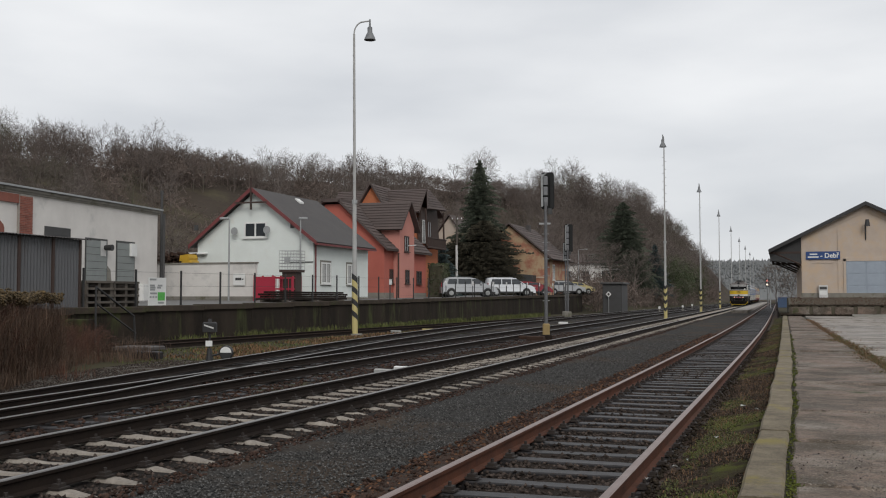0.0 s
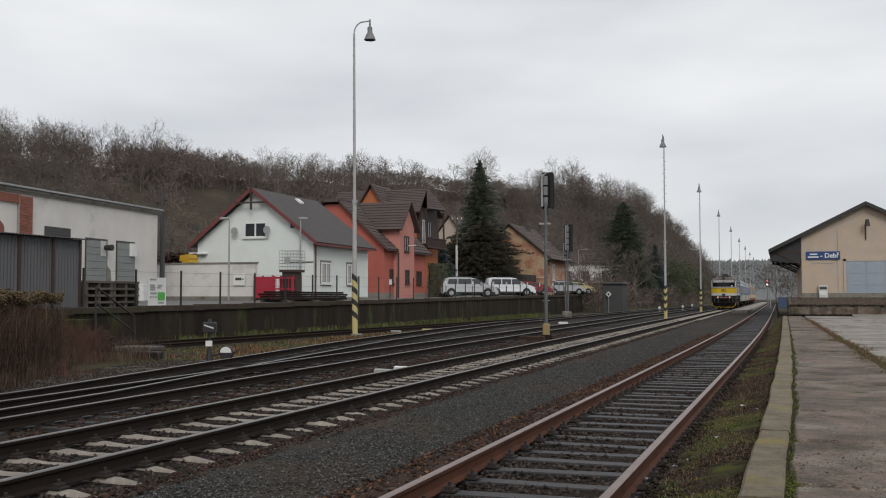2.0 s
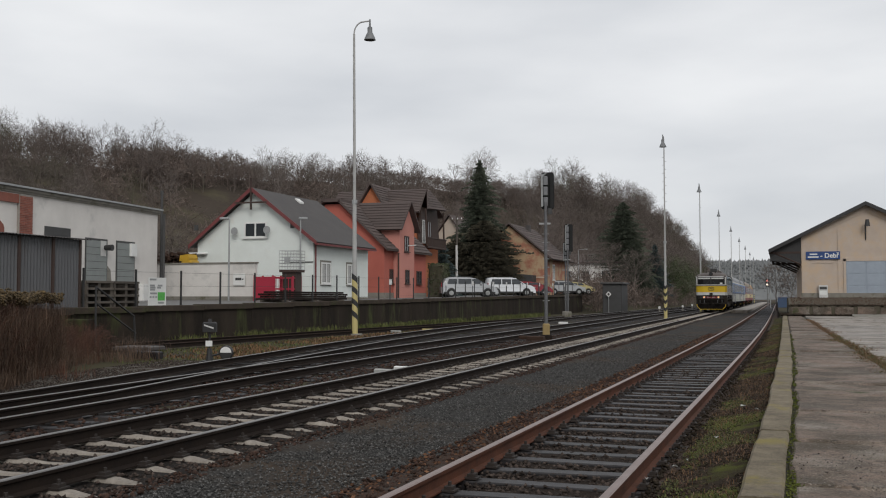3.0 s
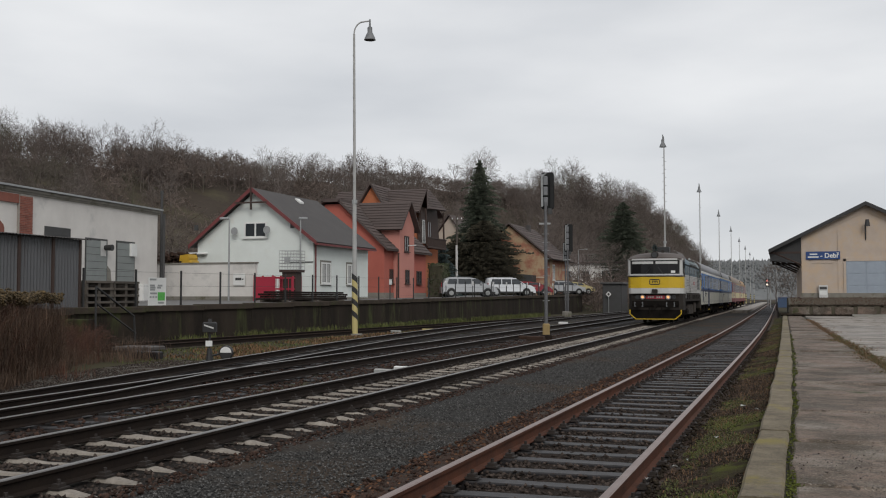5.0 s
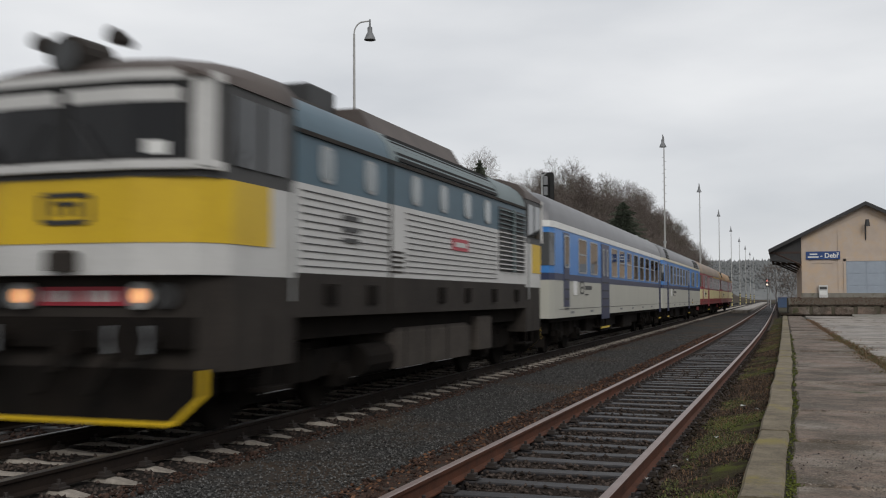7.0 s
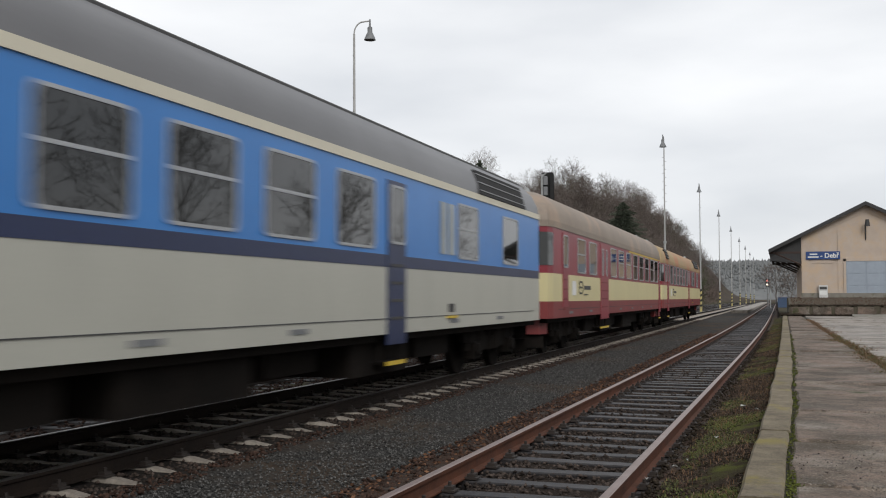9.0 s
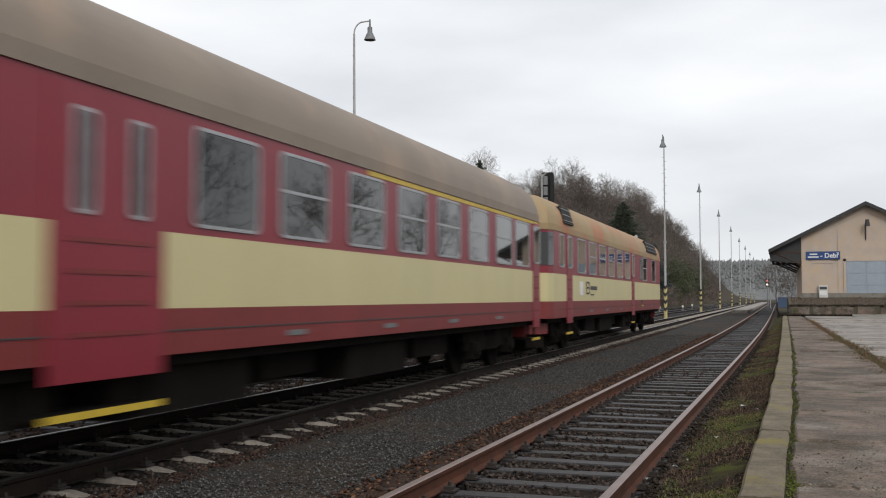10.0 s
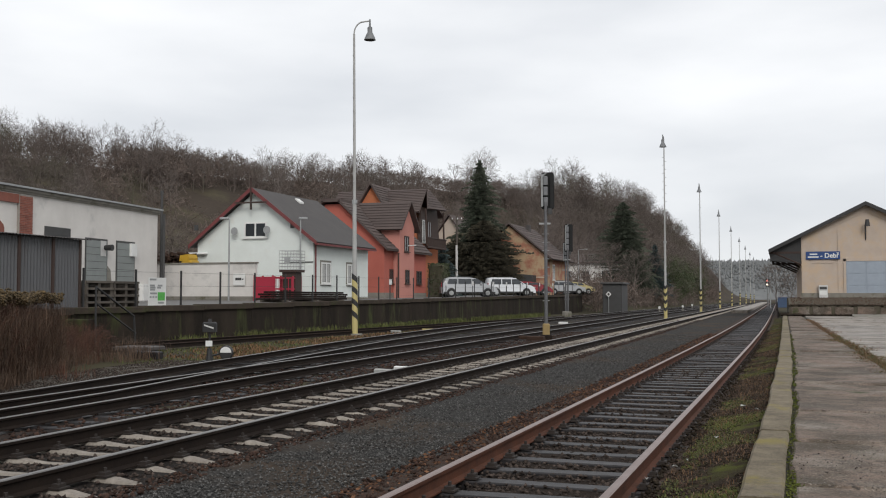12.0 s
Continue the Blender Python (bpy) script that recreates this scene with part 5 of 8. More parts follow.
def lamp_post(name, label, x, y, turn, height=14.0, lean=0.0, stout=1.0):
    g = thing(name, label, "lamp post", group="yard lamp posts")
    g.matrix_world = pose(x, y, 0, 0, lean, turn)
    part("foundation", Shape().bevel_box(-0.3, -0.3, -0.5, 0.3, 0.3, -0.22, 0.04), M_CONC, g)
    part("lower_tube", Shape().tube((0, 0, -0.25), (0, 0, 2.3), 0.135, n=14), M_YELLOW, g, "yellow and black striped foot", smooth=True)
    for k in range(4):
        z = 0.35 + k * 0.56
        s = Shape()
        rings = []
        for i in range(15):
            a = 2 * math.pi * i / 14
            zz = z + 0.28 * math.sin(a / 2)
            rings.append([(0.139 * math.cos(a), 0.139 * math.sin(a), zz), (0.139 * math.cos(a), 0.139 * math.sin(a), zz + 0.26)])
        s.strip(rings)
        part("black_stripe", s, M_BLACK, g)
    part("middle_tube", Shape().tube((0, 0, 2.3), (0, 0, height * 0.41), 0.11 * stout, 0.09 * stout, 14), M_CONPOLE, g, smooth=True)
    part("collar", Shape().tube((0, 0, height * 0.41 - 0.1), (0, 0, height * 0.41 + 0.08), 0.125, n=14), M_METAL, g)
    part("upper_tube", Shape().tube((0, 0, height * 0.41), (0, 0, height - 0.6), 0.07 * stout, 0.05 * stout, 12), M_CONPOLE, g, smooth=True)
    arc = Shape()
    pts = [(0.42 - 0.42 * math.cos(a), 0, height - 0.6 + 0.55 * math.sin(a)) for a in [math.pi / 2 * i / 7 for i in range(8)]] + [(0.78, 0, height - 0.02)]
    for p, q in zip(pts, pts[1:]):
        arc.tube(p, q, 0.035, n=8)
    part("arm", arc, M_CONPOLE, g, smooth=True)
    lamp = part("lamp_neck", Shape().tube((0.76, 0, height + 0.05), (0.76, 0, height - 0.5), 0.035, 0.06, 12), M_MASTBOX, g)
    sh = []
    for r, z in ((0.075, -0.3), (0.115, -0.34), (0.115, -0.56), (0.15, -0.62), (0.25, -0.84), (0.275, -0.92), (0.255, -0.92), (0.11, -0.62)):
        sh.append([(0.76 + r * math.cos(a), r * math.sin(a), height + z) for a in [2 * math.pi * i / 16 for i in range(16)]])
    part("shade", Shape().loft(sh), M_MASTBOX, lamp, smooth=True)
    for k in range(30):
        z = 3.2 + k * (height - 4.5) / 30
        part("climbing_rung", Shape().tube((-0.02, -0.16 if k % 2 else 0.05, z), (-0.02, -0.05 if k % 2 else 0.16, z), 0.014, n=5), M_METAL, g)
    return g


lamp_post("lamp_post", "tall grey lamp post with a striped foot and hooked arm", -18.69, 42.6, 8, 14.3, -0.4)
for k in range(8):
    lamp_post("lamp_post", "tall slender lamp post with a striped foot between the tracks", -8.63, 79 + 35.0 * k, -90, 13.9, 0.0, 0.85)


def signal_mast(x, y, z0, head_z0, head_z1, w=0.52, base=True, label="railway light signal seen from behind on a grey mast", boxes=3):
    g = thing("light_signal", label, "railway signal", group="light signals")
    g.matrix_world = pose(x, y, 0, 0, 0, 12)
    part("mast", Shape().tube((0, 0, z0), (0, 0, head_z0 + 0.3), 0.075, 0.065, 12), M_MAST, g, smooth=True)
    pts = []
    r = 0.12
    for cx, cz, a0 in ((w / 2 - r, head_z1 - r, 0), (-w / 2 + r, head_z1 - r, 90), (-w / 2 + r, head_z0 + r, 180), (w / 2 - r, head_z0 + r, 270)):
        pts += [(cx + 0.08 + r * math.cos(radians(a0 + a)), cz + r * math.sin(radians(a0 + a))) for a in (0, 30, 60, 90)]
    head = part("backplate", Shape().prism(pts, "y", 0.16, 0.2), M_TYRE, g)
    part("head_side", Shape().box(0.19, 0.05, head_z0 + 0.05, w / 2 + 0.05, 0.17, head_z1 - 0.1), M_TYRE, head)
    n = boxes
    hh = (head_z1 - head_z0 - 0.25) / n
    for k in range(n):
        z = head_z0 + 0.12 + k * hh
        part("lamp_box", Shape().bevel_box(-0.11, -0.02, z + 0.03, 0.09, 0.16, z + hh - 0.05, 0.03), M_MASTBOX, head)
    part("head_bracket", Shape().box(-0.18, -0.06, head_z0 + 0.1, -0.12, 0.0, head_z1 - 0.1).tube((-0.15, -0.05, head_z1 - 0.2), (0.05, -0.05, head_z1 - 0.03), 0.03, n=6), M_METAL, head)
    part("junction_box", Shape().bevel_box(0.08, -0.1, head_z0 - 0.22, 0.28, 0.1, head_z0 + 0.02, 0.03), M_DARKGREY, g)
    part("crossbar", Shape().box(-0.28, -0.03, head_z0 - 0.65, 0.2, 0.03, head_z0 - 0.58), M_METAL, g)
    for k in range(9):
        z = 1.3 + k * (head_z0 - 2.0) / 9
        part("rung", Shape().tube((-0.14, 0, z), (0.14, 0, z), 0.013, n=5), M_METAL, g)
    part("base_box", Shape().bevel_box(-0.15, -0.15, z0 + 0.12, 0.15, 0.15, z0 + 0.6, 0.04), stuff("yellowed_base", (0.3, 0.22, 0.09), (0.22, 0.15, 0.07), 0.8), g) if base else part("base_box", Shape().bevel_box(-0.28, -0.22, z0 + 0.1, 0.28, 0.22, z0 + 0.6, 0.04), M_CONC, g)
    part("foundation", Shape().bevel_box(-0.26, -0.26, z0 - 0.2, 0.26, 0.26, z0 + 0.14, 0.04), M_RAIL_BROWN, g)
    return g


signal_mast(-9.42, 41.3, -0.25, 5.15, 6.72, 0.56)
signal_mast(-16.45, 80.0, -0.3, 5.1, 7.35, 0.66, False, boxes=4)
signal_mast(-16.95, 81.5, -0.3, 4.3, 6.0, 0.5, False, boxes=3)
for yy, dx in ((40.6, -0.9), (40.2, -0.2)):
    solo("cable_trough", Shape().bevel_box(-9.4 + dx - 0.35, yy - 0.2, -0.33, -9.4 + dx + 0.35, yy + 0.2, -0.14, 0.03), M_RAIL_SIDE, "rust-red cable box beside the signal", "cable box")


def point_lever():
    g = thing("point_lever", "black point indicator with a white-topped lever weight", "point lever")
    g.matrix_world = pose(-14.15, 22.9, -0.32, 0, 0, 12) @ Matrix.Scale(0.8, 4)
    part("base", Shape().bevel_box(-0.25, -0.2, 0, 0.25, 0.2, 0.16, 0.03).tube((0, 0, 0.1), (0, 0, 0.55), 0.13, 0.07, 10), M_BLACK, g)
    part("spindle", Shape().tube((0, 0, 0.5), (0, 0, 1.1), 0.03), M_BLACK, g)
    part("label_plate", Shape().box(-0.1, -0.1, 0.62, 0.12, -0.085, 0.8), M_WHITEPAINT, g)
    lan = part("lantern", Shape().bevel_box(-0.22, -0.12, 1.08, 0.22, 0.12, 1.4, 0.04), M_BLACK, g)
    part("arrow_bar", Shape().prism([(-0.15, 1.28), (0.17, 1.18), (0.17, 1.23), (-0.15, 1.33)], "y", -0.13, -0.122), M_LOCOWHITE, lan)
    part("lantern_cap", Shape().tube((0, 0, 1.4), (0, 0, 1.5), 0.07, 0.05, 10), M_BLACK, lan)
    part("lever", Shape().tube((0.05, 0, 0.3), (0.5, -0.05, 0.42), 0.03), M_BLACK, g)
    rings = [[(0.58 + r * math.cos(a), -0.12 + d, 0.42 + r * math.sin(a)) for a in [2 * math.pi * i / 20 for i in range(20)]] for r, d in ((0.2, 0.0), (0.23, 0.03), (0.23, 0.11), (0.2, 0.14))]
    wt = part("weight", Shape().loft(rings), M_BLACK, g, smooth=True)
    half = [(0.58 + 0.19 * math.cos(a), 0.42 + 0.19 * math.sin(a)) for a in [math.pi * i / 10 for i in range(11)]]
    part("white_half", Shape().prism(half, "y", -0.128, -0.121), M_WHITEPAINT, wt, "white half of the weight")
    part("rod", Shape().tube((0.1, 0, 0.08), (2.6, -0.6, 0.08), 0.025, n=6), M_BLACK, g)


point_lever()


# ---- parked cars ----
def car(name, label, paint, x, y, turn, L=4.5, H=1.7, W=1.78, van=False):
    g = thing(name, label, "car", group="cars parked by the street")
    g.matrix_world = pose(x, y, street_z(y) + 0.02, 0, 0, turn)
    a = L / 2
    # body side outline: y along the car's length is local x
    if van:
        prof = [(-a, 0.3), (-a, 1.0), (-a + 0.08, 1.5), (-a + 0.2, H - 0.06), (-a + 0.45, H), (a - 2.3, H), (a - 1.85, H - 0.08), (a - 1.35, 1.36), (a - 0.95, 1.1), (a - 0.4, 1.0), (a - 0.1, 0.84), (a, 0.6), (a, 0.3)]
    else:
        prof = [(-a, 0.3), (-a, 0.75), (-a + 0.06, 1.0), (-a + 0.22, H * 0.78), (-a + 0.42, H * 0.94), (-a + 0.7, H - 0.02), (-a + 1.3, H), (a - 2.35, H - 0.02), (a - 1.9, H - 0.12), (a - 1.45, 1.34), (a - 0.95, 1.06), (a - 0.42, 0.92), (a - 0.12, 0.76), (a, 0.58), (a, 0.3)]
    sec = []
    for w, inset in ((W / 2 - 0.12, 0.06), (W / 2, 0.0), (W / 2, 0.0), (W / 2 - 0.12, 0.06)):
        sec.append((w, inset))
    rings = []
    for yy, ins in ((-W / 2, 0.06), (-W / 2 + 0.1, 0.0), (W / 2 - 0.1, 0.0), (W / 2, 0.06)):
        rings.append([(px * (1 - ins * 0.25), yy * (0.86 if pz > 1.15 else 1.0), pz - (ins * 0.4 if pz > 1.15 else 0)) for px, pz in prof])
    part("body", Shape().loft(rings), paint, g, smooth=True)
    for sd in (-1, 1):
        yy = sd * (W / 2 * 0.90)
        if van:
            cuts = [(-a + 0.3, -a + 1.3), (-a + 1.4, a - 2.35), (a - 2.27, a - 1.25)]
        else:
            cuts = [(-a + 0.5, -a + 1.35), (-a + 1.45, a - 2.25), (a - 2.17, a - 1.25)]
        for i, (p, q) in enumerate(cuts):
            top = H - 0.16
            pts = [(p, 1.1), (q + (0.12 if i == 2 else 0), 1.1), (q - (0.45 if i == 2 else 0), top), (p + (0.15 if i == 0 else 0), top)]
            s = Shape()
            vs = []
            for off in (-0.02, 0.035):
                for px, pz in pts:
                    base = W / 2 - (pz - 1.0) * 0.16
                    vs.append((px, sd * (base + off), pz))
            s.add(vs, [(0, 1, 2, 3), (4, 7, 6, 5), (0, 4, 5, 1), (1, 5, 6, 2), (2, 6, 7, 3), (3, 7, 4, 0)])
            part("side_window", s, M_GLASS, g)
        part("sill_trim", Shape().box(-a + 0.2, sd * W / 2 - 0.02, 0.3, a - 0.2, sd * W / 2 + 0.02, 0.42), M_BLACK, g)
        part("mirror", Shape().bevel_box(a - 1.5, min(sd * W / 2, sd * (W / 2 + 0.18)), 1.05, a - 1.35, max(sd * W / 2, sd * (W / 2 + 0.18)), 1.2, 0.02), paint, g)
        part("headlamp", Shape().bevel_box(a - 0.28, min(sd * 0.5, sd * 0.86), 0.7, a - 0.0, max(sd * 0.5, sd * 0.86), 0.86, 0.02), M_METAL, g)
        part("tail_lamp", Shape().box(-a - 0.01, min(sd * 0.7, sd * 0.88), 0.8, -a + 0.08, max(sd * 0.7, sd * 0.88), 1.2), M_CARRED, g)
        for px in (-a + 0.85, a - 0.85):
            rr = 0.32
            part("wheel_arch", Shape().tube((px, sd * (W / 2 - 0.2), rr + 0.04), (px, sd * (W / 2 + 0.006), rr + 0.04), rr + 0.07, n=20), M_BLACK, g)
            w = part("wheel", Shape().tube((px, sd * (W / 2 - 0.2), rr), (px, sd * (W / 2 + 0.03), rr), rr, rr, 20), M_TYRE, g)
            part("rim", Shape().tube((px, sd * (W / 2 + 0.03), rr), (px, sd * (W / 2 + 0.045), rr), 0.2, 0.18, 14), M_METAL, w)
    ws = Shape().add([(a - 1.02, -0.7, 1.13), (a - 1.02, 0.7, 1.13), (a - 1.85, 0.6, H - 0.08), (a - 1.85, -0.6, H - 0.08), (a - 1.06, -0.7, 1.1), (a - 1.06, 0.7, 1.1), (a - 1.9, 0.6, H - 0.12), (a - 1.9, -0.6, H - 0.12)],
                     [(0, 1, 2, 3), (4, 7, 6, 5), (0, 4, 5, 1), (1, 5, 6, 2), (2, 6, 7, 3), (3, 7, 4, 0)])
    part("windscreen", ws, M_GLASS, g)
    part("bumper", Shape().bevel_box(a - 0.12, -W / 2 + 0.1, 0.3, a + 0.08, W / 2 - 0.1, 0.6, 0.04), paint, g)
    part("number_plate", Shape().box(a + 0.081, -0.26, 0.42, a + 0.09, 0.26, 0.53), M_WHITEPAINT, g)
    part("roof_rail", Shape().tube((-a + 0.9, W / 2 * 0.78, H + 0.02), (a - 2.1, W / 2 * 0.78, H + 0.02), 0.025, n=6).tube((-a + 0.9, -W / 2 * 0.78, H + 0.02), (a - 2.1, -W / 2 * 0.78, H + 0.02), 0.025, n=6), M_BLACK, g)
    return g


car("minivan", "silver minivan parked behind the fence", M_CARSILVER, -25.35, 81.5, 27, 4.8, 1.66)
car("delivery_van", "small white van parked beside the minivan", M_CARWHITE, -24.75, 93.0, 27, 4.6, 1.75, van=True)
car("hatchback", "dark red car half hidden by a van", M_CARRED, -24.9, 102.5, 30, 4.0, 1.45)
car("estate_car", "silver estate car parked near the end of the wall", M_CARSILVER, -24.2, 115.5, 32, 4.7, 1.6)
car("hatchback", "pale yellow car behind the estate car", M_CARYELLOW, -23.6, 119.5, 32, 4.2, 1.5)


# ---- loose stones, grass, trees ----
def fast_mesh(name, verts, tris, material, smooth=False):
    """A triangle mesh from arrays."""
    me = bpy.data.meshes.new(name)
    verts, tris = np.asarray(verts, np.float32), np.asarray(tris, np.int32)
    me.vertices.add(len(verts))
    me.vertices.foreach_set("co", verts.ravel())
    me.loops.add(len(tris) * 3)
    me.loops.foreach_set("vertex_index", tris.ravel())
    me.polygons.add(len(tris))
    me.polygons.foreach_set("loop_start", np.arange(0, len(tris) * 3, 3, dtype=np.int32))
    me.update(calc_edges=True)
    me.materials.append(material)
    return me


NPR = np.random.default_rng(7)


def stones(name, label, pts, size, material, squash=0.7, category="stones"):
    """Irregular eight-faced stones at the given points."""
    n = len(pts)
    unit = np.array([(1, 0, 0), (0, 1, 0), (-1, 0, 0), (0, -1, 0), (0, 0, 1), (0, 0, -1)], float)
    tri = np.array([(0, 1, 4), (1, 2, 4), (2, 3, 4), (3, 0, 4), (1, 0, 5), (2, 1, 5), (3, 2, 5), (0, 3, 5)])
    r = NPR.uniform(size[0], size[1], n)
    v = unit[None] * NPR.uniform(0.6, 1.2, (n, 6, 1)) + NPR.uniform(-0.28, 0.28, (n, 6, 3))
    a = NPR.uniform(0, 2 * math.pi, n)
    ca, sa = np.cos(a), np.sin(a)
    x, y = v[..., 0].copy(), v[..., 1].copy()
    v[..., 0], v[..., 1] = ca[:, None] * x - sa[:, None] * y, sa[:, None] * x + ca[:, None] * y
    v[..., 2] *= squash
    v = v * r[:, None, None] + np.asarray(pts)[:, None, :]
    t = tri[None] + 6 * np.arange(n)[:, None, None]
    return tagged(new(name, fast_mesh(name, v.reshape(-1, 3), t.reshape(-1, 3), material)), label, category, kind="stuff")


def spread(fx, lo, hi, y0, y1, n, z, near=1.6):
    """Points beside a line, denser towards the camera's end."""
    u = NPR.uniform(0, 1, n) ** near
    ys = y0 + (y1 - y0) * u
    xs = np.array([fx(float(y)) for y in ys]) + NPR.uniform(lo, hi, n)
    return np.stack([xs, ys, np.full(n, z) + NPR.uniform(-0.025, 0.02, n)], 1)


def keep_off(pts, fx, clear=0.09):
    """Leaves the rails free of stones."""
    c = np.array([fx(float(y)) for y in pts[:, 1]])
    d = np.abs(np.abs(pts[:, 0] - c) - 0.7535)
    return pts[d > clear]


def off_sleepers(pts, first, pitch, half):
    """Leaves the sleepers' tops free of stones."""
    k = (pts[:, 1] - first) / pitch
    return pts[np.abs(k - np.round(k)) * pitch > half]


def lifted(pts, fx, lo, over, by):
    """Raises the stones towards the shoulders."""
    d = np.abs(pts[:, 0] - np.array([fx(float(y)) for y in pts[:, 1]]))
    u = np.clip((d - lo) / over, 0, 1)
    pts[:, 2] += by * u * u * (3 - 2 * u)
    return pts


stones("ballast_stones", "loose grey and brown ballast stones round the main track", lifted(off_sleepers(keep_off(spread(main_x, -1.75, 1.3, 6, 75, 34000, -0.199), main_x), -13.7, 0.61, 0.12), main_x, 0.8, 0.45, -0.012), (0.018, 0.038), M_STONE)
stones("shoulder_stones", "brown ballast stones round the sleeper ends", np.concatenate([spread(main_x, 1.2, 1.5, 6, 55, 4500, -0.215), spread(main_x, -1.5, -1.15, 6, 50, 3500, -0.21)]), (0.014, 0.036), M_STONE_RUST)
stones("ballast_stones", "rusty ballast stones between the station tracks", keep_off(spread(second_x, -1.6, 2.35, 8, 50, 11000, -0.3), second_x), (0.022, 0.05), M_STONE_RUST)
stones("gravel_stones", "fine dark gravel stones on the path between tracks", spread(lambda y: main_x(y) + 2.6, -1.3, 1.2, 5, 46, 60000, -0.226, 2.0), (0.008, 0.019), M_GRAVELSTONE)
stones("ballast_stones", "rust-stained stones and leaves along the siding", spread(spur_x, -1.45, -0.86, 5, 45, 7000, -0.14), (0.012, 0.034), M_STONE_RUST)
stones("siding_shoulder", "dark earth and stones beside the siding's outer rail", spread(spur_x, 0.87, 1.35, 5, 50, 8000, -0.138), (0.009, 0.03), M_CLOD)
stones("ballast_stones", "dirty stones between the siding's sleepers", off_sleepers(keep_off(spread(spur_x, -0.72, 0.72, 5, 45, 16000, -0.188), spur_x), -13.7, 0.62, 0.09), (0.012, 0.034), M_STONE)


def blades(name, label, pts, height, width, material, lean=0.5, category="grass"):
    """Thin bent blades, two triangles each."""
    n = len(pts)
    h = NPR.uniform(height[0], height[1], n)
    a = NPR.uniform(0, 2 * math.pi, n)
    d = np.stack([np.cos(a), np.sin(a), np.zeros(n)], 1)
    side = np.stack([-np.sin(a), np.cos(a), np.zeros(n)], 1) * (width * NPR.uniform(0.6, 1.3, n))[:, None]
    up = np.array([0, 0, 1.0])
    p = np.asarray(pts)
    k = NPR.uniform(0.1, lean, n)[:, None]
    mid = p + up * (h * 0.6)[:, None] + d * k * (h * 0.35)[:, None]
    tip = p + up * (h * (1 - 0.3 * k[:, 0]))[:, None] + d * k * h[:, None]
    v = np.stack([p - side, p + side, mid + side * 0.7, mid - side * 0.7, tip], 1)
    t = np.array([(0, 1, 2), (0, 2, 3), (3, 2, 4)])[None] + 5 * np.arange(n)[:, None, None]
    return tagged(new(name, fast_mesh(name, v.reshape(-1, 3), t.reshape(-1, 3), material)), label, category, kind="stuff")


def patch(x0, x1, y0, y1, n, z, clump=0.0, zf=None):
    xs, ys = NPR.uniform(x0, x1, n), NPR.uniform(y0, y1, n)
    if clump:
        keep = np.array([noise.noise((float(x) * clump, float(y) * clump, 5.0)) > -0.05 + NPR.uniform(-0.2, 0.2) for x, y in zip(xs, ys)])
        xs, ys = xs[keep], ys[keep]
    zs = np.full(len(xs), z) if zf is None else np.array([zf(float(x), float(y)) for x, y in zip(xs, ys)])
    return np.stack([xs, ys, zs], 1)


def verge_pts(n, y0, y1):
    ys = y0 + (y1 - y0) * NPR.uniform(0, 1, n) ** 1.7
    out = []
    for y in ys:
        y = float(y)
        a, b = spur_x(y) + 1.0, kerb_x(y) - 0.01
        x = a + (b - a) * float(NPR.uniform(0, 1))
        if noise.noise((x * 1.3, y * 0.9, 2.0)) > -0.12 + float(NPR.uniform(-0.25, 0.25)):
            out.append((x, y, -0.15 + 0.19 * smooth((x - spur_x(y) - 0.9) / 1.1)))
    return np.array(out)


blades("dry_verge_grass", "dry straw in the mossy verge", verge_pts(20000, 5.5, 60), (0.008, 0.035), 0.005, M_DRYTWIG, 1.7)
def mossy(pts, lo, hi):
    """Keeps the points where the moss grows thick."""
    m = np.array([noise.noise((float(p[0]) * 1.1, float(p[1]) * 0.8, 12.0)) for p in pts])
    return pts[(m > lo) & (m < hi)]


blades("verge_grass", "short mossy green grass beside the kerb", mossy(verge_pts(110000, 5.5, 60), -0.02, 2), (0.01, 0.034), 0.006, M_GREENGRASS, 1.5)
stones("moss_clumps", "low cushions of bright green moss on the verge", mossy(verge_pts(40000, 5.5, 60), 0.14, 2), (0.01, 0.034), M_MOSS, 0.6, "moss")
stones("verge_clods", "dark crumbly clods of earth on the verge", mossy(verge_pts(40000, 5.5, 60), -2, 0.22), (0.008, 0.032), M_CLOD, 0.6, "soil")
stones("verge_soil", "dark crumbly soil and stones in the mossy verge", verge_pts(9000, 5.5, 60), (0.01, 0.032), M_STONE_RUST, 0.6, "soil")
blades("verge_stalks", "brown dead stalks in the verge", verge_pts(9000, 5.5, 60), (0.02, 0.07), 0.003, M_REDGRASS, 1.8)
def joint_points(n):
    """Patchy growth along the joint between kerb and slabs."""
    out = []
    for y in 5.5 + 34 * NPR.uniform(0, 1, n) ** 2.0:
        y = float(y)
        if noise.noise((y * 1.1, 4.0, 0.0)) > float(NPR.uniform(-0.35, 0.3)):
            out.append((kerb_x(y) + 0.31 + float(NPR.normal(0.03, 0.035)), y, 0.088))
    return np.array(out)


stones("joint_moss", "low patchy green moss between kerb and slabs", joint_points(5200), (0.006, 0.018), M_MOSS, 0.45, "moss")


def seam_points(n, y0, y1, wide):
    ys = y0 + (y1 - y0) * NPR.uniform(0, 1, n) ** 1.5
    xs = np.array([seam_x(float(y)) for y in ys]) + 0.1 + NPR.normal(0, 1, n) * wide * np.array([0.35 + 0.65 * max(0.0, noise.noise((float(y) * 0.3, 2.0, 6.0)) + 0.3) for y in ys])
    return np.stack([xs, ys, np.full(n, 0.085)], 1)


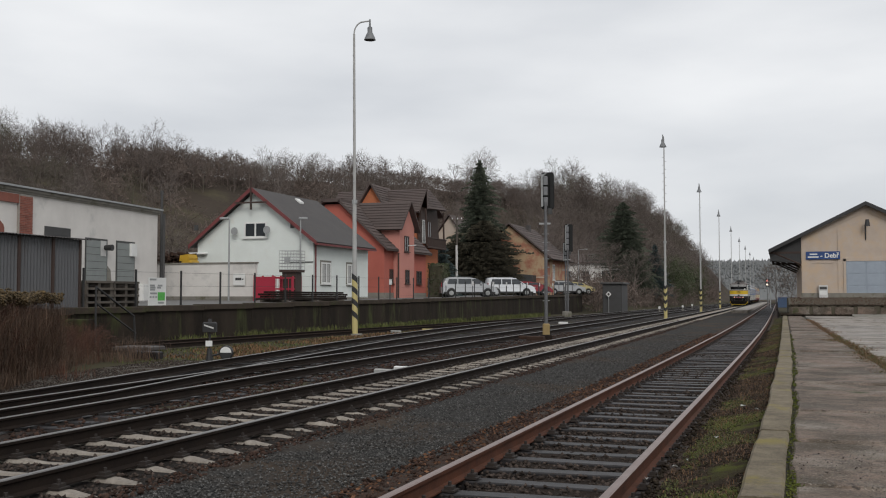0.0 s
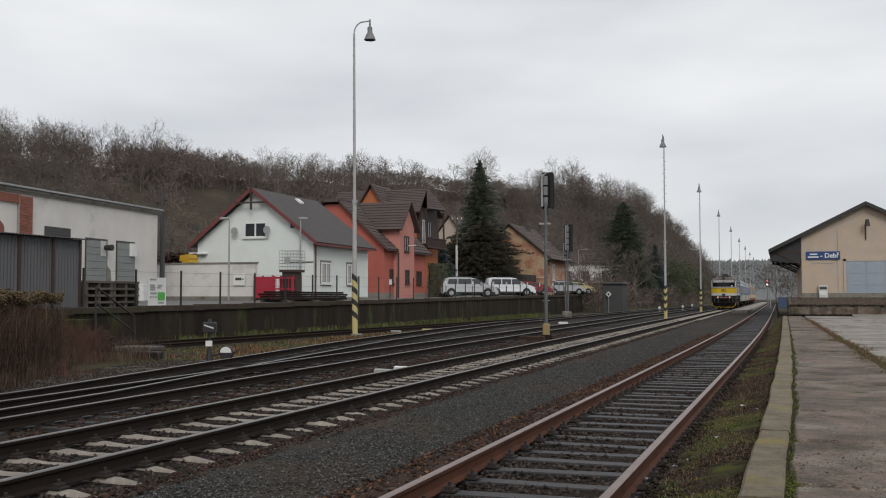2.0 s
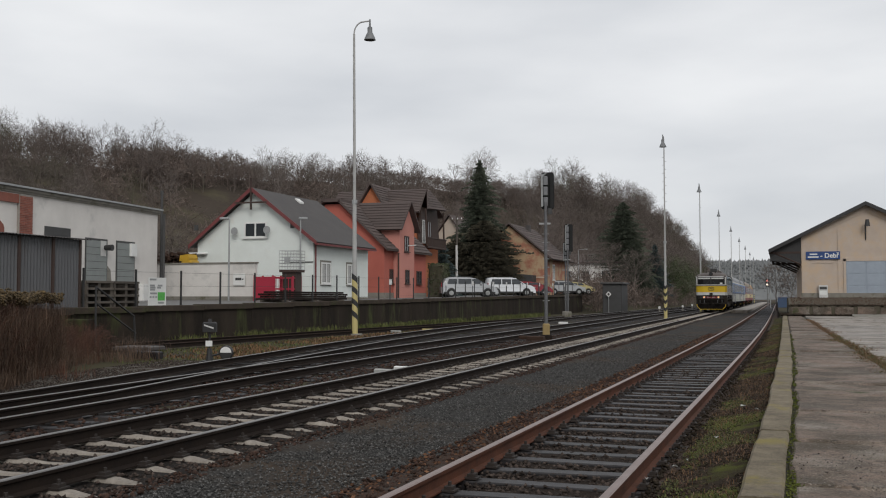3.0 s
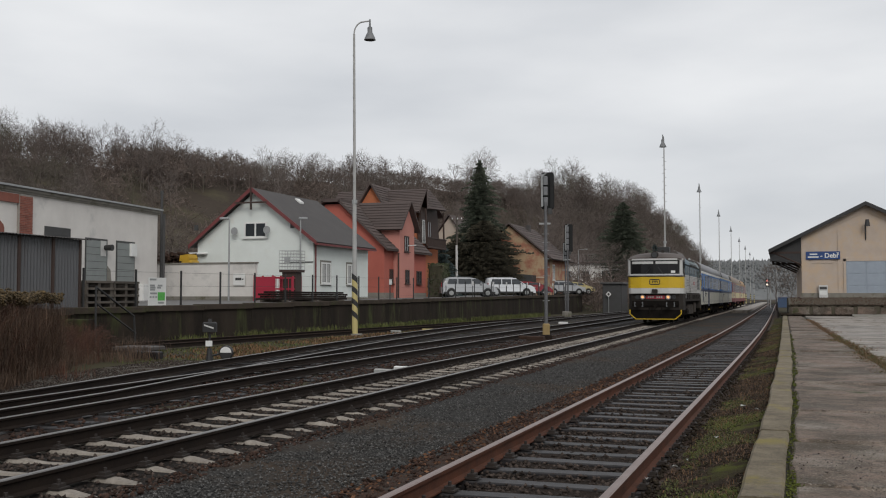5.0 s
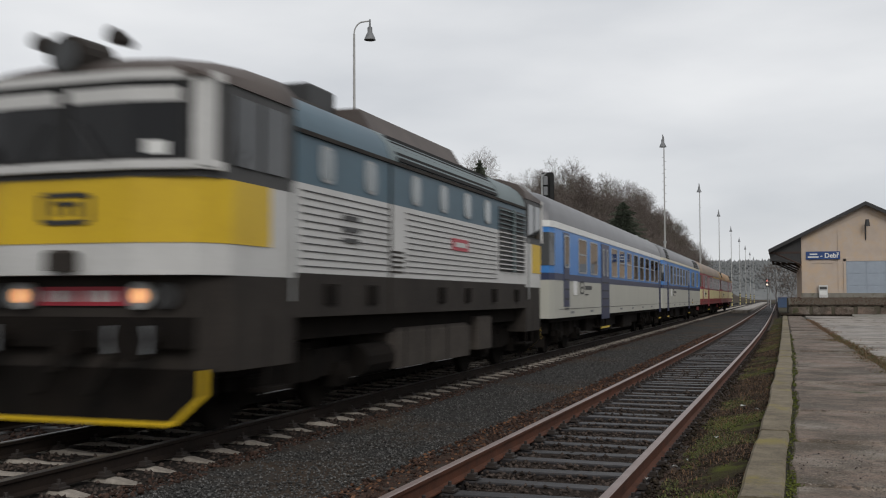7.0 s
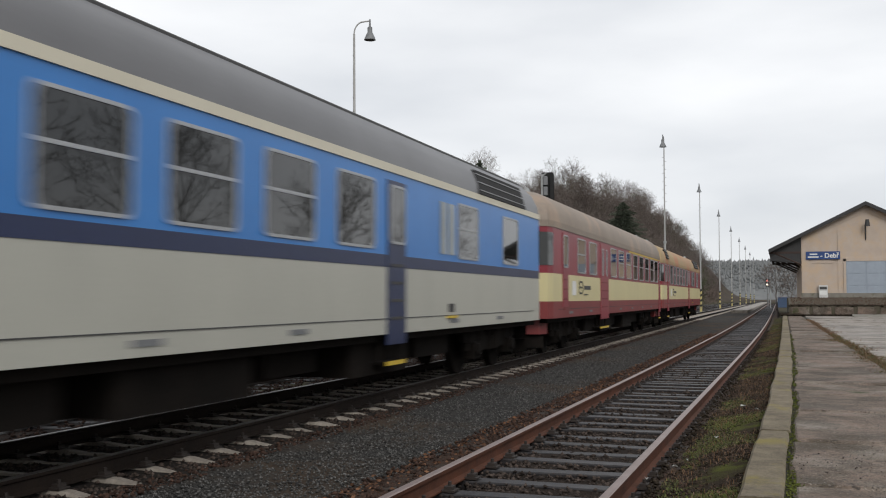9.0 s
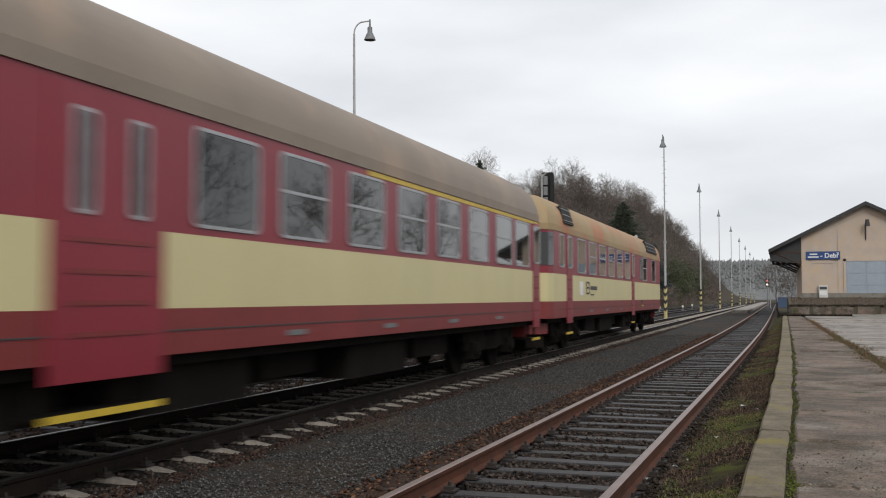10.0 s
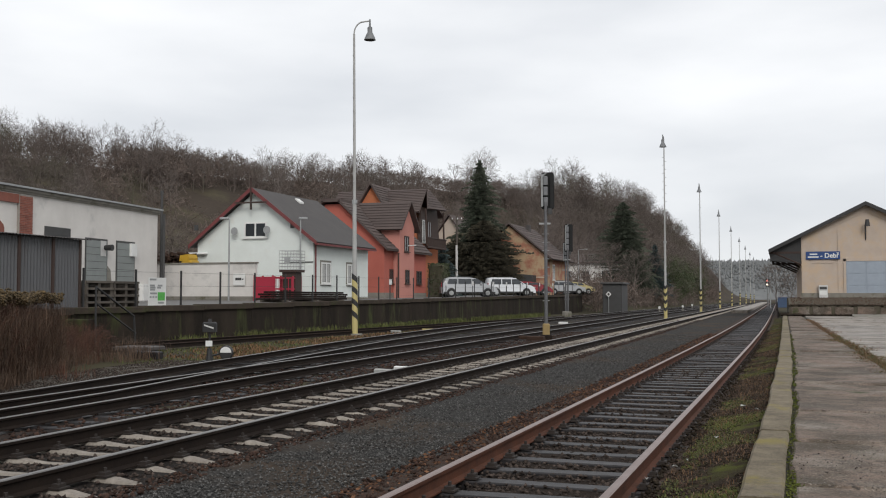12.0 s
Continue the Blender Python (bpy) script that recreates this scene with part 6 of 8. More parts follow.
blades("platform_weeds", "brown weeds in the seam between the paving", seam_points(15000, 7, 66, 0.4), (0.01, 0.05), 0.007, M_REDGRASS, 1.6)
blades("platform_moss", "green grass tufts in the platform's seam", seam_points(7000, 9, 40, 0.32), (0.01, 0.04), 0.007, M_GREENGRASS, 1.5)
stones("joint_debris", "crumbled dark stones and dirt on the platform", np.concatenate([seam_points(2600, 6, 60, 0.4), patch(0.0, 6.0, 6, 30, 9000, 0.1, 0.6)]), (0.004, 0.011), M_STONE)
blades("dock_grass", "brown grass on the dock's slope", patch(0.5, 16, 78.1, 89, 16000, 0, 0.0, lambda x, y: 0.8 + (y - 78) * 0.053), (0.03, 0.14), 0.02, M_BRAMBLE, 1.2)
stones("dock_rubble", "earth and rubble along the dock's edge", np.concatenate([patch(0.4, 14, 77.5, 78.0, 900, 0.15), patch(0.4, 16, 77.95, 79.6, 2600, 0.84), patch(-0.2, 1.2, 76.0, 82, 700, 0.2)]), (0.04, 0.16), M_CLOD, 0.6, "rubble")
blades("wall_grass", "green grass tufts at the foot of the wall", patch(WALL_X + 0.15, WALL_X + 1.6, 33, 95, 9000, -0.33, 0.5), (0.15, 0.45), 0.02, M_GREENGRASS, 0.7)
blades("dry_grass", "dry reddish winter grass beside the turnout", patch(-18.6, -14.6, 25, 60, 14000, -0.33, 0.35, lambda x, y: -0.33 if x < branch_x(y) - 1.7 else -2.0), (0.04, 0.16), 0.015, M_REDGRASS, 1.0)
blades("green_grass", "low green grass between the tracks and the wall", patch(-19.5, -14.6, 22, 62, 9000, -0.33, 0.3, lambda x, y: -0.33 if x < branch_x(y) - 1.9 else -2.0), (0.03, 0.1), 0.02, M_GREENGRASS, 0.8)
blades("dry_weeds", "thin dry weeds thinning out from the brambles", patch(-21.5, -17.2, 19, 26, 6500, -0.35, 0.25), (0.15, 0.7), 0.005, M_DRYTWIG, 0.7, "weeds")
blades("low_brambles", "low brown brambles along the gravel shoulder", patch(-17.6, -14.0, 12, 19, 3500, -0.35, 0.4), (0.15, 0.55), 0.006, M_BRAMBLE, 1.2, "brambles")


def leaf_quads(name, label, pts, size, material, category="leaves", flat=False):
    n = len(pts)
    q = NPR.normal(0, 1, (n, 2, 3))
    if flat:
        q[..., 2] *= 0.15
    u = q[:, 0] / np.linalg.norm(q[:, 0], axis=1)[:, None]
    w = np.cross(u, q[:, 1])
    w /= np.linalg.norm(w, axis=1)[:, None]
    s = NPR.uniform(size[0], size[1], n)[:, None]
    p = np.asarray(pts)
    v = np.stack([p - u * s, p + w * s * 0.5, p + u * s, p - w * s * 0.5], 1)
    t = np.array([(0, 1, 2), (0, 2, 3)])[None] + 4 * np.arange(n)[:, None, None]
    return v.reshape(-1, 3), t.reshape(-1, 3)


lp = spread(spur_x, -1.45, -0.95, 5, 45, 3000, -0.13)
v, t = leaf_quads("", "", lp, (0.012, 0.03), M_LEAF, flat=True)
tagged(new("fallen_leaves", fast_mesh("fallen_leaves", v, t, M_LEAF)), "rust-brown fallen leaves along the siding", "leaves", kind="stuff")


# bare trees: arrays of one tree, put together into woods
def rod(V, T, a, b, r0, r1, n=3):
    d = b - a
    L = np.linalg.norm(d)
    if L < 1e-6:
        return
    d = d / L
    u = np.cross(d, (0.3, 0.9, 0.31))
    u /= np.linalg.norm(u)
    w = np.cross(d, u)
    k = len(V)
    for p, r in ((a, r0), (b, r1)):
        for i in range(n):
            an = 2 * math.pi * i / n
            V.append(p + r * (math.cos(an) * u + math.sin(an) * w))
    for i in range(n):
        j = (i + 1) % n
        T.append((k + i, k + j, k + n + j))
        T.append((k + i, k + n + j, k + n + i))


def twig(V, T, a, b, w, rng):
    d = b - a
    s = np.cross(d, (rng.uniform(-1, 1), rng.uniform(-1, 1), rng.uniform(-1, 1)))
    s = s / (np.linalg.norm(s) + 1e-9) * w
    k = len(V)
    V.extend((a - s, a + s, b))
    T.append((k, k + 1, k + 2))


def bare_tree(seed, height, spread_r, limbs=9, subs=5, twigs=5, fine=3, tw=0.03, bushy=0.25, light=False):
    """A leafless tree: limbs fan out from the trunk and their twigs end on an uneven rounded crown."""
    rng = random.Random(seed)
    V, T = [], []
    low = min(1.0, bushy * 4)
    mid = np.array((rng.uniform(-0.05, 0.05) * height, rng.uniform(-0.05, 0.05) * height, height * (0.46 + 0.13 * low)))
    size = np.array((spread_r, spread_r * rng.uniform(0.8, 1.1), height - mid[2]))
    r = 0.0125 * height
    trunk = [np.array((0.0, 0.0, -0.5))]
    for k in range(1, 5):
        trunk.append(np.array((mid[0] * k / 4 + rng.uniform(-0.02, 0.02) * height, mid[1] * k / 4 + rng.uniform(-0.02, 0.02) * height, height * 0.17 * k)))
    for k in range(4):
        rod(V, T, trunk[k], trunk[k + 1], r * (1 - k * 0.2), r * (1 - (k + 1) * 0.2), 5)

    def crown_point(d, k):
        d = d / (np.linalg.norm(d) + 1e-9)
        lump = 1 + 0.22 * noise.noise((d[0] * 1.8 + seed, d[1] * 1.8, d[2] * 1.8))
        return mid + d * size * k * lump

    for i in range(limbs):
        u = (i + rng.random()) / limbs
        at = (bushy + (0.62 - bushy) * u) * height / (0.17 * height)
        k = min(3, int(at))
        base = trunk[k] + (trunk[k + 1] - trunk[k]) * min(1.0, at - k)
        az, el = i * 2.4 + rng.uniform(-0.4, 0.4), -0.35 + 1.75 * u + rng.uniform(-0.15, 0.15)
        d = np.array((math.cos(az) * math.cos(el), math.sin(az) * math.cos(el), math.sin(el)))
        end = crown_point(d, rng.uniform(0.6, 0.85))
        bend = base + (end - base) * 0.45 + np.array((rng.uniform(-0.04, 0.04), rng.uniform(-0.04, 0.04), 0.05)) * height
        rod(V, T, base, bend, r * 0.36, r * 0.24, 3)
        rod(V, T, bend, end, r * 0.24, r * 0.08, 3)
        for j in range(subs):
            g = 0.15 + 0.85 * (j + rng.random()) / subs
            b0 = base + (bend - base) * (g / 0.5) if g < 0.5 else bend + (end - bend) * (g - 0.5) * 2
            b1 = crown_point(d + np.array([rng.gauss(0, 0.42) for _ in range(3)]), rng.uniform(0.78, 1.02))
            b1 = b0 + (b1 - b0) * min(1.0, 0.42 * height / (np.linalg.norm(b1 - b0) + 1e-9))
            e = b1 - b0
            L2 = np.linalg.norm(e) + 1e-9
            e = e / L2
            if light:
                twig(V, T, b0, b1, max(tw, r * 0.1), rng)
            else:
                rod(V, T, b0, b1, r * 0.1, r * 0.035, 3)
            out = b1 - mid
            out = out / (np.linalg.norm(out) + 1e-9)
            for q in range(twigs):
                c0 = b0 + e * L2 * (0.3 + 0.7 * (q + rng.random()) / twigs)
                gdir = np.array((rng.gauss(0, 0.55), rng.gauss(0, 0.55), rng.gauss(0.15, 0.45))) + e * 0.55 + out * 0.35
                gdir /= np.linalg.norm(gdir)
                L3 = rng.uniform(0.4, 1.0) * height * 0.1
                twig(V, T, c0, c0 + gdir * L3, tw, rng)
                for _ in range(fine):
                    h0 = c0 + gdir * L3 * rng.uniform(0.2, 0.9)
                    hd = np.array((rng.gauss(0, 0.7), rng.gauss(0, 0.7), rng.gauss(0.2, 0.5))) + gdir * 0.7
                    hd /= np.linalg.norm(hd)
                    twig(V, T, h0, h0 + hd * L3 * rng.uniform(0.4, 0.8), tw * 0.7, rng)
    return np.array(V), np.array(T)


def wood(name, label, templates, places, material, category="woodland"):
    """Many trees as one mesh; places: (x, y, z, scale, turn)."""
    VV, TT, k = [], [], 0
    for i, (x, y, z, s, a) in enumerate(places):
        V, T = templates[i % len(templates)]
        c, n = math.cos(a), math.sin(a)
        W = np.empty_like(V)
        W[:, 0] = (V[:, 0] * c - V[:, 1] * n) * s + x
        W[:, 1] = (V[:, 0] * n + V[:, 1] * c) * s + y
        W[:, 2] = V[:, 2] * s + z
        VV.append(W)
        TT.append(T + k)
        k += len(V)
    return tagged(new(name, fast_mesh(name, np.concatenate(VV), np.concatenate(TT), material)), label, category, kind="stuff")


rng = random.Random(21)
TREES = [bare_tree(40 + i, 12.0, rng.uniform(4.0, 5.4), 12, 5, 5, 3, 0.026, 0.16, True) for i in range(7)]
SHRUBS = [bare_tree(80 + i, 4.0, 2.6, 10, 3, 4, 2, 0.055, 0.02, True) for i in range(5)]


BRAMBLES = [bare_tree(120 + i, 2.1, 1.3, 16, 6, 5, 3, 0.0045, 0.0) for i in range(5)]


def hedge_at(s, w):
    """A place in the overgrown hedge: s along its face (0 to 1), w metres behind the face."""
    return -12.75 - 4.15 * s - 0.887 * w, 12.6 + 7.9 * s - 0.46 * w


def hedge_points(n, w0, w1, z0, z1):
    pts = [(*hedge_at(a, b), c) for a, b, c in zip(NPR.uniform(0, 1, n), NPR.uniform(w0, w1, n), NPR.uniform(z0, z1, n))]
    return np.array(pts)


wood("bramble_thicket", "tall tangled brown bramble thicket beside the tracks", BRAMBLES, [(*hedge_at(rng.random(), rng.uniform(0.5, 3.5)), -0.35, rng.uniform(0.8, 0.98), rng.uniform(0, 6.28)) for _ in range(90)], M_BRAMBLE, "brambles")
wood("bramble_edge", "thin brown brambles at the thicket's edge", BRAMBLES, [(rng.uniform(-21.5, -16.9), rng.uniform(19.5, 24.5), -0.35, rng.uniform(0.25, 0.6), rng.uniform(0, 6.28)) for _ in range(48)], M_BRAMBLE, "brambles")
blades("hedge_stems", "upright reddish brown stems of the old hedge", hedge_points(15000, 0.0, 1.8, -0.36, -0.3), (1.0, 1.84), 0.006, M_BRAMBLE, 0.35, "hedge")
blades("hedge_foot_grass", "pale dry grass at the hedge's foot", hedge_points(3500, -0.35, 0.3, -0.36, -0.33), (0.1, 0.55), 0.005, M_DRYTWIG, 0.8)
cap = hedge_points(8000, -0.08, 0.7, 1.36, 1.47)
cap[:, 2] += np.array([0.16 * noise.noise((float(p[0]) * 1.6, float(p[1]) * 1.6, 3.0)) for p in cap]) + NPR.uniform(-0.06, 0.08, len(cap))
stones("hedge_cap", "ochre mossy crust along the top of the old hedge", cap, (0.015, 0.045), M_MOSSTOP, 0.75, "moss")
blades("hedge_twigs", "thin grey-brown twigs through the old hedge", hedge_points(16000, -0.2, 1.2, -0.36, 0.9), (0.3, 0.8), 0.004, M_DRYTWIG, 0.9, "hedge")
blades("bank_weeds", "tall pale dry weeds beside the hedge", patch(-20.5, -16.7, 19.6, 24.5, 6500, -0.35, 0.3), (0.25, 0.95), 0.005, M_DRYTWIG, 0.8, "weeds")


def slope_places(n, lo, hi, s0, s1, y0=70, y1=470, thin=None):
    out = []
    tries = 0
    while len(out) < n and tries < n * 30:
        tries += 1
        y = y0 + (y1 - y0) * rng.random() ** 1.25
        foot, crest = lerp_table(FOOT, y), lerp_table(CREST, y)
        t = rng.uniform(lo, hi)
        x = foot + (crest - foot) * t
        ang = math.degrees(math.atan2(x, y))
        if ang < -45 or (y < 118 and x > -60):
            continue
        if thin and thin(x, y, t):
            continue
        lump = 1 + 0.3 * noise.noise((x * 0.035, y * 0.035, 9.0))
        out.append((x, y, ground_z(x, y), rng.uniform(s0, s1) * lump, rng.uniform(0, 6.28)))
    return out


def clearing(x, y, t):
    """An open grassy patch high on the slope."""
    ang = math.degrees(math.atan2(x, y))
    return -33.5 < ang < -29 and 0.35 < t < 0.95


wood("far_wood", "bare grey-brown deciduous wood along the hill crest", TREES, slope_places(340, 0.74, 1.04, 0.36, 0.68, y1=480), M_TWIG)
SLOPE = [bare_tree(60 + i, 11.0, rng.uniform(3.8, 5.0), 11, 4, 4, 2, 0.045, 0.2, True) for i in range(6)]
wood("far_wood", "bare brown wood on the hillside", TREES, slope_places(230, 0.02, 0.9, 0.45, 0.95, thin=clearing), M_TWIG)
wood("far_wood", "pale grey trunks and boughs on the hillside", SLOPE, slope_places(330, 0.02, 0.95, 0.4, 0.85, thin=clearing), M_TWIGPALE)
wood("undergrowth", "brown leafless undergrowth on the hillside", SHRUBS, slope_places(620, 0.0, 0.9, 0.7, 1.5, thin=lambda x, y, t: clearing(x, y, t) and rng.random() < 0.85), M_BRUSH, "undergrowth")
wood("crest_scrub", "dense leafless scrub along the hill crest", SHRUBS, slope_places(950, 0.8, 1.04, 0.6, 1.15, y1=420), M_BRUSH, "scrub")


def ridge_z(x):
    """Crest of the ridge that closes the valley; its mist is only pale colour."""
    return 34 + 4.0 * noise.noise((x * 0.008, 1.0, 4.0)) - 0.012 * x


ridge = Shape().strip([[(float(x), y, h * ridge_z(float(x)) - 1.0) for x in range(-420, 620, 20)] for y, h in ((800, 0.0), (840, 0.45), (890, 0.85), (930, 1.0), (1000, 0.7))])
solo("far_ridge", ridge.mesh("far_ridge", M_HAZEPAINT, flip=False), None, "wooded ridge far beyond the line, haze painted into its colour", "backdrop", "structure")
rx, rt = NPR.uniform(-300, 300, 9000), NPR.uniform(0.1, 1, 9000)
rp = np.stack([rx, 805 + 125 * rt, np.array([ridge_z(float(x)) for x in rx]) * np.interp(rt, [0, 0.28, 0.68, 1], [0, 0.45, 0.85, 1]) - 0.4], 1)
stones("far_ridge_wood", "wood on the far ridge, haze painted into its grey", rp, (0.9, 1.9), M_HAZEPAINT, 1.6, "woodland")
wood("tall_wood", "taller bare trees on the hill above the line", TREES, slope_places(180, 0.25, 1.0, 0.8, 1.2, y0=265, y1=460), M_TWIG)
wood("tall_wood", "bare crowns on the hill above the workshop", TREES, [(x, y, ground_z(x, y), rng.uniform(0.5, 0.8), rng.uniform(0, 6.28)) for x, y in [(-rng.uniform(0.77, 0.95) * d, d) for d in [rng.uniform(112, 150) for _ in range(34)]]], M_TWIG)
crest = []
while len(crest) < 70:
    y = rng.uniform(100, 190)
    x = lerp_table(CREST, y) + rng.uniform(-2, 9)
    if -36 < math.degrees(math.atan2(x, y)) < -26:
        crest.append((x, y, ground_z(x, y) - 0.3, rng.uniform(1.0, 1.7), rng.uniform(0, 6.28)))
wood("crest_scrub", "brown scrub along the crest above the grassy clearing", SHRUBS, crest, M_BRUSH, "scrub")
bank = []
for _ in range(230):
    y = 119 + 190 * rng.random() ** 1.3
    x = rng.uniform(-33, -20.5) + 0.012 * (y - 119)
    bank.append((x, y, ground_z(x, y) - 0.1, rng.uniform(0.45, 1.25), rng.uniform(0, 6.28)))
wood("bank_scrub", "brown leafless scrub on the bank beside the tracks", SHRUBS, bank, M_BRUSH, "scrub")


def bare_tree_thing(x, y, seed, h, r, label, mat=None, **kw):
    g = thing("bare_tree", label, "tree", pose(x, y, ground_z(x, y) if y > 118 else street_z(y) + 0.05, 0, 0, seed * 40), group="bare trees behind the street")
    V, T = bare_tree(seed, h, r, **kw)
    part("crown", fast_mesh("crown", V, T, mat or M_BARK), None, g)
    lower = Shape().tube((0, 0, -0.3), (0, 0, h * 0.2), 0.022 * h, 0.016 * h, 9)
    part("trunk", lower, M_BARK, g, smooth=True)


for x, y, sd, h, r in ((-26.5, 121, 301, 9.0, 3.2), (-29.5, 128, 302, 11.5, 3.6), (-26.0, 136, 303, 9.5, 3.4), (-28.5, 147, 304, 11.0, 3.8), (-25.5, 158, 305, 10.0, 3.6), (-30.5, 139, 306, 12.5, 4.0), (-24.0, 172, 307, 10.0, 3.8), (-22.5, 189, 308, 11.0, 4.0), (-43.0, 101, 309, 8.0, 3.2), (-40.5, 106, 310, 8.5, 3.3), (-25.5, 230, 311, 13.0, 4.0), (-23.0, 255, 312, 13.0, 4.2), (-47, 92, 313, 10, 3.5), (3.6, 128, 314, 7.5, 2.6), (-0.8, 128, 315, 6.0, 2.4)):
    bare_tree_thing(x, y, sd, h, r, "leafless tree with a spreading brown crown", M_TWIG, limbs=13, subs=6, twigs=6, fine=4, tw=0.018, bushy=0.22)


def spruce(x, y, z, height, radius, label, needles, seed, density=1.0, name="spruce", droop=0.25, base=0.06, rounded=False):
    """A conifer: a trunk and whorls of hanging boughs with small needle sprays."""
    rng = random.Random(seed)
    g = thing(name, label, "tree", pose(x, y, z))
    part("trunk", Shape().tube((0, 0, -0.3), (0, 0, height * 0.97), 0.014 * height, 0.012, 9), M_BARK, g)
    V, T = [], []
    levels = int(height * 4.2)
    for i in range(levels):
        f = base + (1 - base) * i / levels
        z0 = f * height + rng.uniform(-0.15, 0.15)
        R = radius * ((1 - f ** 2.4) ** 0.75 if rounded else (1 - f) ** 0.85) * rng.uniform(0.75, 1.15) + 0.12
        n = max(5, int((9 + 5 * (1 - f)) * density))
        for j in range(n):
            az = 2 * math.pi * (j + rng.random() * 0.8) / n + i
            L = R * rng.uniform(0.5, 1.2) * (1 + 0.6 * noise.noise((math.cos(az) * 1.7, math.sin(az) * 1.7, z0 * 0.55 + seed)))
            d = np.array((math.cos(az), math.sin(az), 0.0))
            side = np.array((-math.sin(az), math.cos(az), 0.0))
            m = max(4, int(L * 5))
            for k in range(m):
                t = ((k + rng.random()) / m) ** 0.7
                p = d * L * t + np.array((0, 0, z0 - droop * L * t * t + 0.12 * L * t + rng.uniform(-0.1, 0.1)))
                for sg in (-1, 1):
                    w = 0.55 * (1.1 - 0.5 * t) * min(1.0, R)
                    tip = p + side * sg * w * rng.uniform(0.6, 1.2) + d * w * 0.5 + np.array((0, 0, rng.uniform(-0.22, 0.04)))
                    k0 = len(V)
                    V.extend((p + np.array((0, 0, 0.06)), p - d * 0.14 + np.array((0, 0, -0.12)), tip))
                    T.append((k0, k0 + 1, k0 + 2))
    part("crown", fast_mesh("crown", np.array(V), np.array(T), needles), None, g)
    return g


spruce(-32.8, 110, 1.7, 15.6, 5.2, "tall dark green spruce behind the street", M_NEEDLE, 5, 0.95)
spruce(-31.4, 107, 1.7, 8.4, 4.2, "round dark conifer beside the spruce", M_CONIFER, 6, 1.6, "conifer", 0.12, 0.02, True)
spruce(-34.2, 105.5, 1.7, 6.2, 3.2, "brownish dark conifer at the spruce's foot", M_CONIFER, 7, 1.6, "conifer", 0.12, 0.02, True)
spruce(-29.9, 106.5, 1.7, 5.6, 2.6, "low dark conifer at the spruce's foot", M_CONIFER, 17, 1.6, "conifer", 0.12, 0.02, True)
spruce(-31.0, 91.5, 1.6, 5.4, 1.8, "small blue spruce beside the red house", M_NEEDLEBLUE, 8)
spruce(-26.9, 180, 2.5, 16.0, 4.6, "dark ivy-clad conifer on the bank", M_NEEDLE, 9, 1.4, "conifer", 0.15, 0.1, True)
spruce(-24.6, 178, 2.5, 8.5, 3.4, "dark green conifer on the bank", M_NEEDLE, 10, 1.3, "conifer", 0.5, 0.05, True)
spruce(-22.6, 190, 1.5, 10.0, 3.2, "grey-green spruce on the bank", M_NEEDLEBLUE, 12)
for x, y, h, sd in ((-20.6, 205, 11.0, 31), (-21.5, 222, 12.0, 32), (-19.8, 238, 10.5, 33)):
    g = thing("ivy_tree", "ivy-covered green tree on the bank", "tree", pose(x, y, ground_z(x, y) - 0.2), group="ivy-covered trees")
    V, T = bare_tree(sd, h, 4.5, 11, 5, 5, 3, 0.02, 0.15)
    part("crown", fast_mesh("crown", V, T, M_TWIG), None, g)
    c = V[NPR.integers(0, len(V), 5200)] * NPR.uniform(0.55, 0.98, (5200, 1)) + NPR.normal(0, 0.25, (5200, 3))
    v, t = leaf_quads("", "", c[c[:, 2] > 0.3], (0.1, 0.2), M_IVY)
    part("ivy", fast_mesh("ivy", v, t, M_IVY), None, g, "green ivy leaves")
# clipped hedge by the red house
hp = np.stack([NPR.uniform(-28.75, -27.2, 6000), NPR.uniform(80.7, 82.4, 6000), NPR.uniform(1.5, 4.35, 6000)], 1)
v, t = leaf_quads("", "", hp, (0.05, 0.1), M_IVY)
g = thing("hedge", "clipped dark green hedge beside the red house", "hedge")
part("hedge_core", Shape().bevel_box(-28.65, 80.8, 1.4, -27.3, 82.3, 4.25, 0.15), M_CONIFER, g)
part("hedge_leaves", fast_mesh("hedge_leaves", v, t, M_IVY), None, g)

# trees and scrub on the open side behind the platform, mirrored in the coach windows
for x, y, sd, h, r in ((17, 30, 401, 10, 4.0), (21, 44, 402, 12, 4.5), (16, 58, 403, 9, 3.8), (22, 70, 404, 12, 4.6), (19, 86, 405, 11, 4.2), (25, 100, 406, 12, 4.5), (20, 16, 407, 10, 4.0), (26, 56, 408, 13, 4.6)):
    g = thing("bare_tree", "leafless tree behind the platform, mirrored in train windows", "tree", pose(x, y, 0.0, 0, 0, sd * 40), group="bare trees behind the platform")
    V, T = bare_tree(sd, h, r, 13, 6, 6, 3, 0.02, 0.2)
    part("crown", fast_mesh("crown", V, T, M_BARK), None, g)
    part("trunk", Shape().tube((0, 0, -0.3), (0, 0, h * 0.2), 0.022 * h, 0.016 * h, 9), M_BARK, g, smooth=True)
wood("platform_scrub", "dark leafless scrub along the platform's back edge", SHRUBS, [(rng.uniform(24, 32), rng.uniform(5, 110), 0.0, rng.uniform(0.6, 1.1), rng.uniform(0, 6.28)) for _ in range(170)], M_BRUSH, "scrub")

sh = np.array([(branch_x(float(y)) - float(w), float(y), -0.28) for y, w in zip(8 + 16 * NPR.uniform(0, 1, 6000), NPR.uniform(1.4, 3.5, 6000))])
stones("shoulder_stones", "small brownish stones on the gravel shoulder", sh, (0.012, 0.03), M_STONE)


